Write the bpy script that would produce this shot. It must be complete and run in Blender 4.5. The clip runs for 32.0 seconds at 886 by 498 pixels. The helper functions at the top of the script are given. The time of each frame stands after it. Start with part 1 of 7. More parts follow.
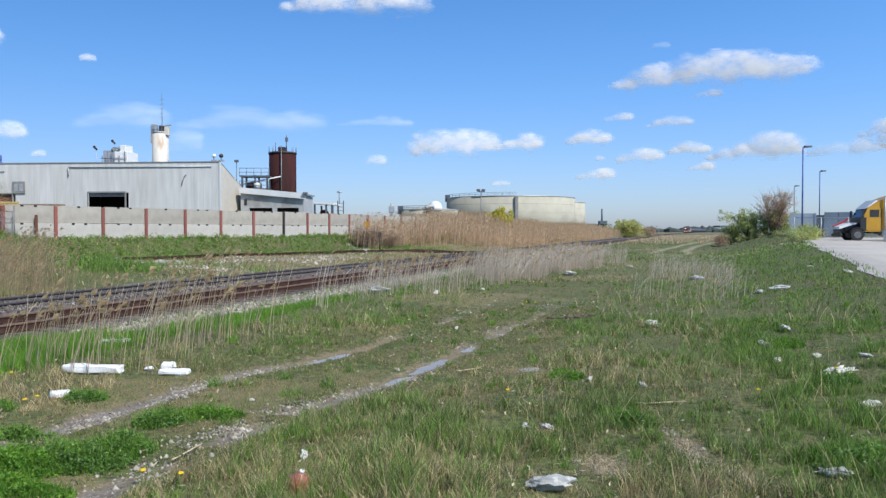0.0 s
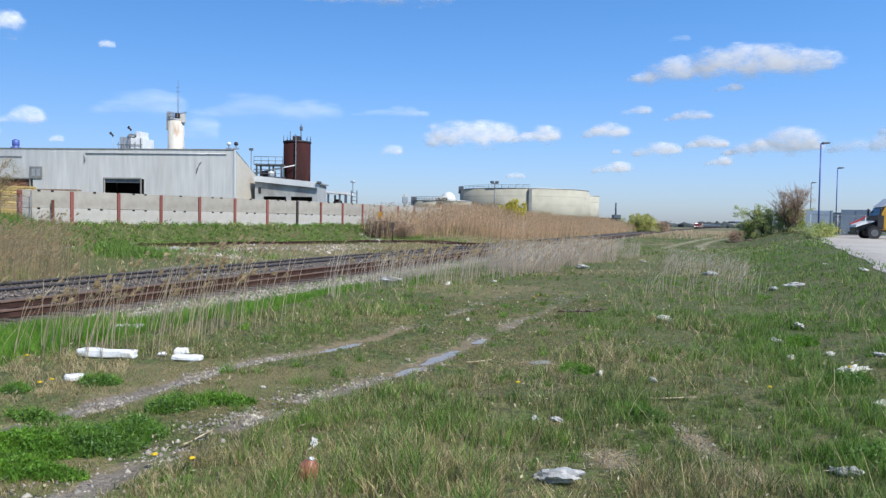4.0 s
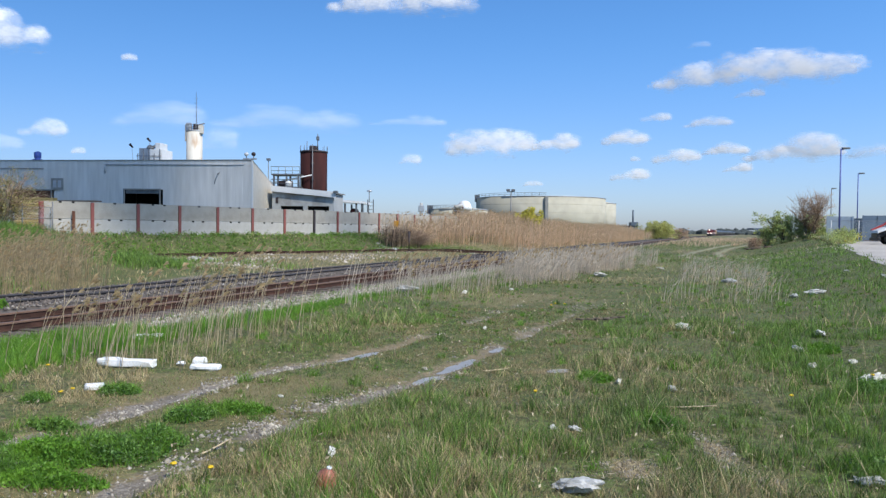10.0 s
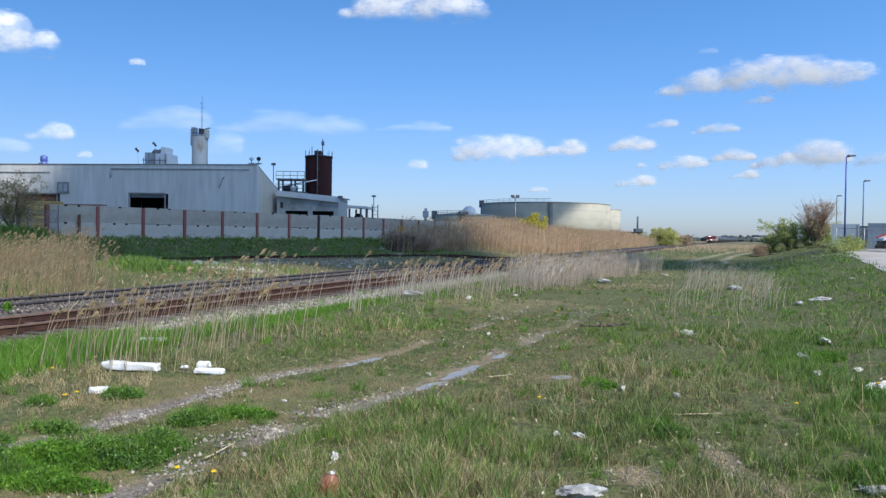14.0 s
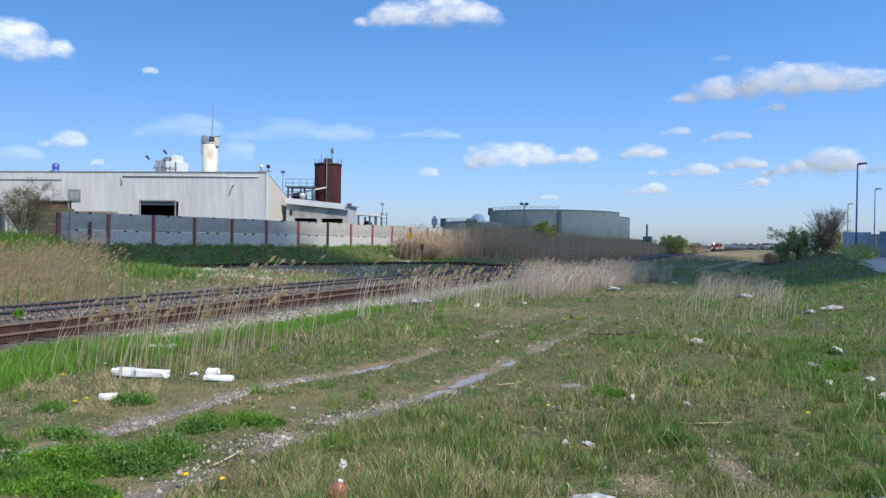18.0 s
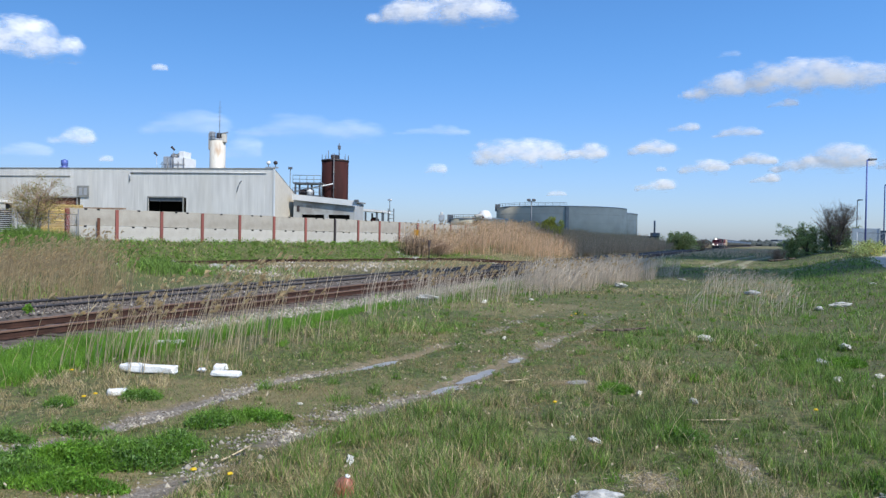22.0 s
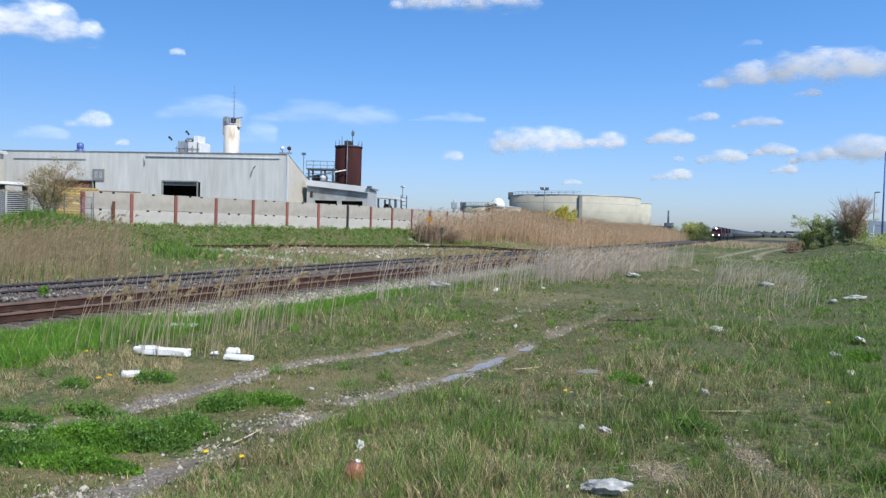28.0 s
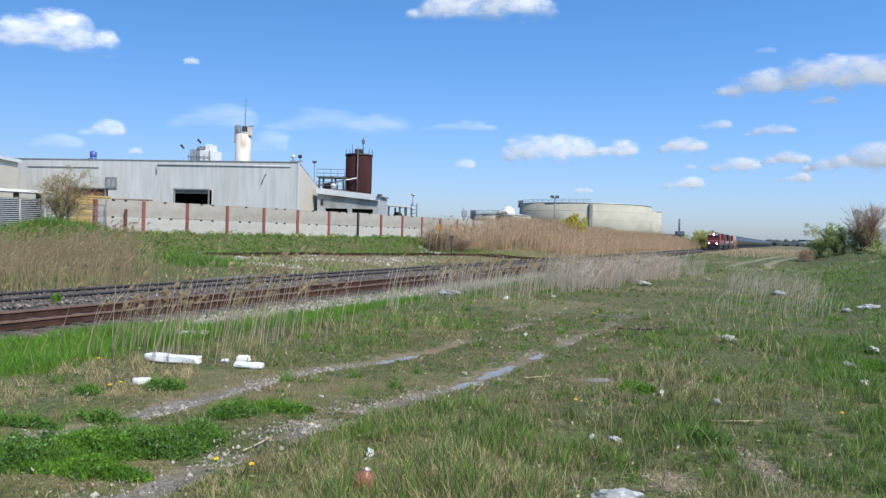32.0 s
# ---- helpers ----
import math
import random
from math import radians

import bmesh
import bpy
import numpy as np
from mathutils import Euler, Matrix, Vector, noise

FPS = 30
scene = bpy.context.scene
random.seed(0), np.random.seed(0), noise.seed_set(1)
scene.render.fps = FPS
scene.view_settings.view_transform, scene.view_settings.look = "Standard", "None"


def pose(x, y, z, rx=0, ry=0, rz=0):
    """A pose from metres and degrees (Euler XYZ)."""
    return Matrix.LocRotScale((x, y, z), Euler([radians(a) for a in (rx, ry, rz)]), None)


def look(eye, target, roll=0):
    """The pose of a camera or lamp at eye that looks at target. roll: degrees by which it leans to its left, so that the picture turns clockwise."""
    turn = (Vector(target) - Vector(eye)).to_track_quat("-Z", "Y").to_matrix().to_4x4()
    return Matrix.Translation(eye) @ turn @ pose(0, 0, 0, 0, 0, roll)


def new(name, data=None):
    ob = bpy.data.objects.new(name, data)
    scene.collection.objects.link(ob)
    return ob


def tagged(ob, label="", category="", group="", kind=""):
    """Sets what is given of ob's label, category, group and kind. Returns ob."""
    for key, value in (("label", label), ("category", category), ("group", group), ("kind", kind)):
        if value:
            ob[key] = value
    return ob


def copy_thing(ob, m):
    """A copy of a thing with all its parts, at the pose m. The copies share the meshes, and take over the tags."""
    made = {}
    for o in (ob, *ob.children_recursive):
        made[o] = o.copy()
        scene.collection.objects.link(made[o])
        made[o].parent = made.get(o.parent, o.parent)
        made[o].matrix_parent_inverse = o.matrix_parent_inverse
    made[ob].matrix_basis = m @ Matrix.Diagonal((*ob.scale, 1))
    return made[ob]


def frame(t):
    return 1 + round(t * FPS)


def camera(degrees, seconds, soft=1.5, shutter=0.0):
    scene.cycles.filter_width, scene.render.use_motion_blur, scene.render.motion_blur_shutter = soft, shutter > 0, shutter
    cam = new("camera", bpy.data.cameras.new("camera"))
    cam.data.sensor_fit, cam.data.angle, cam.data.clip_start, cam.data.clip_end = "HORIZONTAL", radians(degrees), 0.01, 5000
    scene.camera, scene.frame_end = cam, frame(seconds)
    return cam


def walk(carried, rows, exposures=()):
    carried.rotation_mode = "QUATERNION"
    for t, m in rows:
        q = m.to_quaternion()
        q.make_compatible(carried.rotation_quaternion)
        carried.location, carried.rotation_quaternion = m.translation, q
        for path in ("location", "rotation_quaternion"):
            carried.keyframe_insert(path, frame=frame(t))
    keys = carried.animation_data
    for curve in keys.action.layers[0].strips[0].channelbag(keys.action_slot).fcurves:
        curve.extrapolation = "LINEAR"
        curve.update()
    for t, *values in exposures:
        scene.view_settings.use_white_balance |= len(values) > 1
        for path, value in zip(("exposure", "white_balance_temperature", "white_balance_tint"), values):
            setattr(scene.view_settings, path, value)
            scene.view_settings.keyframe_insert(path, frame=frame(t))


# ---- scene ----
# The camera is held by hand on one spot and pans slowly to the left: (seconds, yaw, tilt, roll)
EYE_HEIGHT = 1.95
PATH = [(0, -0.00, 88.60, 0.00), (0.5, 0.33, 88.64, 0.28), (1, 0.54, 88.65, 0.26), (1.5, 0.70, 88.62, 0.21), (2, 0.96, 88.85, 0.25), (2.5, 0.94,
        88.84, 0.56), (3, 0.83, 88.55, 0.62), (3.5, 0.90, 88.10, 0.89), (5.5, 1.18, 87.78, 0.83), (6, 1.33, 88.04, 0.83), (6.5, 1.54, 88.16, 0.78),
        (7, 1.60, 88.26, 0.56), (7.5, 1.67, 88.25, 0.69), (8, 1.85, 88.30, 0.71), (8.5, 2.01, 88.41, 0.74), (9, 2.14, 88.48, 0.66), (9.5, 2.20, 88.53,
        0.60), (10, 2.26, 88.56, 0.58), (10.5, 2.28, 88.47, 0.63), (11, 2.41, 88.49, 0.68), (11.5, 2.54, 88.52, 0.69), (12, 2.50, 88.55, 0.71), (12.5,
        2.43, 88.65, 0.73), (13, 2.39, 88.75, 0.80), (13.5, 2.48, 88.88, 0.76), (14, 2.59, 88.98, 0.87), (14.5, 2.67, 89.16, 0.76), (16.5, 3.09,
        89.41, 0.87), (17, 3.16, 89.37, 0.92), (17.5, 3.23, 89.48, 0.99), (18, 3.28, 89.56, 0.96), (18.5, 3.37, 89.58, 0.95), (19, 3.43, 89.47, 0.98),
        (19.5, 3.56, 89.24, 1.00), (20, 3.67, 88.98, 1.08), (20.5, 3.70, 88.75, 1.00), (21, 3.62, 88.87, 0.86), (21.5, 3.64, 89.14, 0.99), (22, 3.82,
        89.26, 0.98), (22.5, 4.05, 89.40, 0.90), (23, 4.24, 89.40, 0.90), (23.5, 4.37, 89.46, 0.93), (24, 4.38, 89.48, 0.93), (24.5, 4.29, 89.22,
        1.25), (25, 4.02, 88.15, 1.50), (25.5, 3.99, 87.94, 1.64), (27.5, 4.69, 88.29, 1.60), (28, 4.75, 88.26, 1.69), (28.5, 4.75, 88.21, 1.73), (29,
        4.86, 88.24, 1.71), (29.5, 4.95, 88.28, 1.70), (30, 4.98, 88.37, 1.77), (30.5, 4.99, 88.47, 1.63), (31, 5.09, 88.69, 1.57), (31.5, 5.38,
        88.81, 1.59), (32, 5.55, 88.86, 1.76)]
cam = camera(62.0, 32.0, soft=1.38)
walk(cam, [(t, pose(0, 0, EYE_HEIGHT, tilt, 0, yaw) @ pose(0, 0, 0, 0, 0, roll)) for t, yaw, tilt, roll in PATH])

# ---- light ----
SUN_AZIMUTH = 135.0    # degrees clockwise from the view axis (+y)
SUN_HEIGHT = 45.0
scene.view_settings.exposure = 0.0
world = bpy.data.worlds.new("sky")
scene.world = world
world.use_nodes = True
wn = world.node_tree.nodes
sky = wn.new("ShaderNodeTexSky")
sky.sky_type = "NISHITA"
sky.sun_disc = False
sky.sun_elevation = radians(SUN_HEIGHT)
sky.sun_rotation = radians(SUN_AZIMUTH)
sky.air_density, sky.dust_density, sky.ozone_density = 1.0, 0.65, 2.0
wn["Background"].inputs["Strength"].default_value = 0.114
tone = wn.new("ShaderNodeMix")    # a clear, deep blue spring sky
tone.data_type, tone.blend_type = "RGBA", "MULTIPLY"
tone.inputs[0].default_value = 1.0
aim = wn.new("ShaderNodeSeparateXYZ")
world.node_tree.links.new(wn.new("ShaderNodeTexCoord").outputs["Generated"], aim.inputs[0])
rise = wn.new("ShaderNodeMapRange")
rise.inputs[1].default_value, rise.inputs[2].default_value = 0.0, 0.30
rise.interpolation_type = "SMOOTHSTEP"
world.node_tree.links.new(aim.outputs["Z"], rise.inputs[0])
hue = wn.new("ShaderNodeMix")    # paler towards the horizon, deeper overhead
hue.data_type = "RGBA"
hue.inputs[6].default_value, hue.inputs[7].default_value = (0.87, 1.03, 1.50, 1), (0.67, 1.17, 1.70, 1)
world.node_tree.links.new(rise.outputs[0], hue.inputs[0])
world.node_tree.links.new(hue.outputs[2], tone.inputs[7])
world.node_tree.links.new(sky.outputs[0], tone.inputs[6])
side = wn.new("ShaderNodeMapRange")    # sky brightness graded by hand, dimmer left and brighter right
side.inputs[1].default_value, side.inputs[2].default_value = -0.7, 0.7
side.inputs[3].default_value, side.inputs[4].default_value = 0.70, 1.10
world.node_tree.links.new(aim.outputs["X"], side.inputs[0])
sky_grade = wn.new("ShaderNodeVectorMath")
sky_grade.operation = "SCALE"
world.node_tree.links.new(tone.outputs[2], sky_grade.inputs[0])
world.node_tree.links.new(side.outputs[0], sky_grade.inputs["Scale"])
world.node_tree.links.new(sky_grade.outputs[0], wn["Background"].inputs["Color"])
sun = new("sun", bpy.data.lights.new("sun", "SUN"))
sun.data.energy, sun.data.angle, sun.data.color = 5.0, radians(0.53), (1.0, 0.955, 0.88)
SUN_DIR = Vector((math.sin(radians(SUN_AZIMUTH)) * math.cos(radians(SUN_HEIGHT)),
                  math.cos(radians(SUN_AZIMUTH)) * math.cos(radians(SUN_HEIGHT)), math.sin(radians(SUN_HEIGHT))))
sun.matrix_world = look(SUN_DIR * 50, (0, 0, 0))


# ---- materials ----
def mat(name, c1, c2=None, scale=3.0, rough=0.8, metal=0.0, bump=0.2, fine=40.0, stain=None, stain_scale=0.6, stain_at=0.55,
        spread=0.0, island=False, streak=1.0, glow=0.0, coords="Object", spec=0.5, translucent=0.0):
    """A surface of two colours mixed by noise at two scales, with stains, relief and a spread of brightness from piece to piece."""
    m = bpy.data.materials.new(name)
    m.use_nodes = True
    n, l = m.node_tree.nodes, m.node_tree.links
    b = n["Principled BSDF"]
    b.inputs["Roughness"].default_value, b.inputs["Metallic"].default_value = rough, metal
    b.inputs["Specular IOR Level"].default_value = spec
    tc = n.new("ShaderNodeTexCoord")
    mp = n.new("ShaderNodeMapping")
    mp.inputs["Scale"].default_value = (1, 1, streak)
    l.new(tc.outputs[coords], mp.inputs[0])

    def nz(s, detail=5.0):
        t = n.new("ShaderNodeTexNoise")
        t.inputs["Scale"].default_value, t.inputs["Detail"].default_value = s, detail
        l.new(mp.outputs[0], t.inputs["Vector"])
        return t.outputs["Fac"]

    def mixc(fac, a, b2):
        x = n.new("ShaderNodeMix")
        x.data_type = "RGBA"
        for sock, v in ((x.inputs[0], fac), (x.inputs[6], a), (x.inputs[7], b2)):
            if hasattr(v, "node"):
                l.new(v, sock)
            else:
                sock.default_value = v if isinstance(v, float) else (*v, 1)
        return x.outputs[2]

    def ramp(v, lo, hi):
        r = n.new("ShaderNodeMapRange")
        r.inputs[1].default_value, r.inputs[2].default_value = lo, hi
        l.new(v, r.inputs[0])
        return r.outputs[0]

    c2 = c2 or tuple(0.75 * v for v in c1)
    col = mixc(ramp(nz(scale), 0.35, 0.65), c1, c2)
    col = mixc(ramp(nz(fine, 3.0), 0.3, 1.1), col, tuple(0.6 * v for v in c2))
    if stain:
        col = mixc(ramp(nz(stain_scale), stain_at, stain_at + 0.15), col, stain)
    if spread:
        if island:
            rnd = n.new("ShaderNodeNewGeometry").outputs["Random Per Island"]
        else:
            rnd = n.new("ShaderNodeObjectInfo").outputs["Random"]
        hv = n.new("ShaderNodeHueSaturation")
        l.new(ramp(rnd, 0, 1), hv.inputs["Value"])
        mr = hv.inputs["Value"].links[0].from_node
        mr.inputs[3].default_value, mr.inputs[4].default_value = 1 - spread, 1 + spread
        l.new(col, hv.inputs["Color"])
        col = hv.outputs[0]
    l.new(col, b.inputs["Base Color"])
    if bump:
        bp = n.new("ShaderNodeBump")
        bp.inputs["Strength"].default_value, bp.inputs["Distance"].default_value = bump, 0.02
        l.new(nz(fine * 0.7), bp.inputs["Height"])
        l.new(bp.outputs[0], b.inputs["Normal"])
    if glow:
        b.inputs["Emission Color"].default_value = (*c1, 1)
        b.inputs["Emission Strength"].default_value = glow
    if translucent:
        tr = n.new("ShaderNodeBsdfTranslucent")
        l.new(col, tr.inputs[0])
        ms = n.new("ShaderNodeMixShader")
        ms.inputs[0].default_value = translucent
        l.new(b.outputs[0], ms.inputs[1])
        l.new(tr.outputs[0], ms.inputs[2])
        l.new(ms.outputs[0], n["Material Output"].inputs[0])
    return m


M = {
    "grass": mat("grass", (0.24, 0.32, 0.085), (0.085, 0.14, 0.03), 5.0, 0.6, bump=0, spread=0.7, island=True, translucent=0.35),
    "lush": mat("lush_grass", (0.22, 0.42, 0.04), (0.10, 0.235, 0.02), 4.0, 0.6, bump=0, spread=0.4, island=True, translucent=0.4),
    "fresh": mat("fresh_grass", (0.25, 0.385, 0.070), (0.11, 0.205, 0.032), 4.0, 0.55, bump=0, spread=0.65, island=True, translucent=0.35),
    "weed": mat("weed_leaves", (0.20, 0.34, 0.07), (0.08, 0.17, 0.03), 2.5, 0.55, bump=0, spread=0.5, island=True, translucent=0.35),
    "thatch": mat("trodden_thatch", (0.36, 0.275, 0.135), (0.21, 0.165, 0.075), 3.0, 0.9, bump=0, spread=0.5, island=True, translucent=0.1),
    "dry": mat("dry_grass", (0.62, 0.51, 0.29), (0.36, 0.285, 0.14), 5.0, 0.8, bump=0, spread=0.55, island=True, translucent=0.3),
    "reed": mat("dry_reed", (0.72, 0.60, 0.40), (0.58, 0.46, 0.29), 0.8, 0.75, bump=0, spread=0.3, island=True, translucent=0.25),
    "reedfar": mat("brown_reed", (0.84, 0.64, 0.43), (0.70, 0.515, 0.335), 0.25, 0.8, bump=0, spread=0.35, island=True, translucent=0.35),
    "plume": mat("reed_plume", (0.72, 0.54, 0.31), (0.58, 0.41, 0.21), 4, 0.85, bump=0, spread=0.3, island=True, translucent=0.35),
    "reedpale": mat("pale_reed", (0.82, 0.715, 0.575), (0.68, 0.58, 0.46), 0.6, 0.8, bump=0, spread=0.3, island=True, translucent=0.35),
    "gravel": mat("gravel_stone", (0.37, 0.335, 0.285), (0.22, 0.195, 0.16), 8, 0.9, bump=0.3, spread=0.6, island=True),
    "ballast": mat("ballast_stone", (0.185, 0.150, 0.125), (0.105, 0.086, 0.072), 8, 0.9, bump=0.3, spread=0.55, island=True),
    "tie": mat("wooden_tie", (0.14, 0.105, 0.08), (0.09, 0.066, 0.05), 6, 0.9, spread=0.3),
    "rail": mat("rust_brown_rail", (0.085, 0.044, 0.032), (0.042, 0.024, 0.019), 3, 0.9, 0.0, spread=0.1, spec=0.1),
    "raildark": mat("dark_rail_steel", (0.020, 0.019, 0.020), (0.030, 0.028, 0.028), 3, 0.8, 0.0, spread=0.1, spec=0.15),
    "raildarktop": mat("dark_rail_head", (0.075, 0.070, 0.070), (0.055, 0.050, 0.050), 4, 0.55, 0.2, 0.05),
    "railtop": mat("rusty_rail_head", (0.25, 0.15, 0.10), (0.18, 0.105, 0.07), 4, 0.6, 0.2, 0.05),
    "concrete": mat("concrete_panel", (0.42, 0.385, 0.325), (0.35, 0.32, 0.27), 1.3, 0.9, stain=(0.29, 0.26, 0.215), stain_scale=0.9, spread=0.07),
    "concrete2": mat("pale_concrete_panel", (0.50, 0.475, 0.42), (0.435, 0.405, 0.355), 1.3, 0.9, stain=(0.40, 0.365, 0.30), stain_scale=0.9, spread=0.06),
    "redpost": mat("red_painted_steel", (0.30, 0.085, 0.065), (0.22, 0.065, 0.05), 3, 0.6, stain=(0.15, 0.06, 0.04), spread=0.12),
    "darkpost": mat("dark_steel", (0.05, 0.035, 0.035), None, 3, 0.6),
    "siding": mat("white_metal_siding", (0.64, 0.632, 0.60), (0.61, 0.598, 0.56), 0.3, 0.5, stain=(0.55, 0.525, 0.465), stain_scale=0.35, stain_at=0.58, fine=2.0, streak=0.12, bump=0.0),
    "endwall": mat("cream_metal_siding", (0.66, 0.60, 0.50), (0.60, 0.54, 0.44), 0.4, 0.55, fine=12, streak=0.2, bump=0.05),
    "fascia": mat("white_fascia", (0.72, 0.73, 0.72), (0.64, 0.65, 0.64), 0.6, 0.5, bump=0.05),
    "grey": mat("grey_wall", (0.45, 0.455, 0.44), (0.38, 0.385, 0.37), 0.6, 0.7, stain=(0.24, 0.23, 0.21)),
    "roof": mat("roof_sheet", (0.30, 0.30, 0.29), (0.22, 0.22, 0.21), 0.5, 0.7),
    # near-black for painted interior and gap shade, also slots, doors and a roof
    "dark": mat("near_black_and_shade", (0.012, 0.012, 0.013), (0.008, 0.008, 0.009), 1, 0.9),
    "rustdoor": mat("rusty_door", (0.20, 0.075, 0.035), (0.12, 0.05, 0.03), 1.2, 0.8, stain=(0.30, 0.16, 0.08)),
    "plank": mat("weathered_plank", (0.36, 0.25, 0.16), (0.24, 0.15, 0.10), 3, 0.85, spread=0.2),
    "timber": mat("yellow_timber", (0.58, 0.42, 0.14), (0.46, 0.31, 0.10), 2, 0.8, spread=0.25, stain=(0.30, 0.19, 0.08)),
    "trim": mat("grey_trim", (0.30, 0.30, 0.28), None, 2, 0.6),
    "silo": mat("white_silo_paint", (0.70, 0.66, 0.57), (0.60, 0.55, 0.46), 0.4, 0.5, stain=(0.40, 0.27, 0.17), stain_scale=0.9, stain_at=0.535, streak=0.3, bump=0.05),
    "rusttank": mat("rusty_tank_steel", (0.060, 0.020, 0.018), (0.036, 0.014, 0.013), 0.7, 0.8, 0.0, stain=(0.075, 0.028, 0.022), stain_at=0.55, streak=0.2, spec=0.15),
    "steel": mat("dull_steel", (0.22, 0.23, 0.24), (0.15, 0.155, 0.16), 2, 0.5, 0.5),
    "galv": mat("galvanised_steel", (0.50, 0.52, 0.54), (0.42, 0.44, 0.46), 3, 0.45, 0.4),
    "bluepole": mat("blue_painted_pole", (0.10, 0.15, 0.44), (0.08, 0.12, 0.36), 2, 0.45, 0.1),
    "white": mat("white_paint", (0.80, 0.80, 0.78), (0.72, 0.72, 0.70), 2, 0.5, bump=0.03),
    "tank": mat("cream_tank_paint", (0.48, 0.455, 0.365), (0.445, 0.42, 0.335), 0.05, 0.95, stain=(0.42, 0.395, 0.31), stain_scale=0.08, stain_at=0.55, fine=0.25, bump=0, spec=0.05),
    "lot": mat("pale_gravel_lot", (0.52, 0.48, 0.42), (0.44, 0.40, 0.345), 0.4, 0.95, fine=25, stain=(0.36, 0.325, 0.28), stain_scale=0.25),
    "lane": mat("pale_bare_earth", (0.33, 0.30, 0.20), (0.21, 0.21, 0.11), 0.6, 0.95, fine=20, stain=(0.20, 0.20, 0.08), stain_scale=0.5, stain_at=0.5),
    "container": mat("pale_blue_container", (0.46, 0.54, 0.59), (0.40, 0.47, 0.52), 0.7, 0.5, stain=(0.45, 0.42, 0.38), stain_at=0.62),
    "containermid": mat("grey_blue_container", (0.24, 0.31, 0.37), (0.20, 0.26, 0.31), 0.7, 0.5, stain=(0.30, 0.27, 0.23), stain_at=0.62),
    "containerdark": mat("slate_container", (0.10, 0.14, 0.18), (0.075, 0.10, 0.13), 0.7, 0.5, stain=(0.12, 0.085, 0.06), stain_at=0.62),
    "yellow": mat("yellow_truck_paint", (0.55, 0.30, 0.02), (0.46, 0.25, 0.02), 1, 0.35, bump=0.02),
    "red": mat("red_truck_paint", (0.5, 0.05, 0.03), (0.42, 0.045, 0.03), 1, 0.35, bump=0.02),
    "tyre": mat("black_rubber", (0.02, 0.02, 0.021), (0.03, 0.028, 0.026), 8, 0.85),
    "black": mat("black_paint", (0.018, 0.018, 0.02), (0.028, 0.027, 0.027), 1.5, 0.45, bump=0.05),
    "locored": mat("red_locomotive_paint", (0.22, 0.02, 0.03), (0.17, 0.02, 0.027), 0.8, 0.4, bump=0.03, stain=(0.09, 0.025, 0.025), stain_at=0.6),
    "carbeige": mat("beige_car_paint", (0.60, 0.47, 0.32), (0.52, 0.40, 0.27), 0.5, 0.6, stain=(0.40, 0.28, 0.18)),
    "tankblack": mat("black_tank_car_paint", (0.03, 0.032, 0.036), (0.045, 0.045, 0.048), 0.4, 0.32, bump=0.02),
    "glass": mat("dark_window_glass", (0.02, 0.025, 0.03), (0.03, 0.035, 0.04), 1, 0.08, bump=0),
    "headlight": mat("headlight_glow", (1.0, 0.93, 0.78), (1.0, 0.93, 0.78), 1, 0.3, bump=0, glow=14.0),
    "foam": mat("white_foam", (0.85, 0.85, 0.83), (0.78, 0.78, 0.76), 6, 0.8, stain=(0.55, 0.52, 0.46), stain_scale=4, stain_at=0.62),
    "plastic": mat("crumpled_plastic", (0.72, 0.71, 0.67), (0.56, 0.55, 0.51), 9, 0.7, bump=0.1, spec=0.2, translucent=0.2),
    "paper": mat("dirty_paper", (0.72, 0.70, 0.62), (0.58, 0.55, 0.46), 9, 0.9),
    "bottle": mat("red_plastic_jug", (0.62, 0.17, 0.10), (0.66, 0.34, 0.24), 5, 0.35, bump=0.05, translucent=0.45),
    "flower": mat("dandelion_yellow", (0.75, 0.50, 0.01), (0.65, 0.42, 0.01), 6, 0.7, bump=0),
    "deadleaf": mat("dead_leaf", (0.50, 0.43, 0.30), (0.34, 0.28, 0.18), 3, 0.85, bump=0, spread=0.5, island=True, translucent=0.2),
    "rubblebits": mat("pale_rubble", (0.52, 0.47, 0.40), (0.36, 0.31, 0.25), 8, 0.9, bump=0.2, spread=0.55, island=True),
    "reedditch": mat("tan_reed", (0.56, 0.44, 0.26), (0.42, 0.31, 0.17), 0.5, 0.8, bump=0, spread=0.35, island=True, translucent=0.25),
    "leafolive": mat("olive_leaf", (0.36, 0.33, 0.11), (0.27, 0.24, 0.08), 2, 0.6, bump=0, spread=0.45, island=True, translucent=0.4),
    "gravelpale": mat("pale_gravel", (0.46, 0.42, 0.345), (0.29, 0.255, 0.20), 8, 0.9, bump=0.2, spread=0.5, island=True),
    "bark": mat("grey_brown_bark", (0.16, 0.12, 0.09), (0.10, 0.075, 0.055), 6, 0.9),
    "twig": mat("red_brown_twig", (0.48, 0.335, 0.225), (0.36, 0.245, 0.16), 3, 0.9, spread=0.3, island=True, bump=0),
    "leafspring": mat("spring_leaf", (0.58, 0.58, 0.20), (0.45, 0.46, 0.14), 2, 0.6, bump=0, spread=0.4, island=True, translucent=0.4),
    "leafyellow": mat("yellow_green_leaf", (0.74, 0.66, 0.12), (0.60, 0.54, 0.09), 2, 0.6, bump=0, spread=0.35, island=True, translucent=0.5),
    "leafgreen": mat("green_leaf", (0.56, 0.62, 0.24), (0.42, 0.49, 0.16), 2, 0.6, bump=0, spread=0.45, island=True, translucent=0.4),
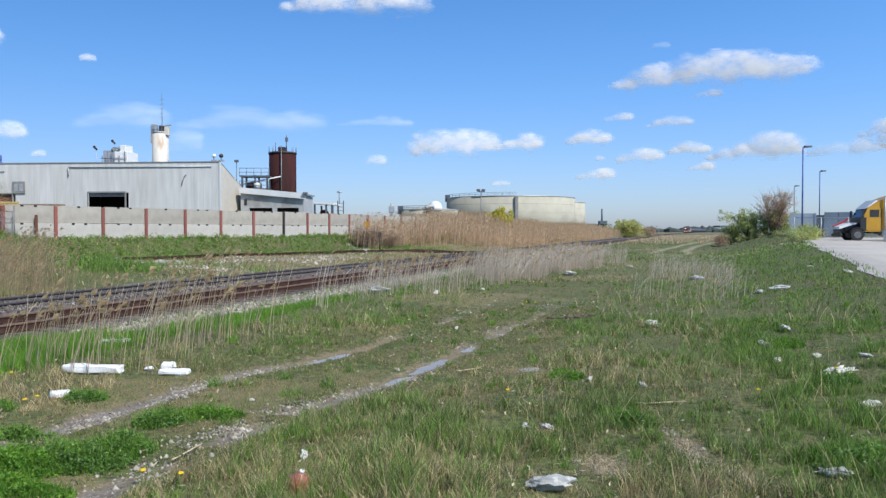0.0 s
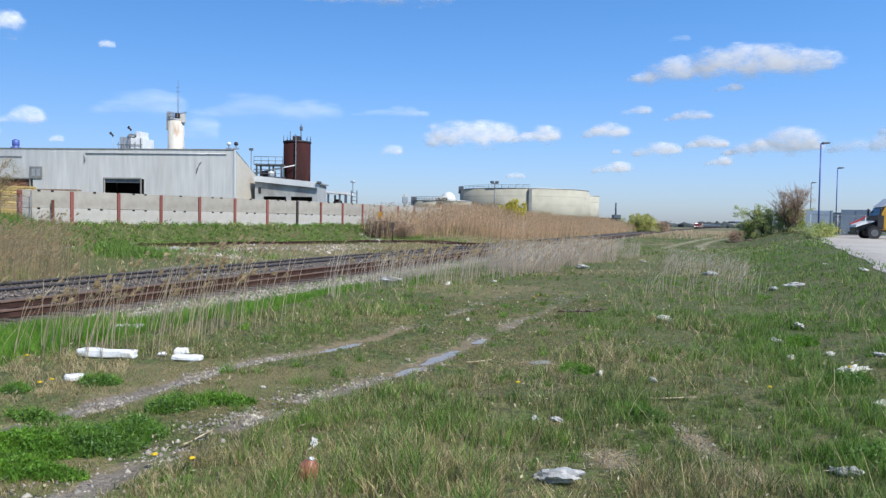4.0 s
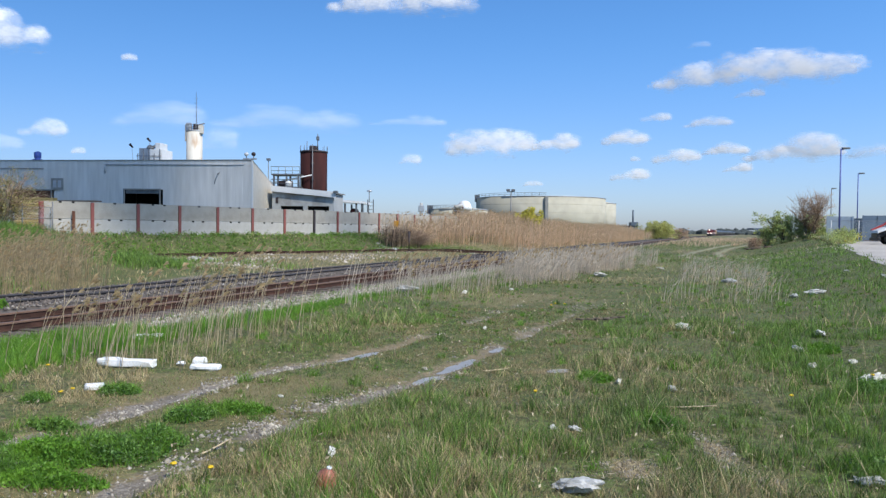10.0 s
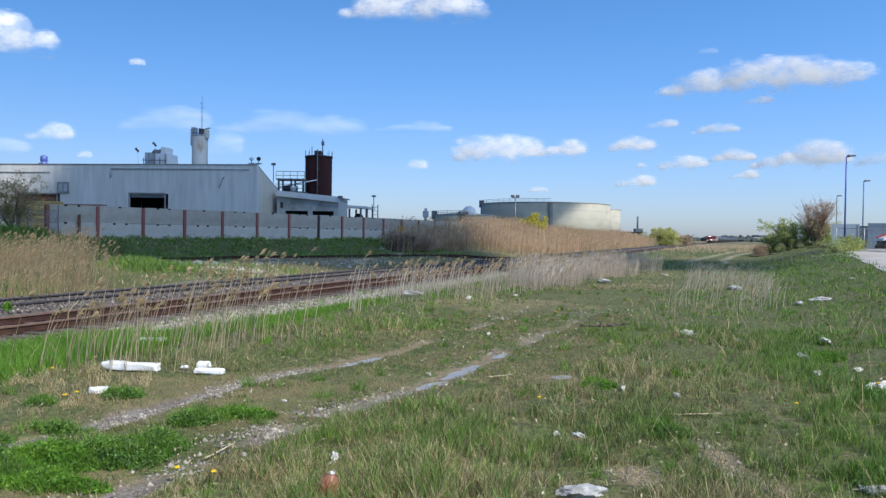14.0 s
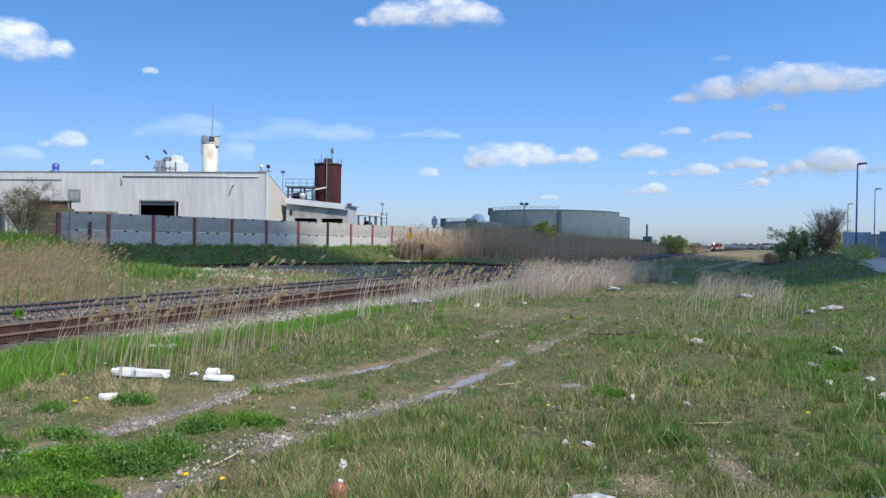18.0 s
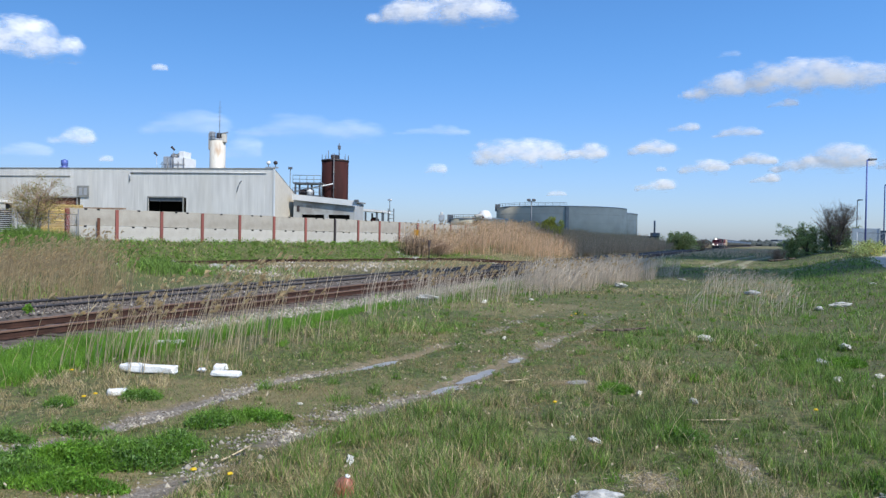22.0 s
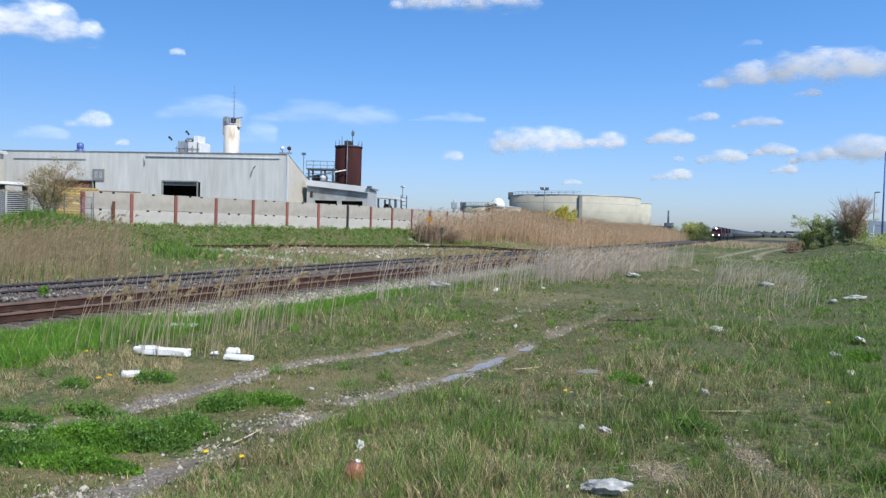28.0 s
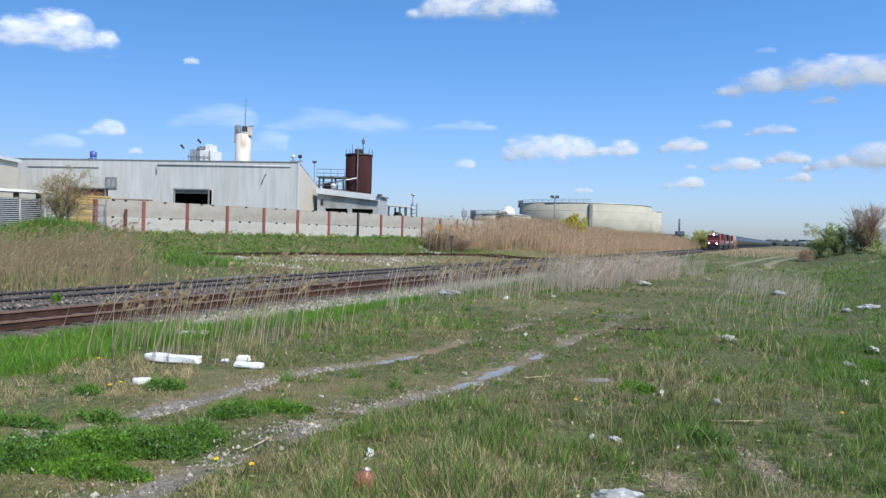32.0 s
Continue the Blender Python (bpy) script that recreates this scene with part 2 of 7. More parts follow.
    "farwood": mat("far_wood", (0.07, 0.085, 0.075), (0.055, 0.065, 0.06), 0.02, 0.9, bump=0),
    "signyellow": mat("amber_sign", (0.62, 0.30, 0.02), None, 4, 0.5),
    "rubble": mat("broken_concrete", (0.52, 0.50, 0.46), (0.40, 0.38, 0.34), 4, 0.9, spread=0.25),
}


# ---- shape helpers ----
def part(name, bm, material, parent=None, label=""):
    """Links a bmesh as one mesh object, under its thing or part if given."""
    me = bpy.data.meshes.new(name)
    bm.to_mesh(me)
    bm.free()
    me.materials.append(M[material] if isinstance(material, str) else material)
    ob = new(name, me)
    if parent:
        ob.parent = parent
    return tagged(ob, label)


def thing(name, m, label, category, group="", kind=""):
    ob = new(name)
    ob.matrix_basis = m
    return tagged(ob, label, category, group, kind)


def box(x0, x1, y0, y1, z0, z1, bevel=0.0, bm=None):
    own = bm or bmesh.new()
    r = bmesh.ops.create_cube(own, size=1)
    for v in r["verts"]:
        v.co = Vector((x0 + (v.co.x + 0.5) * (x1 - x0), y0 + (v.co.y + 0.5) * (y1 - y0), z0 + (v.co.z + 0.5) * (z1 - z0)))
    if bevel:
        bmesh.ops.bevel(own, geom=list({e for v in r["verts"] for e in v.link_edges}), offset=bevel, segments=1, affect="EDGES")
    return own


def cyl(a, b, r1, r2=None, seg=12, bm=None):
    """A round bar from a to b."""
    own = bm or bmesh.new()
    a, b = Vector(a), Vector(b)
    q = (b - a).to_track_quat("Z", "Y").to_matrix().to_4x4()
    r = bmesh.ops.create_cone(own, cap_ends=True, segments=seg, radius1=r1, radius2=r1 if r2 is None else r2, depth=(b - a).length,
                              matrix=Matrix.Translation((a + b) / 2) @ q)
    for v in r["verts"]:
        for f in v.link_faces:
            f.smooth = len(f.verts) == 4
    return own


def prism(points, y0, y1, bm=None):
    """An outline in x and z, drawn out from y0 to y1."""
    own = bm or bmesh.new()
    a = [own.verts.new((x, y0, z)) for x, z in points]
    b = [own.verts.new((x, y1, z)) for x, z in points]
    own.faces.new(a)
    own.faces.new(b[::-1])
    for i in range(len(a)):
        j = (i + 1) % len(a)
        own.faces.new((a[j], a[i], b[i], b[j]))
    bmesh.ops.recalc_face_normals(own, faces=own.faces[:])
    return own


def lathe(profile, seg=32, bm=None):
    """A turned body from radii and heights."""
    own = bm or bmesh.new()
    rings = [[own.verts.new((r * math.cos(2 * math.pi * i / seg), r * math.sin(2 * math.pi * i / seg), z)) for i in range(seg)] for r, z in profile]
    for a, b in zip(rings, rings[1:]):
        for i in range(seg):
            own.faces.new((a[i], a[(i + 1) % seg], b[(i + 1) % seg], b[i])).smooth = True
    own.faces.new(rings[0][::-1])
    own.faces.new(rings[-1])
    return own


def lump(r, squash=(1, 1, 1), rough=0.3, seed=0, sub=2, bm=None, at=(0, 0, 0)):
    """An uneven lump."""
    own = bm or bmesh.new()
    g = bmesh.ops.create_icosphere(own, subdivisions=sub, radius=1)
    for v in g["verts"]:
        d = 1 + rough * noise.noise(v.co * 1.7 + Vector((seed * 3.1, seed, 0))) + 0.6 * rough * noise.noise(v.co * 4.3 + Vector((0, seed * 2.3, 1)))
        v.co = Vector((v.co.x * squash[0], v.co.y * squash[1], v.co.z * squash[2])) * d * r + Vector(at)
    return own


def hashed(i, j, seed):
    h = np.sin(i * 127.1 + j * 311.7 + seed * 74.7) * 43758.5453
    return h - np.floor(h)


def vnoise(x, y, scale, seed=0.0):
    """Smooth value noise, 0 to 1, for arrays."""
    x, y = np.asarray(x) / scale, np.asarray(y) / scale
    i, j = np.floor(x), np.floor(y)
    fx, fy = x - i, y - j
    fx, fy = fx * fx * (3 - 2 * fx), fy * fy * (3 - 2 * fy)
    a = hashed(i, j, seed) * (1 - fx) + hashed(i + 1, j, seed) * fx
    b = hashed(i, j + 1, seed) * (1 - fx) + hashed(i + 1, j + 1, seed) * fx
    return a * (1 - fy) + b * fy


def step(x, a, b):
    t = np.clip((np.asarray(x) - a) / (b - a), 0, 1)
    return t * t * (3 - 2 * t)


def raw_mesh(name, verts, faces, material, smooth=False):
    """One mesh from arrays: verts (n, 3); faces a list of (m, k) index arrays."""
    me = bpy.data.meshes.new(name)
    me.vertices.add(len(verts))
    me.vertices.foreach_set("co", np.asarray(verts, np.float32).ravel())
    loops = np.concatenate([f.ravel() for f in faces]).astype(np.int32)
    sizes = np.concatenate([np.full(len(f), f.shape[1]) for f in faces]).astype(np.int32)
    me.loops.add(len(loops))
    me.loops.foreach_set("vertex_index", loops)
    me.polygons.add(len(sizes))
    me.polygons.foreach_set("loop_start", (np.cumsum(sizes) - sizes).astype(np.int32))
    me.polygons.foreach_set("loop_total", sizes)
    if smooth:
        me.polygons.foreach_set("use_smooth", np.ones(len(sizes), bool))
    me.update(calc_edges=True)
    me.validate()
    me.materials.append(M[material] if isinstance(material, str) else material)
    return me


# ---- the lie of the land ----
def track_x(y):
    """The near track's right-hand rail: x at y. It bends slightly to the right far off."""
    d = np.asarray(y) - 51.9
    return 3.0 + 0.3295 * d + 4.04e-5 * d * np.abs(d)


def across(x, y):
    """Metres to the right of that rail."""
    return (np.asarray(x) - track_x(y)) * 0.95


WALL_A, WALL_B, WALL_C = Vector((-28.4, 54.0)), Vector((-15.4, 71.0)), Vector((-1.8, 96.4))
WALL_0 = WALL_A - (WALL_B - WALL_A).normalized() * 40


def wall_gap(x, y):
    """Metres in front of the line of the concrete wall; negative behind it."""
    x, y = np.asarray(x), np.asarray(y)
    out = None
    for a, b in ((WALL_0, WALL_B), (WALL_B, WALL_C)):
        d = (b - a).normalized()
        g = (x - a.x) * d.y - (y - a.y) * d.x
        out = g if out is None else np.maximum(out, g)
    return out


def land(x, y):
    """Height of the ground."""
    x, y = np.asarray(x, float), np.asarray(y, float)
    u = across(x, y)
    near = step(np.hypot(x, y), 400, 120)
    z = (0.45 + 0.0105 * np.clip(y, 0, 90)) * step(u, 13.5 + 0.035 * y, 20 + 0.045 * y) * step(y, 170, 110)
    z = z - 0.21 * step(u, 5.0, 2.2) * step(u, -12, -6.5)
    z = z - 0.14 * step(u, -5.8, -7.2) * step(u, -12, -9)
    g = wall_gap(x, y)
    bank = step(g, 4.8, 0.8) * step(y, 110, 92)
    z = z + (1.4 - z) * bank
    far_bank = step(u, -6.8, -15) * step(y, 74, 98) * step(y, 330, 220) * (1 - bank)
    z = z + 1.25 * far_bank * (0.75 + 0.5 * vnoise(x, y, 22, 3))
    mound = np.exp(-(((x + 15.5) / 4.5) ** 2 + ((y - 32) / 4.0) ** 2))
    z = z + 0.55 * mound + 1.0 * np.exp(-(((x + 29.5) / 2.8) ** 2 + ((y - 46.5) / 2.6) ** 2))
    z = z + 1.1 * far_bank * np.exp(-(((x - 1) / 8) ** 2 + ((y - 124) / 22) ** 2))
    open_ground = step(u, 1.5, 5) + step(u, -7.5, -9)
    z = z + near * open_ground * (0.10 * (vnoise(x, y, 2.7, 1) - 0.5) + 0.05 * (vnoise(x, y, 0.9, 2) - 0.5))
    rut = rut_mask(x, y, u) * step(y, 45, 30)
    return z * (1 - 0.85 * rut * step(u, 6, 7)) - 0.055 * rut * (0.4 + 0.6 * step(y, 30, 13))


def land1(x, y):
    return float(land(x, y))


def spacing(lo, hi, fine0, fine1, d0, grow):
    """Grid lines: d0 apart from fine0 to fine1, then ever wider apart."""
    mid = list(np.arange(fine0, fine1 + d0, d0))
    for sign, end, seq in ((1, hi, []), (-1, lo, [])):
        p, d = (mid[-1], d0) if sign > 0 else (mid[0], d0)
        while (p < end) if sign > 0 else (p > end):
            d *= grow
            p += sign * d
            seq.append(p)
        mid = mid + seq if sign > 0 else seq[::-1] + mid
    return np.array(mid)


def rut_left(y):
    """The wheel rut next to the railway, metres right of the rail."""
    return np.interp(y, (5, 8, 10, 11.4, 12.6, 15, 33), (7.45, 7.58, 7.66, 8.15, 8.38, 8.48, 8.5))


def rut_right(y):
    """The wheel rut on the field's side, metres right of the rail; both drift away from the railway."""
    return np.interp(y, (4, 7, 8, 8.7, 9.6, 12, 15, 17, 23, 30, 50, 75, 135), (9.3, 9.35, 9.43, 9.62, 9.8, 9.94, 10.0, 10.2, 10.5, 11.2, 11.7, 11.4, 15.6))


def rut_gaps(x, y, u):
    """1 where the ruts are open, less where grass has grown back across them."""
    wet = step(y, 9.0, 9.4) * step(y, 13.0, 12.5)
    grown = 0.8 * step(vnoise(x, y, 0.75, 19), 0.54, 0.76) * (1 - wet) * step(y, 5.6, 6.3)
    over = np.maximum(step(np.abs(y - 6.42), 0.3, 0.12), step(np.abs(y - 7.68), 0.28, 0.1)) * step(u, 8.8, 9.0)
    return (1 - grown) * (1 - 0.85 * over)


def rut_mask(x, y, u, wide=1.0):
    """1 in the bottom of either rut, falling to 0 beside it."""
    wob = 0.16 * (vnoise(x, y, 1.4, 11) - 0.5)
    wide = wide * (0.55 + 0.6 * vnoise(x, y, 0.6, 13)) * (1 - 0.3 * step(y, 11, 15))
    a = np.exp(-((u - rut_left(y) + wob) / (0.25 * wide)) ** 2) * step(y, 36, 14)
    b = np.exp(-((u - rut_right(y) + wob) / (0.27 * wide)) ** 2) * step(y, 150, 90)
    return np.minimum(a + b, 1) * rut_gaps(x, y, u) * (1 - 0.35 * step(y, 14.5, 19))


def roadbed(u, y):
    """1 on the worn, mossy strip that holds both ruts; it widens where carts pass the puddles."""
    wide = 1.25 * step(y, 8.3, 9.4) * step(y, 17, 13)
    return step(u, rut_left(y) - 1.0, rut_left(y) - 0.3) * step(u, rut_right(y) + 0.7 + wide, rut_right(y) + 0.2 + wide) * step(y, 60, 30)


def stony(u, y):
    """How much loose gravel lies in the ruts along the way, 0 to 1."""
    left = np.interp(y, (5, 10.4, 11, 13.2, 13.9, 17, 19, 26), (1, 1, 0.2, 0.25, 0.8, 0.7, 0.25, 0.1))
    right = np.interp(y, (4, 6.2, 6.45, 6.6, 7.5, 7.7, 7.85, 9.2, 9.6, 12, 12.4, 16, 18, 30), (1, 1, 0.25, 1, 1, 0.3, 1, 1, 0.2, 0.35, 0.9, 0.8, 0.3, 0.1))
    return np.where(u < (rut_left(y) + rut_right(y)) / 2, left, right)


def lane_far(x, y):
    """Pale bare lanes that cross the far end of the field towards the lot."""
    u = across(x, y)
    a = np.exp(-((u - np.interp(y, (62, 73, 99, 135), (13.5, 13.4, 15.0, 18.9))) / 0.6) ** 2) * step(y, 58, 66) * step(y, 150, 120)
    b = np.exp(-((u - np.interp(y, (62, 73, 99, 135), (10.6, 11.0, 12.8, 15.6))) / 0.6) ** 2) * step(y, 58, 66) * step(y, 150, 120)
    return np.minimum(1, a + b)


def ground_material():
    m = bpy.data.materials.new("rough_ground")
    m.use_nodes = True
    n, l = m.node_tree.nodes, m.node_tree.links
    b = n["Principled BSDF"]
    b.inputs["Roughness"].default_value = 0.92
    pos = n.new("ShaderNodeNewGeometry").outputs["Position"]
    cov = n.new("ShaderNodeAttribute")
    cov.attribute_name = "cover"
    sep = n.new("ShaderNodeSeparateColor")
    l.new(cov.outputs["Color"], sep.inputs[0])

    def nz(s, detail=6.0):
        t = n.new("ShaderNodeTexNoise")
        t.inputs["Scale"].default_value, t.inputs["Detail"].default_value = s, detail
        l.new(pos, t.inputs["Vector"])
        return t.outputs["Fac"]

    def rng(v, lo, hi):
        r = n.new("ShaderNodeMapRange")
        r.inputs[1].default_value, r.inputs[2].default_value = lo, hi
        l.new(v, r.inputs[0])
        return r.outputs[0]

    def add(a, c, k):
        x = n.new("ShaderNodeMath")
        x.operation = "MULTIPLY_ADD"
        l.new(c, x.inputs[0])
        x.inputs[1].default_value = k
        l.new(a, x.inputs[2])
        return x.outputs[0]

    def mixc(fac, a, c):
        x = n.new("ShaderNodeMix")
        x.data_type = "RGBA"
        l.new(fac, x.inputs[0])
        for sock, v in ((x.inputs[6], a), (x.inputs[7], c)):
            if hasattr(v, "node"):
                l.new(v, sock)
            else:
                sock.default_value = (*v, 1)
        return x.outputs[2]

    green = mixc(rng(nz(1.7), 0.4, 0.6), (0.100, 0.138, 0.030), (0.155, 0.148, 0.052))
    green = mixc(rng(nz(14, 3), 0.42, 0.60), green, (0.055, 0.058, 0.018))
    dry = mixc(rng(nz(6), 0.4, 0.62), (0.170, 0.142, 0.058), (0.112, 0.112, 0.034))
    dry = mixc(rng(nz(40, 3), 0.45, 0.65), dry, (0.235, 0.195, 0.10))
    soil = mixc(rng(nz(9), 0.4, 0.6), (0.225, 0.165, 0.085), (0.145, 0.118, 0.055))
    soil = mixc(rng(nz(30, 4), 0.5, 0.62), soil, (0.26, 0.215, 0.14))
    vor = n.new("ShaderNodeTexVoronoi")
    vor.inputs["Scale"].default_value = 42
    l.new(pos, vor.inputs["Vector"])
    stone = mixc(rng(vor.outputs["Color"], 0.15, 0.85), (0.14, 0.116, 0.088), (0.28, 0.245, 0.20))
    stone = mixc(rng(nz(5), 0.42, 0.62), stone, (0.150, 0.124, 0.090))
    col = mixc(rng(add(sep.outputs[0], nz(2.3), 0.9), 0.85, 1.05), dry, green)
    col = mixc(rng(add(sep.outputs[1], nz(4.0), 0.8), 0.82, 1.0), col, soil)
    col = mixc(rng(add(sep.outputs[2], nz(7.0), 0.7), 0.80, 0.95), col, stone)
    l.new(col, b.inputs["Base Color"])
    bp = n.new("ShaderNodeBump")
    bp.inputs["Strength"].default_value, bp.inputs["Distance"].default_value = 0.7, 0.03
    l.new(add(nz(22), vor.outputs["Distance"], -0.6), bp.inputs["Height"])
    l.new(bp.outputs[0], b.inputs["Normal"])
    return m


BARE = ((2.20, 6.55, 0.17, 0.62), (1.33, 6.05, 0.24, 0.30), (2.35, 5.75, 0.12, 0.2), (4.75, 7.75, 0.25, 0.2), (1.1, 10.15, 0.42, 0.20), (1.0, 7.1, 0.16, 0.18))


def bare_spots(x, y):
    """Bare pale patches worn into the grass, 0 to 1."""
    return np.minimum(1, sum(np.exp(-((x - a) / p) ** 2 - ((y - b) / q) ** 2) for a, b, p, q in BARE))


def covers(x, y):
    """How much green, bare soil and stone cover the ground, each 0 to 1."""
    u = across(x, y)
    patch = vnoise(x, y, 3.1, 7) * 0.6 + vnoise(x, y, 1.1, 8) * 0.4
    green = 0.30 + 0.6 * step(patch, 0.3, 0.65)
    green = green + 0.38 * step(u, 10, 12.5) + 0.5 * step(u, 5.2, 4.2) * step(y, 34, 20)
    green = green + 0.45 * step(wall_gap(x, y), 6.5, 4.5)
    green = green + 1.0 * np.exp(-(((x + 15.0) / 4.0) ** 2 + ((y - 32) / 4.5) ** 2))
    green = np.where((u < -8) & (np.hypot(x + 15.5, y - 32) > 4) & (wall_gap(x, y) > 6.5), green - 0.4, green)
    far = step(np.hypot(x, y), 120, 260)
    green = green * (1 - far) + (0.15 + 0.5 * vnoise(x, y, 60, 5)) * far
    road = roadbed(u, y)
    rut = rut_mask(x, y, u)
    soil = (0.12 + 0.42 * vnoise(x, y, 0.7, 15)) * road + 0.35 * step(u, 1.6, 0.9) * step(u, -8, -6)
    soil = np.maximum(soil, np.minimum(1, 1.2 * rut) * step(y, 60, 20) * (0.8 - 0.2 * step(y, 12, 17)))
    soil = np.maximum(soil, 0.85 * rut_mask(x, y, u, 1.6) * step(y, 26, 40))
    soil = np.maximum(soil, lane_far(x, y))
    stone = rut * step(y, 24, 11) * (0.35 + 0.5 * stony(u, y))
    stone = np.maximum(stone, 0.35 * lane_far(x, y))
    bed = step(u, 1.2, 0.6) * step(u, -8.2, -6.6)
    stone = np.maximum(stone, bed)
    yard = np.exp(-((u + 14.5) / 3.5) ** 2) * step(y, 100, 70) * step(y, 30, 42)
    stone = np.maximum(stone, 0.55 * yard)
    stone = np.maximum(stone, 0.4 * bare_spots(x, y))
    soil = np.maximum(soil, 0.95 * bare_spots(x, y))
    return np.clip(green, 0, 1), np.clip(soil, 0, 1), np.clip(stone, 0, 1)


def build_ground():
    xs = spacing(-4300, 4300, -24, 24, 0.22, 1.085)
    ys = spacing(-900, 4700, 2, 36, 0.22, 1.075)
    gx, gy = np.meshgrid(xs, ys)
    x, y = gx.ravel(), gy.ravel()
    z = land(x, y)
    w, h = len(xs), len(ys)
    i = (np.arange(h - 1)[:, None] * w + np.arange(w - 1)[None, :]).ravel()
    faces = np.stack([i, i + 1, i + 1 + w, i + w], 1)
    me = raw_mesh("ground", np.stack([x, y, z], 1), [faces], ground_material(), True)
    a = me.color_attributes.new("cover", "FLOAT_COLOR", "POINT")
    g, s, st = covers(x, y)
    a.data.foreach_set("color", np.stack([g, s, st, np.ones_like(g)], 1).astype(np.float32).ravel())
    tagged(new("ground", me), "rough field of grass, bare soil and gravel ruts", "ground", kind="structure")


build_ground()


# ---- railway ----
def offset_line(u, y0, y1):
    """Points of a line u metres to the right of the near track's rail, closely spaced near by."""
    ys, y = [], y0
    while y < y1:
        ys.append(y)
        y += 1.5 if y < 60 else 1.5 + (y - 60) * 0.06
    ys = np.array(ys + [y1])
    return [Vector((float(track_x(v)) + u / 0.95, float(v), 0)) for v in ys]


def sweep(profile, line, z, bm=None, close=True):
    """A profile (x, z) drawn along a line on the ground."""
    own = bm or bmesh.new()
    rings = []
    for i, p in enumerate(line):
        d = (line[min(i + 1, len(line) - 1)] - line[max(i - 1, 0)]).normalized()
        side = Vector((d.y, -d.x, 0))
        zz = z(p.x, p.y) if callable(z) else z
        rings.append([own.verts.new(p + side * a + Vector((0, 0, zz + b))) for a, b in profile])
    k = len(profile)
    for a, b in zip(rings, rings[1:]):
        for i in range(k if close else k - 1):
            own.faces.new((a[i], a[(i + 1) % k], b[(i + 1) % k], b[i]))
    own.faces.new(rings[0])
    own.faces.new(rings[-1][::-1])
    bmesh.ops.recalc_face_normals(own, faces=own.faces[:])
    return own


RAIL = [(-0.075, 0), (0.075, 0), (0.075, 0.014), (0.014, 0.035), (0.011, 0.125), (0.037, 0.135), (0.037, 0.17), (-0.037, 0.17), (-0.037, 0.135),
        (-0.011, 0.125), (-0.014, 0.035), (-0.075, 0.014)]
tie_mesh = None


def build_track(centre, far_end, web, head, label):
    global tie_mesh
    t = thing("railway_track", Matrix(), label, "railway track", "pair of tracks")
    for du in (-0.72, 0.72):
        line = offset_line(centre + du, -40, far_end)
        part("rail", sweep(RAIL, line, -0.17), web, t)
        part("rail_head", sweep([(-0.041, 0.136), (0.041, 0.136), (0.041, 0.168), (0.028, 0.176), (-0.028, 0.176), (-0.041, 0.168)], line, -0.17), head, t, "worn head of the rail")
    if tie_mesh is None:
        bm = box(-1.3, 1.3, -0.11, 0.11, -0.16, 0.0, 0.012)
        tie_mesh = bpy.data.meshes.new("tie")
        bm.to_mesh(tie_mesh)
        bm.free()
        tie_mesh.materials.append(M["tie"])
    rnd = random.Random(3 + int(centre * 10))
    y, turn, far = -4.0, math.degrees(math.atan(0.33)), []
    while y < 260:
        x = float(track_x(y)) + centre / 0.95
        m = pose(x, y, -0.165 + rnd.uniform(-0.012, 0.008), rnd.uniform(-1, 1), 0, -turn + rnd.uniform(-1.2, 1.2))
        if y < 110:
            o = new("tie", tie_mesh)
            o.parent = t
            o.matrix_basis = m
        else:
            far.append(m)
        y += 0.56
    fb = bmesh.new()
    for m in far:
        r = bmesh.ops.create_cube(fb, size=1, matrix=m @ Matrix.Diagonal((2.6, 0.22, 0.16, 1)))
    tagged(part("far_ties", fb, "tie", t), kind="stuff")
    return t


build_track(-0.72, 900, "rail", "railtop", "rusty railway track on wooden ties beside the grass field")
build_track(-4.65, 900, "raildark", "raildarktop", "dark steel railway track on wooden ties beside the reed ditch")


def build_bed():
    """The low bed of dirty crushed stone under both tracks."""
    line = offset_line(-2.7, -40, 900)
    bed = mat("dirty_ballast", (0.175, 0.140, 0.115), (0.105, 0.082, 0.066), 2.5, 0.95, fine=30, bump=0.9, stain=(0.19, 0.155, 0.13), stain_scale=0.4)
    o = part("track_bed", sweep([(-4.6, -0.5), (3.75, -0.5), (3.3, -0.195), (-4.0, -0.195)], line, 0.0), bed)
    tagged(o, "low bed of dirty brown ballast under both tracks", "ballast", kind="structure")


build_bed()


def build_far_bed():
    """Cleaner grey stone packed up round the rails of the far track."""
    line = offset_line(-4.65, -40, 420)
    grey = mat("grey_ballast", (0.18, 0.152, 0.128), (0.095, 0.080, 0.068), 3.0, 0.95, fine=34, bump=0.9, stain=(0.15, 0.12, 0.10), stain_scale=0.5)
    o = part("far_track_bed", sweep([(-2.1, -0.2), (2.0, -0.2), (1.6, -0.085), (-1.7, -0.085)], line, 0.0), grey)
    tagged(o, "grey stone ballast packed round the far track", "ballast", kind="structure")


build_far_bed()


def stones(name, us, ys, size, material, label, seed, count, lift=None):
    """Loose stones scattered over a strip, as one mesh."""
    r = np.random.default_rng(seed)
    y = ys[0] + (ys[1] - ys[0]) * r.random(count) ** 1.7
    u = us[0] + (us[1] - us[0]) * r.random(count)
    x = track_x(y) + u / 0.95
    return scatter_stones(name, x, y, size, material, label, r, lift)


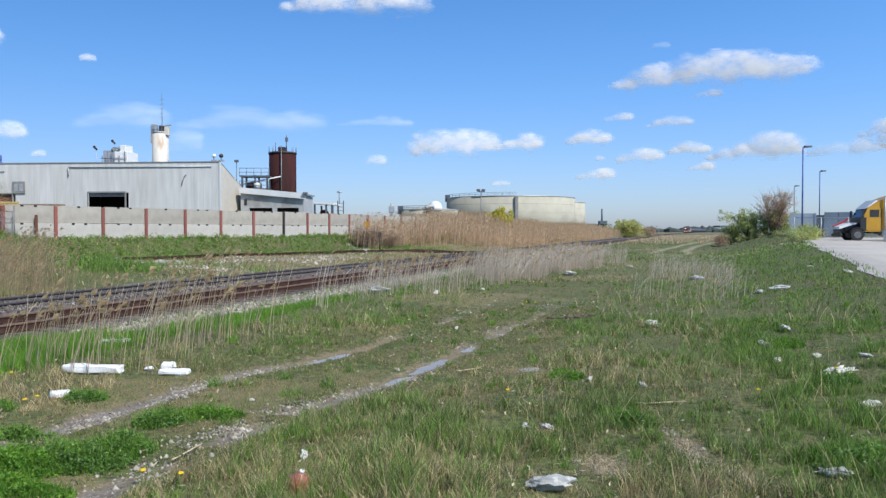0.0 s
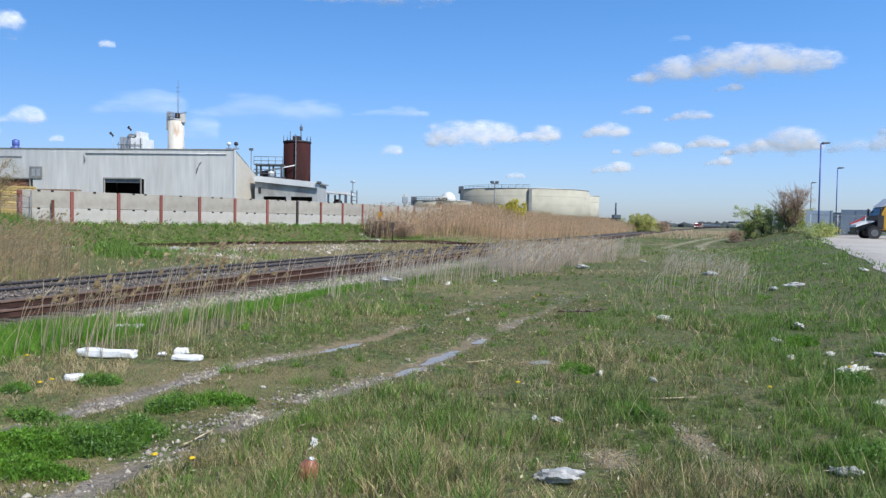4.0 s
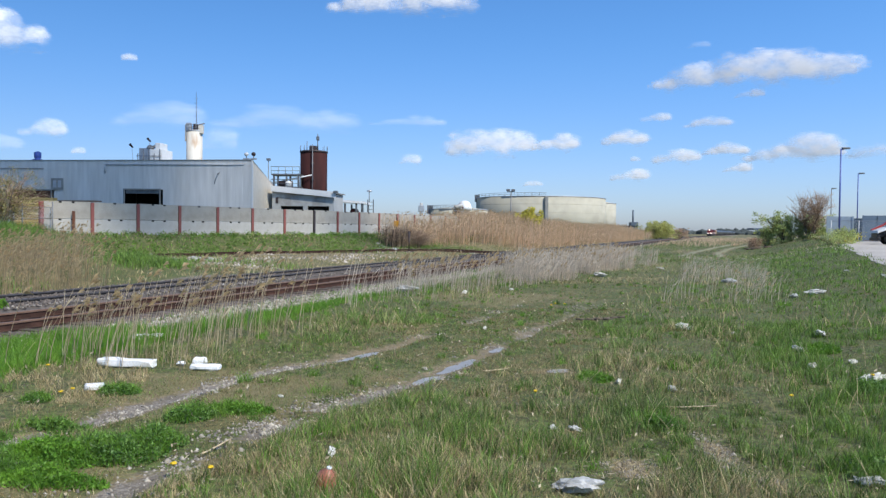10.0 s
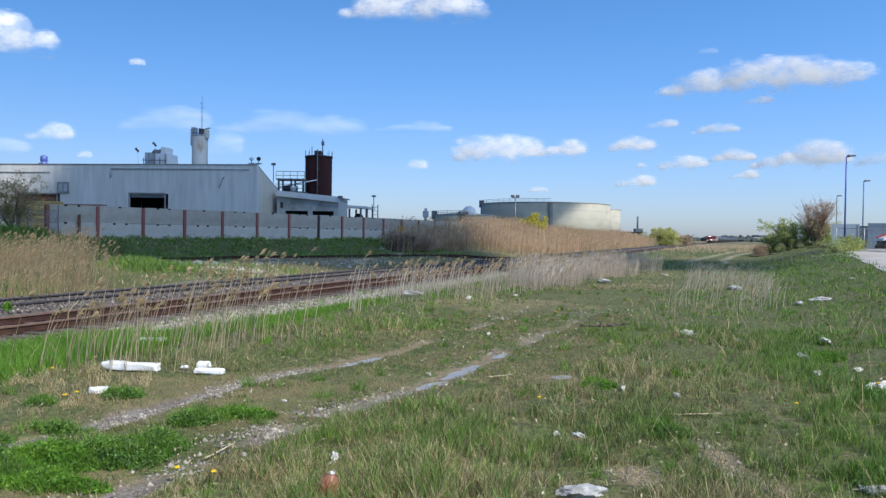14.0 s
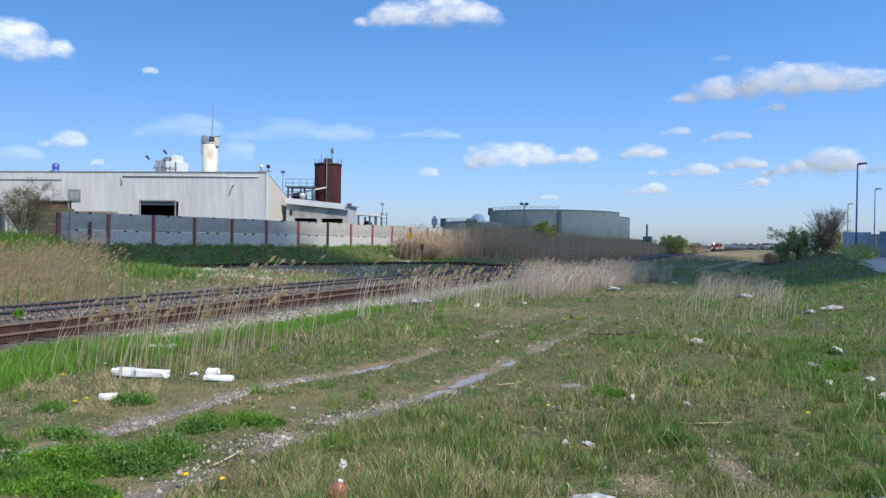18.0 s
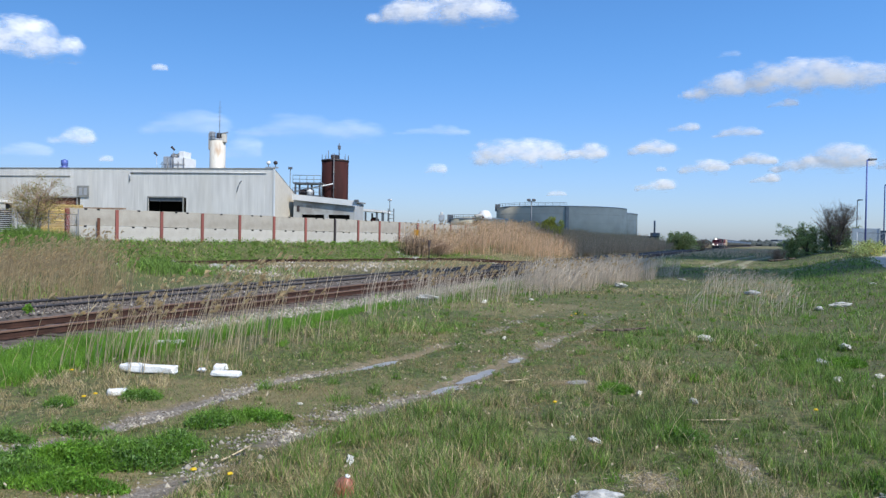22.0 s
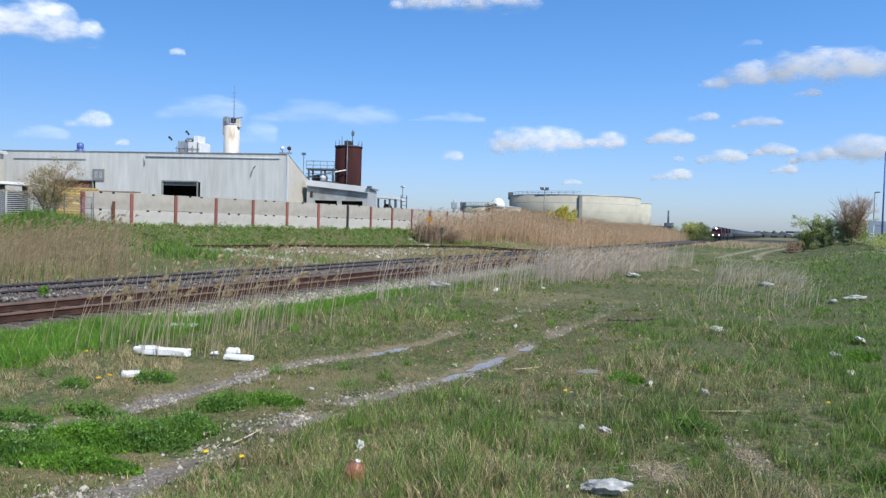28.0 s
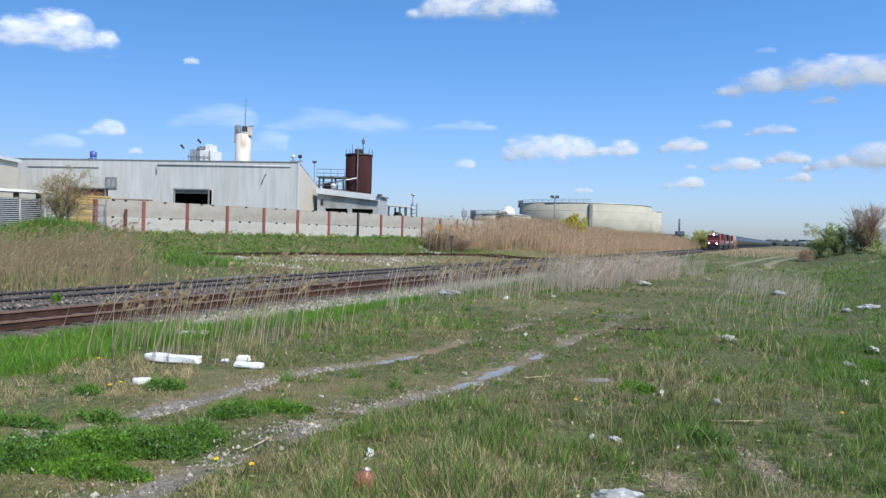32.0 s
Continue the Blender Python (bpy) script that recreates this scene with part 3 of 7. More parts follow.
def scatter_stones(name, x, y, size, material, label, r, lift=None):
    n = len(x)
    z = land(x, y) if lift is None else lift + 0 * x
    base = np.array([(1, 0, 0), (0, 1, 0), (-1, 0, 0), (0, -1, 0), (0, 0, 0.8), (0, 0, -0.8)], float)
    s = size * (0.5 + 1.1 * r.random((n, 1, 1)) ** 2)
    v = base[None] * s * (0.6 + 0.8 * r.random((n, 6, 3)))
    a = r.random(n) * 6.28
    c, q = np.cos(a)[:, None], np.sin(a)[:, None]
    v = np.stack([v[..., 0] * c - v[..., 1] * q, v[..., 0] * q + v[..., 1] * c, v[..., 2]], 2)
    v += np.stack([x, y, z + size * 0.15], 1)[:, None, :]
    f = np.array([(0, 1, 4), (1, 2, 4), (2, 3, 4), (3, 0, 4), (1, 0, 5), (2, 1, 5), (3, 2, 5), (0, 3, 5)])
    faces = (np.arange(n)[:, None, None] * 6 + f[None]).reshape(-1, 3)
    return tagged(new(name, raw_mesh(name, v.reshape(-1, 3), [faces], material)), label, "stones", kind="stuff")


stones("track_ballast", (-2.6, 0.9), (6, 70), 0.034, "ballast", "crushed grey-brown stone ballast under the tracks", 5, 22000)
stones("shoulder_gravel", (0.9, 1.7), (9, 50), 0.032, "gravelpale", "pale loose gravel along the track shoulder", 6, 4500)
stones("shoulder_stones", (1.5, 2.7), (15.5, 50), 0.034, "gravelpale", "pale loose stones strewn into the grass beside the rails", 9, 5200)
stones("track_stones", (-6.4, -2.75), (6, 75), 0.034, "ballast", "crushed brown stone round the far track", 7, 22000, -0.08)
stones("pale_track_stones", (-3.3, -2.7), (6, 75), 0.034, "gravel", "pale grey stones between the two tracks", 10, 2200, -0.09)


def ruts():
    """Pale gravel lies in the wheel ruts of the dirt track."""
    r = np.random.default_rng(8)
    n = 42000
    y = 3.8 + 16 * r.random(n) ** 1.4
    side = r.random(n) < 0.5
    u = np.where(side, rut_left(y), rut_right(y)) + r.normal(0, 0.5, n) * np.where(side, 0.24, 0.36)
    x = track_x(y) + u / 0.95
    u = u + 0.16 * (vnoise(x, y, 1.4, 11) - 0.5)
    x = track_x(y) + u / 0.95
    keep = r.random(n) < stony(u, y) * rut_gaps(x, y, u) * (0.12 + 0.88 * step(vnoise(x, y, 0.4, 12), 0.35, 0.7)) * (1 - 0.6 * step(y, 9.5, 12.5) * step(y, 20, 16))
    x, y = x[keep], y[keep]
    big = r.random(len(x)) < 0.05
    scatter_stones("rut_gravel", x[~big], y[~big], 0.013, "gravel", "pale gravel in the wheel ruts of the dirt track", r)
    scatter_stones("rut_stones", x[big], y[big], 0.027, "gravelpale", "larger pale stones in the wheel ruts", r)
    x, y = np.concatenate([np.stack([a + r.normal(0, 0.6, 700) * p, b + r.normal(0, 0.6, 700) * q]) for a, b, p, q in BARE[:4]], 1)
    scatter_stones("bare_gravel", x, y, 0.007, "gravel", "bare gravel patch in the grass", r)
    x, y = 2.16 + r.normal(0, 0.06, 90), r.uniform(5.8, 7.2, 90)
    scatter_stones("pale_chips", x, y, 0.018, "gravelpale", "pale flat chips of stone in a worn hollow", r)


ruts()


def yard_rubble():
    """Pale broken stone strewn beside the old siding."""
    r = np.random.default_rng(14)
    x, y = r.uniform(-26, 2, 9000), r.uniform(38, 74, 9000)
    u, g = across(x, y), wall_gap(x, y)
    s = (u < -8.5) & (g > 5.2) & (vnoise(x, y, 3.0, 21) + 0.3 * r.random(9000) > 0.82)
    scatter_stones("yard_rubble", x[s], y[s], 0.085, "rubblebits", "pale broken stone strewn beside the siding", r)


yard_rubble()


def puddles():
    """Shallow muddy water standing in the ruts and beside them."""
    m = mat("muddy_water", (0.36, 0.33, 0.285), (0.29, 0.265, 0.23), 3, 0.28, bump=0.08, spec=0.35)
    for cu, y0, y1, w in ((9.90, 9.35, 10.0, 0.13), (9.93, 10.15, 11.5, 0.12), (8.28, 10.6, 11.8, 0.11), (11.42, 10.05, 10.35, 0.14), (10.05, 12.0, 12.6, 0.10)):
        bm = bmesh.new()
        ring = []
        for i in range(40):
            a = 2 * math.pi * i / 40
            y = (y0 + y1) / 2 + (y1 - y0) / 2 * math.sin(a)
            k = 1 + 0.6 * noise.noise(Vector((math.cos(a) * 1.9, math.sin(a) * 3.3, cu * 3 + y0)))
            uu = cu + 0.1 * (y - (y0 + y1) / 2) + w * math.cos(a) * k
            ring.append(((float(track_x(y)) + uu / 0.95), y))
        z = sum(land1(x, y) for x, y in ring) / len(ring) + 0.006
        bm.faces.new([bm.verts.new((x, y, z)) for x, y in ring])
        tagged(part("puddle", bm, m), "shallow muddy puddle reflecting the sky in a wheel rut", "puddle", "puddles", "structure")


puddles()


def build_siding():
    """The old siding that swings away from the far track, with its switch stand."""
    t = thing("siding_track", Matrix(), "old rusty siding half sunk in weeds", "railway track")
    pts = [(-27, 41), (-20.4, 48), (-13, 57.5), (-5.9, 67.5), (1.2, 72.5), (6.5, 78), (13, 92)]
    line = []
    for i in range(len(pts) - 1):
        a, b = pts[i], pts[i + 1]
        for k in range(6):
            line.append(Vector((a[0] + (b[0] - a[0]) * k / 6, a[1] + (b[1] - a[1]) * k / 6, 0)))
    for off in (0, -1.44):
        moved = [p + Vector((off * 0.75, -off * 0.66, 0)) for p in line]
        part("rail", sweep(RAIL, moved, lambda x, y: land1(x, y) + 0.02), "rail", t, "rust-brown sunken rail")
    s = thing("switch_stand", pose(-5.7, 66.5, land1(-5.7, 66.5)), "dark iron switch stand with an amber target", "switch stand")
    part("base_plate", box(-0.45, 0.45, -0.2, 0.2, -0.03, 0.1, 0.02), "darkpost", s)
    part("mast", cyl((0, 0, 0.1), (0, 0, 1.9), 0.05), "darkpost", s)
    part("lever", cyl((0.1, 0, 0.3), (0.65, 0.1, 0.22), 0.04), "darkpost", s)
    part("target", prism([(-0.10, 1.3), (0.10, 1.3), (0.13, 1.9), (-0.13, 1.9)], -0.03, 0.03), "darkpost", s)
    w = thing("warning_sign", pose(-8.3, 80.6, land1(-8.3, 80.6)), "amber signal target on a post beside the wall", "sign")
    part("post", cyl((0, 0, -0.2), (0, 0, 2.3), 0.05), "darkpost", w)
    part("plate", box(-0.28, 0.28, -0.09, -0.05, 1.1, 1.7), "signyellow", w, "amber plate")


build_siding()


# ---- concrete wall with red posts ----
def build_wall():
    t = thing("concrete_wall", Matrix(), "weathered concrete panel wall between red steel posts", "wall")
    z0, zm, z1 = 1.32, 2.52, 3.78
    slot = bpy.data.meshes.new("lifting_slot")
    bm = box(-0.10, 0.10, -0.03, 0.03, -0.06, 0.06)
    bm.to_mesh(slot)
    bm.free()
    slot.materials.append(M["dark"])
    rnd = random.Random(12)
    for a, b, first, last, unit in ((WALL_A, WALL_B, -1, 6, 3.567), (WALL_B, WALL_C, 0, 8, 3.60)):
        d = (b - a).normalized()
        rz = math.degrees(math.atan2(d.y, d.x))
        for k in range(first, last):
            p = a + d * unit * k
            m = pose(p.x, p.y, 0, 0, 0, rz)
            for lo, hi, material in ((z0 - 0.5, zm - 0.012, "concrete2"), (zm + 0.012, z1, "concrete")):
                bm = box(0.11, unit - 0.11, -0.07 + rnd.uniform(-0.01, 0.01), 0.07, lo, hi + (rnd.uniform(-0.02, 0.02) if lo > zm else 0), 0.012)
                o = part("panel", bm, material, t)
                o.matrix_basis = m
            for zs in (zm - 0.05, z1 - 0.04):
                for f in ((0.36, 0.62) if (zs < 3 or k % 2) else (0.49,)):
                    o = new("lifting_slot", slot)
                    o.parent = t
                    o.matrix_basis = m @ pose(unit * f + rnd.uniform(-0.05, 0.05), -0.062, zs)
        for k in range(first, last + (1 if b is WALL_C else 0)):
            p = a + d * unit * k
            dark = (b is WALL_C and k == 0)
            bm = box(-0.12, 0.12, -0.16, -0.13, z0 - 0.5, z1 - 0.02)
            box(-0.012, 0.012, -0.13, 0.13, z0 - 0.5, z1 - 0.02, bm=bm)
            box(-0.12, 0.12, 0.13, 0.16, z0 - 0.5, z1 - 0.02, bm=bm)
            box(-0.12, 0.12, -0.166, -0.161, z0 + 1.0, z0 + 1.15, bm=bm)
            o = part("post", bm, "darkpost" if dark else "redpost", t, "dark steel post" if dark else "red steel post")
            o.matrix_basis = pose(p.x, p.y, 0, 0, 0, rz)


build_wall()

# ---- the factory ----
HALL = pose(-22.9, 76.0, 0, 0, 0, -4.76)


def ribbed(x0, x1, z0, z1, rib=0.010):
    """One sheet of metal siding with a standing rib on its edge."""
    return prism([(x0, z0), (x1, z0), (x1, z1), (x0, z1)], -0.03, 0.03) if rib == 0 else box(
        x0, x0 + 0.07, -0.03 - rib, -0.028, z0, z1, bm=box(x0, x1, -0.03, 0.03, z0, z1))


def build_hall():
    t = thing("factory_hall", HALL, "long white metal-sided factory hall with open loading doors", "building")
    top, foot, long_, deep = 9.03, 1.2, 34.0, 6.0
    holes = [(-14.17, -10.23, 5.95), (-27.2, -22.6, 5.85)]
    w = 0.62
    x = -long_
    while x < -0.01:
        x1 = min(x + w, 0)
        z0 = foot
        for a, b, zt in holes:
            if x1 > a + 0.05 and x < b - 0.05:
                z0 = zt
        part("siding_panel", ribbed(x, x1, z0, top), "siding", t)
        x = x1
    part("roof_trim", box(-long_ - 0.05, 0.08, -0.10, 0.03, top, top + 0.09), "trim", t, "grey roof edge trim")
    part("roof", slab([(-long_, 0.03, top), (0.03, 0.03, top), (0.03, deep, 6.9), (-long_, deep, 6.9)], 0.12), "roof", t)
    bm = bmesh.new()
    for y0, y1 in ((0.03, 2.0), (2.0, 4.0), (4.0, deep)):
        za, zb = top - (top - 6.9) * y0 / deep, top - (top - 6.9) * y1 / deep
        f = [bm.verts.new(c) for c in ((0.03, y0, foot), (0.03, y1, foot), (0.03, y1, zb), (0.03, y0, za))]
        g = [bm.verts.new((-0.04, c.co.y, c.co.z)) for c in f]
        bm.faces.new(f)
        bm.faces.new(g[::-1])
        for i in range(4):
            bm.faces.new((f[i], f[i - 1], g[i - 1], g[i]))
    part("end_wall", bm, "endwall", t, "cream end wall under the sloping roof")
    part("corner_trim", box(-0.10, 0.06, -0.10, 0.06, foot, top), "fascia", t)
    part("rear_wall", box(-long_, 0, deep - 0.1, deep + 0.1, foot, 6.9), "siding", t)
    part("left_wall", box(-long_ - 0.06, -long_, 0, deep, foot, 6.9), "siding", t)
    for a, b, zt in holes:
        part("door_head", box(a - 0.12, b + 0.12, -0.10, 0.06, zt - 0.02, zt + 0.12), "trim", t, "grey door head")
        for px in (a - 0.12, b + 0.002):
            part("door_jamb", box(px, px + 0.118, -0.09, 0.06, foot, zt - 0.02), "trim", t)
    part("rolled_shutter", box(-14.1, -10.3, 0.1, 0.45, 5.55, 5.93), "steel", t, "rolled-up steel shutter")
    # Lining, floor and partitions are coloured near-black for the shade inside the hall.
    part("hall_lining", box(-16, -8, deep - 0.4, deep - 0.15, foot, 6.8), "dark", t, "interior wall coloured near-black as shade")
    part("hall_floor", box(-long_, 0, 0.05, deep - 0.15, foot - 0.1, foot), "dark", t)
    for px in (-16.2, -8.2):
        part("hall_partition", box(px, px + 0.15, 0.1, deep - 0.4, foot, 6.7), "dark", t)
    part("rusty_door", box(-27.1, -22.7, 0.12, 0.2, foot, 5.83), "rustdoor", t, "rust-red sliding door")
    bm = cyl((-16.3, -0.10, 8.58), (-0.9, -0.10, 8.60), 0.05, seg=8)
    cyl((-16.3, -0.14, 8.58), (-16.3, -0.14, 7.7), 0.06, seg=8, bm=bm)
    part("gutter_pipe", bm, "galv", t, "thin grey pipe along the wall")
    part("cable_tray", box(-32.3, -23.4, -0.12, -0.035, 8.16, 8.24), "trim", t)
    bm = cyl((-4.1, -0.1, 6.6), (-3.7, -0.35, 7.55), 0.03, seg=8)
    cyl((-3.7, -0.35, 7.55), (-3.6, -0.1, 7.75), 0.05, seg=8, bm=bm)
    part("wall_bracket", bm, "steel", t)
    # door number board: unreadable bars only
    part("number_board", box(-22.5, -21.1, -0.16, -0.09, 5.9, 7.15), "trim", t, "grey board with dark bars")
    for bx in (-22.25, -21.7):
        part("bar", box(bx, bx + 0.38, -0.172, -0.162, 6.15, 6.9), "galv", t)
    part("dock_board", box(-21.0, -15.4, -3.4, -2.2, 4.52, 4.66), "plank", t, "weathered wooden canopy board")
    for px in (-20.8, -18.2, -15.7):
        part("canopy_post", box(px - 0.06, px + 0.06, -2.9, -2.78, 1.2, 4.52), "trim", t)
    # rear block and roof gear
    r = thing("rear_block", HALL, "flat-roofed rear block of the factory", "building")
    part("wall", box(-34, -6, 6.15, 14, 1.2, 8.75), "siding", r)
    part("roof", box(-34.1, -5.9, 6.13, 14.1, 8.752, 8.9), "roof", r)
    p = thing("roof_unit", HALL @ pose(0, 0, 0), "white and grey ventilation plant on the roof", "roof plant")
    part("grey_casing", box(-18.75, -17.2, 11, 13.5, 8.9, 11.6, 0.04), "galv", p)
    part("white_casing", box(-17.15, -15.55, 10.6, 13.2, 8.9, 11.4, 0.04), "white", p, "white casing")
    part("upper_box", box(-16.55, -15.9, 10.8, 12.6, 11.4, 12.2, 0.04), "white", p, "white upper box")
    for q in range(5):
        part("roof_pipe", cyl((-18.6 + q * 0.7, 10.5, 8.9), (-18.6 + q * 0.7, 10.5, 10.9 + 0.5 * (q % 3)), 0.05, seg=8), "steel", p)
    part("frame_rail", cyl((-18.8, 10.5, 10.6), (-15.6, 10.5, 10.6), 0.04, seg=6), "steel", p)
    part("duct", cyl((-18.2, 12, 11.5), (-17.0, 12, 12.0), 0.2), "steel", p)
    part("fan_housing", lump(0.5, (1, 1, 0.8), 0.3, 4, at=(-17.5, 11.4, 11.6)), "steel", p)
    for px, pz, tx in ((-20.6, 11.9, -0.5), (-18.3, 12.6, -0.5)):
        f = thing("roof_floodlight", HALL @ pose(px + 0.6, 12, 8.9), "dark floodlight on a thin mast on the roof", "floodlight", "roof floodlights")
        part("mast", cyl((0, 0, 0), (-0.25, 0, pz - 8.9), 0.025, seg=6), "galv", f)
        part("lamp_head", cyl((-0.5, 0, pz - 8.6), (-0.1, 0, pz - 9.0), 0.16, 0.1, 10), "darkpost", f)
    v = thing("roof_vent", HALL @ pose(-32.8, 12, 8.9), "dark blue capped roof vent pipe", "vent")
    part("pipe", cyl((0, 0, 0), (0, 0, 1.9), 0.28), "bluepole", v)
    part("cap", lathe([(0.6, 1.3), (0.62, 1.42), (0.3, 1.55), (0.42, 1.7), (0.42, 2.3), (0.1, 2.45)], 16), "bluepole", v)
    for px in (-31, -25.4, -19.8):
        s = thing("roof_cowl", HALL @ pose(px, 4.5, 7.3), "small round roof cowl on the hall", "vent", "roof cowls")
        part("cowl", lathe([(0.25, 0), (0.25, 1.9), (0.4, 1.95), (0.35, 2.1), (0.05, 2.25)], 12), "steel" if px > -30 else "white", s)
    for px, material, k in ((-0.75, "white", 0), (0.02, "darkpost", 1)):
        f = thing("corner_floodlight", HALL @ pose(px, 0.2, 9.15), "floodlight on the roof corner", "floodlight", "roof floodlights")
        part("bracket", cyl((0, 0, 0), (0, 0, 0.5), 0.05, seg=8), "steel", f)
        part("lamp_head", lump(0.24, (1, 0.7, 0.9), 0.15, 2 + k, at=(0, 0, 0.55)), material, f)
        part("base", box(-0.3, 0.3, -0.15, 0.15, -0.02, 0.12), "galv", f)


def slab(corners, thick):
    """A flat or sloping slab under four corners."""
    bm = bmesh.new()
    a = [bm.verts.new(c) for c in corners]
    b = [bm.verts.new((c[0], c[1], c[2] - thick)) for c in corners]
    bm.faces.new(a)
    bm.faces.new(b[::-1])
    for i in range(4):
        bm.faces.new((a[i], a[i - 1], b[i - 1], b[i]))
    bmesh.ops.recalc_face_normals(bm, faces=bm.faces[:])
    return bm


build_hall()


def build_leanto():
    t = thing("lean_to_shed", HALL, "low grey loading shed with a white fascia", "building")
    x0, x1, y0, y1 = 0.6, 7.55, 4.2, 8.0
    part("roof", slab([(x0, y0 - 0.3, 6.62), (x1 + 0.25, y0 - 0.3, 5.95), (x1 + 0.25, y1, 5.95), (x0, y1, 6.62)], 0.14), "roof", t)
    part("fascia", slab([(x0, y0 - 0.42, 6.66), (x1 + 0.3, y0 - 0.42, 5.99), (x1 + 0.3, y0 - 0.305, 5.99), (x0, y0 - 0.305, 6.66)], 0.62), "fascia", t, "white sloping fascia")
    holes = [(1.55, 4.1), (4.6, 7.0)]
    xs = [x0, 1.55, 4.1, 4.6, 7.0, x1]
    for i in range(5):
        z0 = 1.2 if i % 2 == 0 else 4.45
        zl, zr = 6.4 - 0.081 * (xs[i] - x0), 6.4 - 0.081 * (xs[i + 1] - x0)
        part("wall_panel", prism([(xs[i], z0), (xs[i + 1], z0), (xs[i + 1], zr), (xs[i], zl)], y0, y0 + 0.2), "grey", t)
    # Near-black sheets behind the openings stand in for the shade in the bays.
    for a, b in holes:
        part("dark_bay", box(a - 0.7, b + 0.5, y0 + 1.4, y0 + 1.6, 1.2, 5.5), "dark", t, "near-black sheet for the shade in a loading bay")
    part("side_wall", prism([(x1 - 0.2, 1.2), (x1, 1.2), (x1, 5.8), (x1 - 0.2, 5.8)], y0 + 0.2, y1), "grey", t)
    part("back_wall", box(x0, x1 - 0.2, y1 - 0.2, y1, 1.2, 5.7), "grey", t)
    part("number_plate", box(1.0, 1.3, y0 - 0.05, y0 - 0.005, 4.75, 5.4), "darkpost", t)
    part("eave_lamp", box(x1 + 0.1, x1 + 0.6, y0 - 0.7, y0 - 0.43, 5.85, 6.1, 0.04), "steel", t)
    c = thing("loading_canopy", HALL @ pose(-4.6, 0, 0), "white canopy roof on dark steel posts", "canopy")
    part("roof", slab([(9.3, 13, 5.6), (13.3, 13, 5.35), (13.3, 17, 5.35), (9.3, 17, 5.6)], 0.28), "white", c)
    for px in (11.0, 12.4, 13.1):
        for py in (13.3, 16.6):
            part("post", box(px - 0.1, px + 0.1, py - 0.1, py + 0.1, 1.3, 5.1), "steel", c)
    part("brace", cyl((9.4, 13.2, 5.2), (11.0, 13.2, 3.8), 0.07, seg=6), "steel", c)
    part("drum", lathe([(0.5, 1.3), (0.55, 2.0), (0.55, 4.2), (0.3, 4.5)], 14), "rusttank", c).location = (12.0, 14, 0)
    ld = thing("ladder_frame", HALL @ pose(9.4, 14, 1.3), "dark steel ladder frame", "ladder")
    for px in (-0.35, 0.35):
        part("stile", box(px - 0.05, px + 0.05, -0.05, 0.05, 0, 4.3), "steel", ld)
    for k in range(9):
        part("rung", cyl((-0.35, 0, 0.4 + k * 0.45), (0.35, 0, 0.4 + k * 0.45), 0.03, seg=6), "steel", ld)
    fl = thing("floodlight_pole", HALL @ pose(8.6, 16.8, 5.3), "floodlight on a short pole over the canopy", "floodlight")
    part("pole", cyl((0, 0, -0.1), (0, 0, 1.4), 0.05, seg=8), "steel", fl)
    part("lamp_head", lump(0.3, (1.1, 0.8, 0.5), 0.1, 7, at=(0, 0, 1.5)), "galv", fl)


build_leanto()


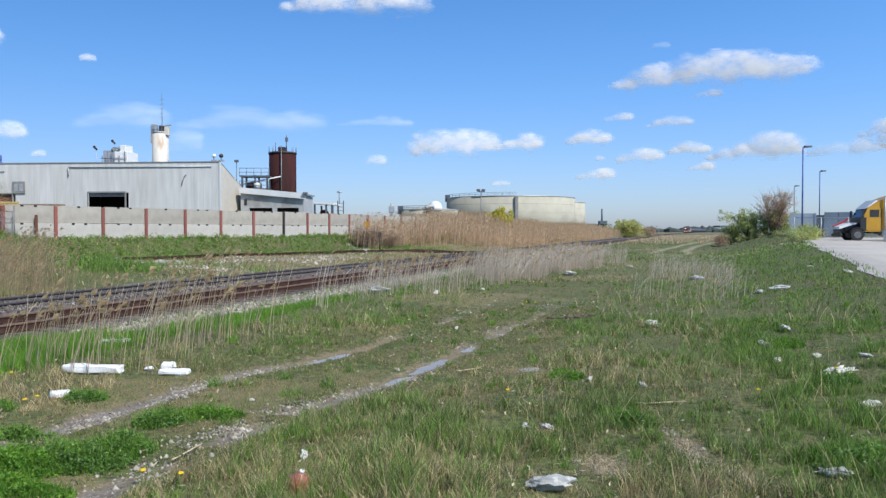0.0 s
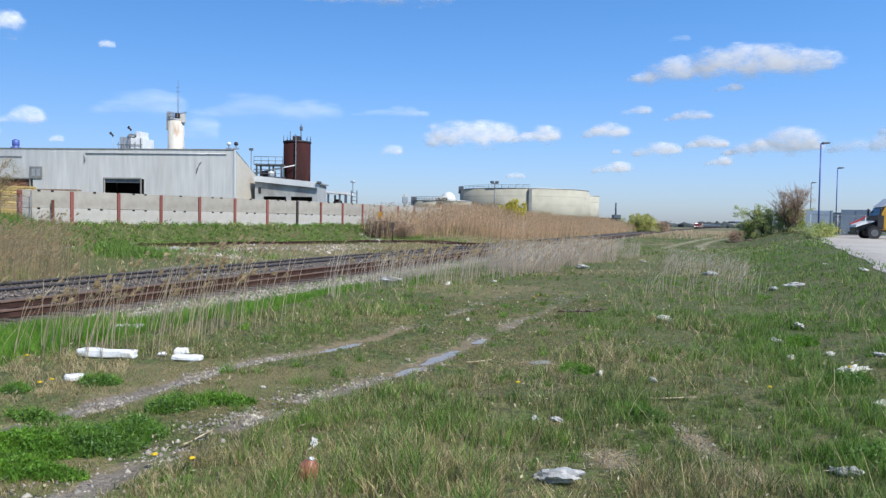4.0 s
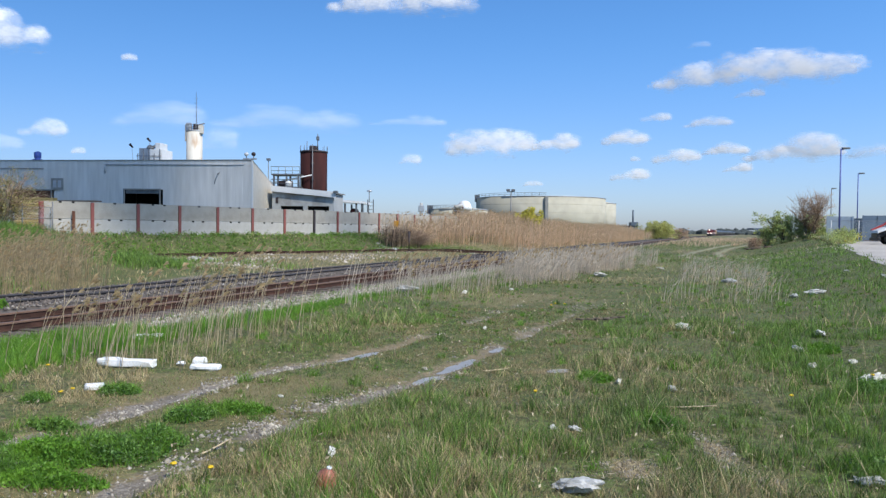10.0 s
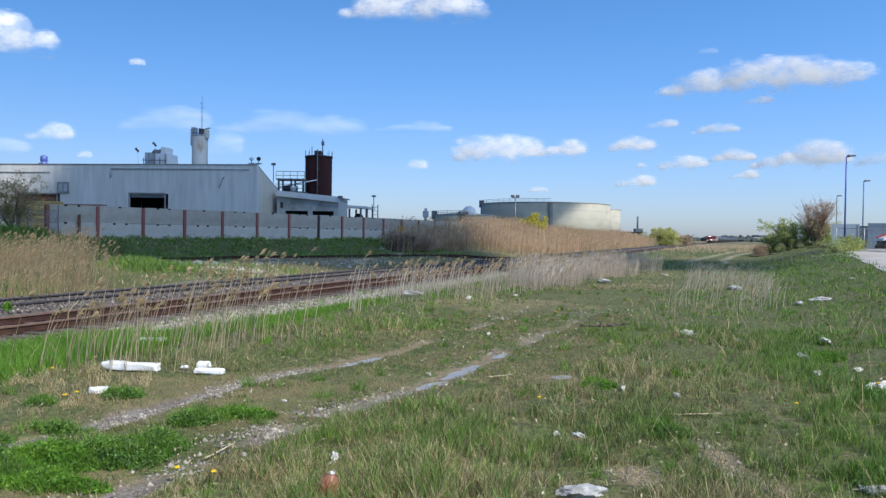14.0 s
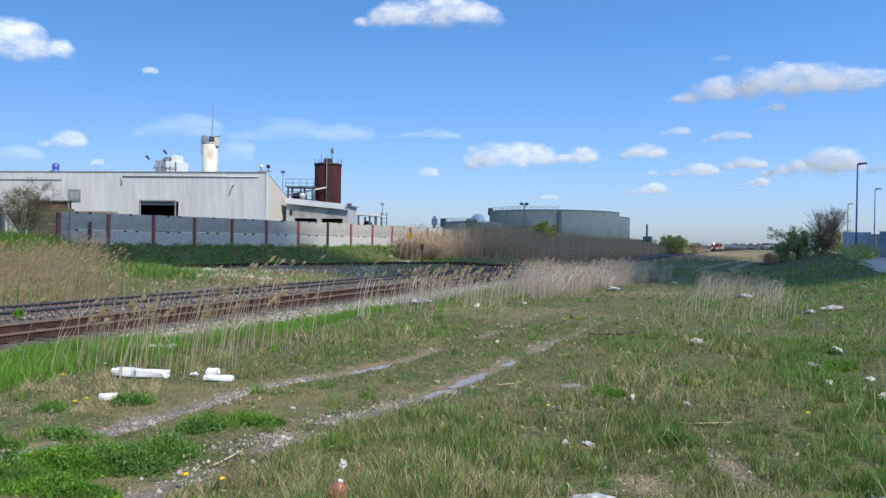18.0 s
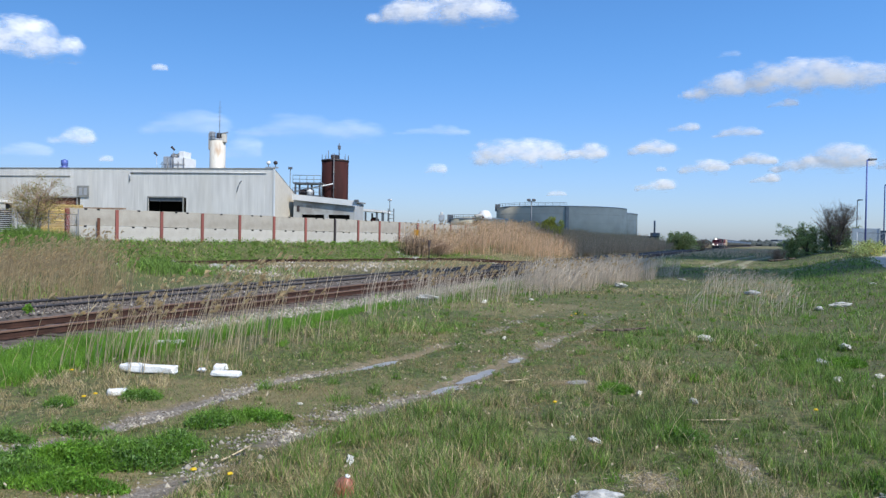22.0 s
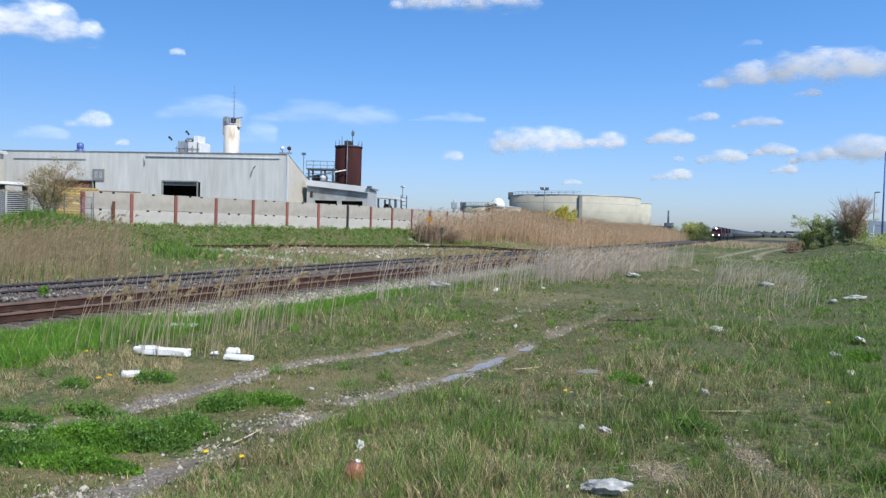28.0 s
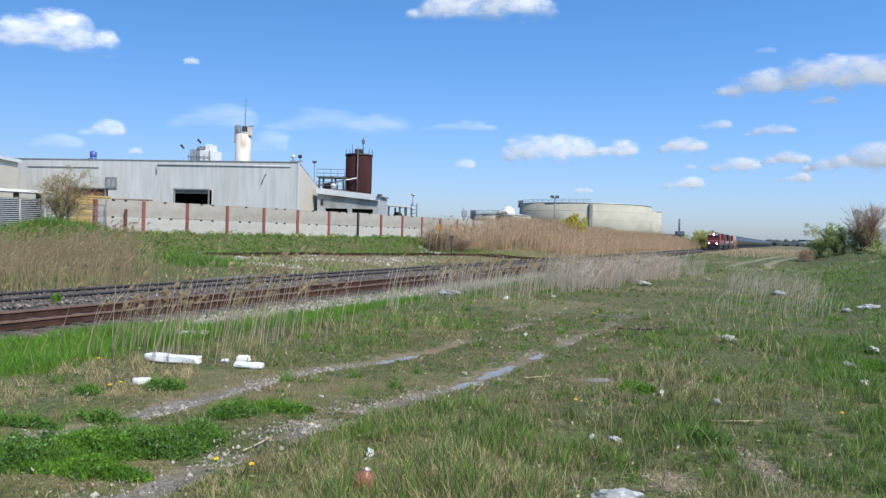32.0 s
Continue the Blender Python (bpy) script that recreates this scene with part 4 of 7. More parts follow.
def build_silo():
    s = thing("tall_silo", pose(-38.2, 100, 1.2), "tall white silo with rust streaks behind the hall", "silo")
    part("shell", lathe([(1.06, 0), (1.06, 13.9)], 40), "silo", s)
    part("cap", lathe([(1.09, 13.9), (1.09, 14.05), (0.3, 14.35)], 40), "galv", s)
    for a in range(0, 360, 30):
        c, q = math.cos(radians(a)), math.sin(radians(a))
        part("rail_post", cyl((1.06 * c, 1.06 * q, 13.9), (1.06 * c, 1.06 * q, 14.8), 0.035, seg=6), "steel", s)
    for zz in (14.35, 14.8):
        bm = bmesh.new()
        for a in range(0, 360, 15):
            p, q = radians(a), radians(a + 15)
            cyl((1.06 * math.cos(p), 1.06 * math.sin(p), zz), (1.06 * math.cos(q), 1.06 * math.sin(q), zz), 0.03, seg=5, bm=bm)
        part("guard_rail", bm, "steel", s)
    part("hatch_box", box(-1.0, -0.4, -0.6, 0.2, 13.95, 15.1, 0.04), "galv", s)
    part("motor", box(0.15, 0.6, -0.9, -0.2, 13.95, 14.9, 0.05), "darkpost", s)
    part("arm", cyl((0.3, -0.5, 14.7), (1.6, -0.5, 15.0), 0.09, seg=8), "steel", s)
    part("head_box", box(-1.15, -0.75, -0.5, 0.5, 12.6, 14.9, 0.05), "silo", s)
    part("side_duct", box(0.7, 1.3, -0.6, 0.1, 13.6, 14.8, 0.05), "silo", s)
    part("mast", cyl((0.25, 0, 14.2), (0.25, 0, 19.4), 0.05, 0.02, seg=6), "steel", s, "thin antenna mast")
    for k in range(5):
        part("antenna_arm", cyl((0.0, 0, 16 + k * 0.6), (0.5, 0, 16.1 + k * 0.6), 0.02, seg=5), "steel", s)
    b = thing("rusty_tank", pose(-20.6, 95, 1.2), "dark rust-red cylindrical tank with a pipe down its side", "tank")
    part("shell", lathe([(1.72, 0), (1.72, 10.6)], 40), "rusttank", b)
    part("rim", lathe([(1.8, 10.6), (1.8, 10.8), (1.2, 10.9)], 40), "darkpost", b)
    part("side_pipe", cyl((0.25, -1.95, 3), (0.25, -1.95, 11.5), 0.06), "steel", b, "thin grey pipe")
    for zz in (5, 7, 9):
        part("pipe_clamp", box(0.1, 0.4, -1.95, -1.65, zz, zz + 0.15), "darkpost", b)
    part("pale_conduit", cyl((-6.2, -2.2, 6.3), (0.2, -2.1, 7.6), 0.08, seg=8), "fascia", b, "pale sloping conduit")
    for a in range(0, 360, 30):
        c, q = math.cos(radians(a)), math.sin(radians(a))
        part("rail_post", cyl((1.75 * c, 1.75 * q, 10.8), (1.75 * c, 1.75 * q, 11.5), 0.03, seg=5), "steel", b)
    part("hatch", box(-0.5, 0.4, -0.5, 0.5, 10.85, 11.5, 0.05), "darkpost", b)
    part("antenna", cyl((0.55, -0.3, 10.8), (0.55, -0.3, 13.0), 0.06, seg=6), "steel", b)
    part("antenna_head", box(0.4, 0.75, -0.45, -0.15, 12.2, 12.7, 0.03), "steel", b)
    part("vent_pipe", cyl((-0.9, 0, 10.8), (-0.9, 0, 12.1), 0.05, seg=6), "steel", b)
    f = thing("pipe_platform", pose(0, 0, 0), "dark steel pipe platform with railings beside the tank", "platform")
    for px in (-25.0, -23.4, -21.9):
        for py in (92, 94):
            part("column", box(px - 0.1, px + 0.1, py - 0.1, py + 0.1, 1.3, 8.9), "steel", f)
    for zz in (7.1, 8.7):
        part("deck", box(-25.3, -21.7, 91.8, 94.2, zz, zz + 0.16), "steel", f)
        part("hand_rail", cyl((-25.3, 91.8, zz + 1.05), (-21.7, 91.8, zz + 1.05), 0.035, seg=6), "steel", f)
        part("mid_rail", cyl((-25.3, 91.8, zz + 0.55), (-21.7, 91.8, zz + 0.55), 0.03, seg=6), "steel", f)
        for k in range(5):
            part("rail_post", cyl((-25.3 + k * 0.9, 91.8, zz + 0.1), (-25.3 + k * 0.9, 91.8, zz + 1.05), 0.03, seg=6), "steel", f)
    part("vessel", cyl((-24.6, 92.6, 7.6), (-22.8, 92.6, 7.6), 0.4), "darkpost", f)
    part("white_drum", lathe([(0.4, 7.26), (0.4, 7.9), (0.1, 8.0)], 14), "fascia", f, "white drum").location = (-23.2, 92.2, 0)
    l = thing("mast_lamp", pose(-25.7, 92, 1.3), "lamp on a thin mast beside the platform", "lamp")
    part("mast", cyl((0, 0, 0), (0, 0, 9.3), 0.05, seg=6), "steel", l)
    part("lamp_head", box(-0.25, 0.25, -0.15, 0.15, 9.2, 9.5, 0.04), "steel", l)


build_silo()


# ---- yard at the end of the wall ----
def build_left_yard():
    b = thing("cream_shed", pose(-52.6, 66, 2.0, 0, 0, 10), "cream metal shed with a white roof edge", "building")
    part("wall", prism([(-14, 0), (0, 0), (0, 6.4), (-14, 8.6)], 0, 10), "endwall", b)
    part("roof_edge", prism([(-14.1, 8.6), (0.3, 6.35), (0.3, 6.7), (-14.1, 8.95)], -0.25, 10.2), "white", b, "white roof edge")
    part("corner_post", box(-0.02, 0.3, -0.28, 0.0, 0, 6.35), "white", b)
    s = thing("slatted_stack", pose(-36.6, 49, 1.3, 0, 0, 52), "stack of grey slatted panels under a board cover", "stack")
    rnd = random.Random(4)
    for k in range(16):
        part("slat", box(-2.6, 2.9, -0.8 + rnd.uniform(-0.05, 0.05), 0.8, 0.1 + k * 0.14, 0.17 + k * 0.14, 0.01), "galv", s)
    for px in (-2.4, -0.6, 1.2, 2.7):
        part("upright", box(px - 0.07, px + 0.07, -0.9, -0.82, 0, 2.4), "grey", s)
    part("cover_board", box(-2.8, 3.1, -0.95, 0.95, 2.72, 2.92, 0.02), "white", s, "white cover board")
    for px in (-2.4, -0.6, 1.2, 2.7):
        part("cover_strut", box(px - 0.05, px + 0.05, -0.5, 0.5, 2.36, 2.72), "darkpost", s)
    # Near-black block inside the stack stands in for the shade between the slats.
    part("dark_void", box(-2.5, 2.8, -0.7, 0.7, 0.05, 2.3), "dark", s)
    f = thing("chain_link_fence", pose(-30.2, 51.6, 1.2, 0, 0, 52), "short run of grey chain-link fence", "fence")
    for k, hh in ((0, 2.1), (1, 2.35), (2, 2.5)):
        part("post", cyl((-4 + k * 2.0, -0.5, -0.3), (-4 + k * 2.0, -0.5, hh), 0.04, seg=8), "steel", f)
    for zz in (0.3, 1.3, 2.1):
        part("rail", cyl((-4, -0.5, zz), (0, -0.5, zz), 0.018, seg=6), "steel", f)
    bm = bmesh.new()
    for k in range(26):
        x = -4 + k * 0.16
        cyl((x, -0.5, 0.1), (min(x + 1.3, 0), -0.5, min(2.1, 0.1 + 2 * (0 - x))), 0.006, seg=3, bm=bm)
        cyl((x, -0.5, 2.1), (min(x + 1.3, 0), -0.5, max(0.1, 2.1 - 2 * (0 - x))), 0.006, seg=3, bm=bm)
    part("wire_mesh", bm, "galv", f, "thin wire mesh")
    y = thing("timber_stack", pose(-33.4, 55.0, 1.6, 0, 0, 40), "stack of yellow timber boards behind the fence", "timber")
    for k in range(13):
        part("board", box(-1.5, 1.5 + 0.1 * noise.noise(Vector((k, 4, 1))), -0.6, 0.6, 0.1 + k * 0.19, 0.26 + k * 0.19, 0.01), "timber", y)
    for px in (-1.3, 1.2):
        part("stack_bearer", box(px - 0.08, px + 0.08, -0.65, 0.65, -0.3, 0.1), "plank", y)
    p = thing("short_post", pose(-29.0, 52.6, 1.2), "short rusty brown post beside the wall end", "post")
    part("post", box(-0.08, 0.08, -0.08, 0.08, -0.3, 1.9, 0.01), "rustdoor", p)


build_left_yard()


# ---- tank farm ----
def storage_tank(x, y, r, h, label, rails=True):
    t = thing("storage_tank", pose(x, y, -0.2), label, "storage tank", "tank farm")
    part("shell", lathe([(r, 0), (r, h)], 72), "tank", t)
    part("rim", lathe([(r + 0.12, h - 0.25), (r + 0.12, h)], 72), "galv", t, "grey rim")
    part("roof", lathe([(r + 0.1, h + 0.002), (r * 0.5, h + 0.5), (0.2, h + 0.7)], 72), "tank", t)
    for k in range(1, 5):
        part("weld_band", lathe([(r + 0.012, h * k / 5), (r + 0.012, h * k / 5 + 0.12)], 72), "tank", t)
    if rails:
        for zz in (0.55, 1.1):
            bm = bmesh.new()
            for a in range(174, 268, 6):
                p, q = radians(a), radians(a + 6)
                cyl((r * math.cos(p), r * math.sin(p), h + zz), (r * math.cos(q), r * math.sin(q), h + zz), 0.06, seg=5, bm=bm)
            part("guard_rail", bm, "steel", t, "steel guard rail")
        for a in range(174, 268, 6):
            p = radians(a)
            part("rail_post", cyl((r * math.cos(p), r * math.sin(p), h), (r * math.cos(p), r * math.sin(p), h + 1.1), 0.06, seg=5), "steel", t)
        part("stair_box", box(-r - 0.6, -r + 1.2, -3, -1, h - 1.5, h + 1.2), "steel", t)
    return t


big_tank = storage_tank(26.3, 288.8, 24.9, 14.9, "very large cream storage tank with a railed roof edge")
part("ladder_shaft", box(-0.55, 0.55, -25.7, -24.92, 0, 14.6), "trim", big_tank, "grey ladder shaft up the shell")
part("manway_box", box(13.5, 16.5, -22.6, -20.0, 0, 2.6, 0.05), "fascia", big_tank)
for inlet in (6.0, 8.6):
    part("inlet_pipe", cyl((inlet, -26.5, 0), (inlet, -26.5, 3.4), 0.3, seg=8), "galv", big_tank)
storage_tank(55.0, 325, 7.5, 14.6, "narrower cream storage tank behind the large one", False)
storage_tank(-4.5, 240, 9.5, 9.0, "low cream tank behind the reeds")


def build_tank_yard():
    p = thing("yard_light", pose(6.1, 118, 0.9), "yard floodlight on a slim pole among the reeds", "street lamp")
    part("pole", cyl((0, 0, 0), (0, 0, 7.4), 0.11, 0.08), "steel", p)
    part("cross_arm", box(-0.6, 0.6, -0.05, 0.05, 7.3, 7.42), "steel", p)
    for s in (-0.5, 0.3):
        part("lamp_head", box(s - 0.25, s + 0.35, -0.2, 0.2, 7.4, 7.75, 0.06), "steel", p)
    d = thing("white_dome", pose(-2.2, 205, 0), "white domed vessel on a heap of scrap", "tank")
    part("stand", lathe([(1.5, 0), (1.5, 7.6)], 20), "grey", d)
    part("dome", lathe([(2.0, 7.6), (2.0, 8.4), (1.7, 9.4), (1.0, 10.1), (0.2, 10.3)], 24), "white", d)
    h = thing("scrap_heap", pose(-3.5, 190, 0), "heap of pale scrap and broken concrete", "scrap heap")
    rnd = random.Random(9)
    for k in range(44):
        r = rnd.uniform(0.4, 1.2)
        o = part("chunk", lump(r, (1.4, 1, 0.7), 0.5, k, 1), "rubble" if k % 5 else "rusttank", h)
        f = rnd.random()
        o.location = (rnd.uniform(-6.5, 6.5) * (1.05 - f), rnd.uniform(-2, 2), 0.3 + f * 8.0)
    m = thing("pipe_tower", pose(-12.5, 180, 0), "slim grey pipe tower in the tank yard", "tower")
    part("mast", cyl((0, 0, 0), (0, 0, 8.6), 0.35), "grey", m)
    part("head", box(-0.7, 0.7, -0.5, 0.5, 6.4, 8.0, 0.1), "galv", m)
    k = thing("pump_house", pose(47.5, 238, -0.1), "pale pump house at the foot of the tank", "building")
    part("wall", box(-5, 3, -3, 3, 0, 2.6), "fascia", k)
    part("roof", box(-5.2, 3.2, -3.2, 3.2, 2.602, 2.85), "grey", k)
    for px in (-4, -2, 0, 2):
        part("door", box(px - 0.5, px + 0.5, -3.08, -3.02, 0.1, 2.2), "dark", k)
    w = thing("pipe_rack", pose(33, 232, 0), "small pale pipe rack before the tank", "pipe rack")
    for px in range(-6, 7, 3):
        part("post", box(px - 0.12, px + 0.12, -0.1, 0.1, 0, 4.2), "galv", w)
    for zz in (2.6, 3.6):
        part("pipe", cyl((-6.5, 0, zz), (6.5, 0, zz), 0.18, seg=8), "white", w)
    b = thing("boiler_house", pose(66.2, 320, -0.1), "dark low building with a tall thin stack", "building")
    part("wall", box(-13, 4, -4, 4, 0, 4.6), "containerdark", b)
    part("roof", box(-13.2, 4.2, -4.2, 4.2, 4.602, 4.9), "dark", b)
    part("annex", box(1.0, 4.0, -4.5, 0, 4.9, 6.4), "containerdark", b)
    part("stack", cyl((2.3, -2, 4.8), (2.3, -2, 11.6), 0.42, 0.36), "containerdark", b, "thin dark stack")


build_tank_yard()


# ---- lot with containers and truck ----
LOT_COLUMNS = (0, 0.5, 1, 1.5, 2, 2.5, 3, 3.5, 4, 5, 6, 8, 10, 13, 17, 24, 36, 60)


def build_lot():
    bm = bmesh.new()
    edge = []
    for k in range(135):
        y = 8 + k * 0.5
        u = 17.0 + 0.09 * y + 0.12 * math.sin(y * 0.7) + 0.25 * noise.noise(Vector((y * 0.4, 3, 0)))
        edge.append((float(track_x(y)) + u / 0.95, y))
    rows = []
    for x, y in edge:
        rows.append([bm.verts.new((x + d, y, land1(x + d, y) + 0.02 + 0.05 * min(d, 1))) for d in LOT_COLUMNS])
    for a, b in zip(rows, rows[1:]):
        for i in range(len(a) - 1):
            bm.faces.new((a[i], a[i + 1], b[i + 1], b[i]))
    r = bmesh.ops.extrude_face_region(bm, geom=bm.faces[:])
    for v in r["geom"]:
        if isinstance(v, bmesh.types.BMVert):
            v.co.z -= 0.5
    bmesh.ops.recalc_face_normals(bm, faces=bm.faces[:])
    tagged(part("pavement", bm, "lot"), "pale gravel truck lot", "pavement", kind="structure")


build_lot()


def build_lanes():
    """Pale bare wheel lanes across the far end of the field."""
    rows = ((13.5, 13.4, 15.0, 18.9), (10.6, 11.0, 12.8, 15.6))
    for i, row in enumerate(rows):
        line = []
        for k in range(60):
            y = 60 + 1.2 * k
            u = float(np.interp(y, (62, 73, 99, 135), row)) + 0.25 * noise.noise(Vector((y * 0.15, i * 7, 0)))
            line.append(Vector((float(track_x(y)) + u / 0.95, y, 0)))
        bm = sweep([(-0.34, -0.2), (0.34, -0.2), (0.28, 0.025), (0.05, 0.04), (-0.28, 0.02)], line, land1)
        tagged(part("field_lane", bm, "lane"), "pale bare wheel lane across the far grass", "dirt track", "far lanes", "structure")


build_lanes()


def container(m, long_, material, label):
    t = thing("shipping_container", m, label, "container", "containers in the lot")
    prof = []
    x = -long_ / 2
    while x < long_ / 2 - 0.01:
        prof += [(x, 0.0), (x + 0.09, 0.0), (x + 0.13, 0.05), (x + 0.22, 0.05)]
        x += 0.26
    bm = bmesh.new()
    for side in (-1, 1):
        a = [bm.verts.new((px, side * (1.22 - d), 0.15)) for px, d in prof]
        b = [bm.verts.new((px, side * (1.22 - d), 2.5)) for px, d in prof]
        for i in range(len(a) - 1):
            bm.faces.new((a[i], a[i + 1], b[i + 1], b[i]))
    part("side_wall", bm, material, t)
    for px in (-long_ / 2, long_ / 2):
        for py in (-1.2, 1.2):
            part("corner_post", box(px - 0.08, px + 0.08, py - 0.08, py + 0.08, 0, 2.6), material, t)
    part("roof", box(-long_ / 2, long_ / 2, -1.2, 1.2, 2.5, 2.58), material, t)
    for py in (-1.2, 1.2):
        part("bottom_rail", box(-long_ / 2, long_ / 2, py - 0.06, py + 0.06, 0, 0.16), material, t)
    part("floor", box(-long_ / 2, long_ / 2, -1.14, 1.14, 0.1, 0.2), "plank", t)
    for sx in (-1, 1):
        for py in (-0.58, 0.58):
            part("end_door", box(sx * long_ / 2 - 0.03, sx * long_ / 2 + 0.03, py - 0.55, py + 0.55, 0.15, 2.5), material, t)
    return t


container(pose(40.3, 82.7, 1.28, 0, 0, 65), 6.0, "container", "pale blue-grey shipping container standing end-on in the lot")
container(pose(46.2, 91.5, 1.28, 0, 0, 64), 6.0, "containerdark", "slate-blue shipping container behind the others")
container(pose(41.3, 76.5, 1.26, 0, 0, 57), 6.0, "containermid", "grey-blue shipping container behind the truck")


def pole_lamp(x, y, h, material, label):
    t = thing("street_lamp", pose(x, y, land1(x, y)), label, "street lamp", "lot lamps")
    part("base", box(-0.25, 0.25, -0.25, 0.25, 0, 0.5, 0.03), "rubble", t)
    part("pole", cyl((0, 0, 0.4), (0, 0, h), 0.08, 0.06), material, t)
    part("arm", cyl((0, 0, h - 0.08), (0.55, 0, h), 0.05, seg=8), material, t)
    part("lamp_head", box(0.1, 0.8, -0.16, 0.16, h - 0.04, h + 0.12, 0.04), "steel", t)


pole_lamp(33.6, 69, 8.6, "bluepole", "tall blue street lamp at the edge of the lot")
pole_lamp(50.5, 99, 8.6, "bluepole", "blue street lamp beyond the containers")
pole_lamp(59, 124, 8.3, "steel", "grey street lamp beyond the containers")


def build_lot_fence():
    f = thing("lot_fence", pose(34.3, 72.0, 1.2, 0, 0, -12), "chain-link fence with thin posts round the lot", "fence")
    n = 12
    for k in range(n + 1):
        part("post", cyl((k * 2.4, 0, -0.3), (k * 2.4, 0, 2.1), 0.04, seg=6), "galv", f)
    for zz in (0.15, 2.05):
        part("rail", cyl((0, 0, zz), (n * 2.4, 0, zz), 0.03, seg=6), "galv", f)
    bm = bmesh.new()
    for k in range(90):
        x = k * 0.32
        cyl((x, 0, 0.15), (min(x + 1.9, n * 2.4), 0, 2.05), 0.005, seg=3, bm=bm)
        cyl((x, 0, 2.05), (min(x + 1.9, n * 2.4), 0, 0.15), 0.005, seg=3, bm=bm)
    part("wire_mesh", bm, "galv", f, "thin wire mesh")


build_lot_fence()


def wheel(parent, x, y, z, r, w, rim="galv"):
    bm = cyl((0, -w / 2, 0), (0, w / 2, 0), r, seg=20)
    o = part("wheel", bm, "tyre", parent)
    o.location = (x, y, z)
    part("rim", cyl((0, -w / 2 - 0.01, 0), (0, w / 2 + 0.01, 0), r * 0.55, seg=16), rim, o)
    part("hub", cyl((0, -w / 2 - 0.05, 0), (0, w / 2 + 0.05, 0), r * 0.18, seg=10), "steel", o)


def lathe_arc(x, y, z, r):
    """A mudguard: a curved strip over a wheel."""
    bm = bmesh.new()
    rows = []
    for k in range(9):
        a = math.radians(15 + 150 * k / 8)
        rows.append([bm.verts.new((x + q * math.cos(a), y + d, z + q * math.sin(a))) for q, d in ((r, -0.17), (r, 0.17), (r + 0.05, 0.17), (r + 0.05, -0.17))])
    for a, b in zip(rows, rows[1:]):
        for i in range(4):
            bm.faces.new((a[i], a[(i + 1) % 4], b[(i + 1) % 4], b[i]))
    return bm


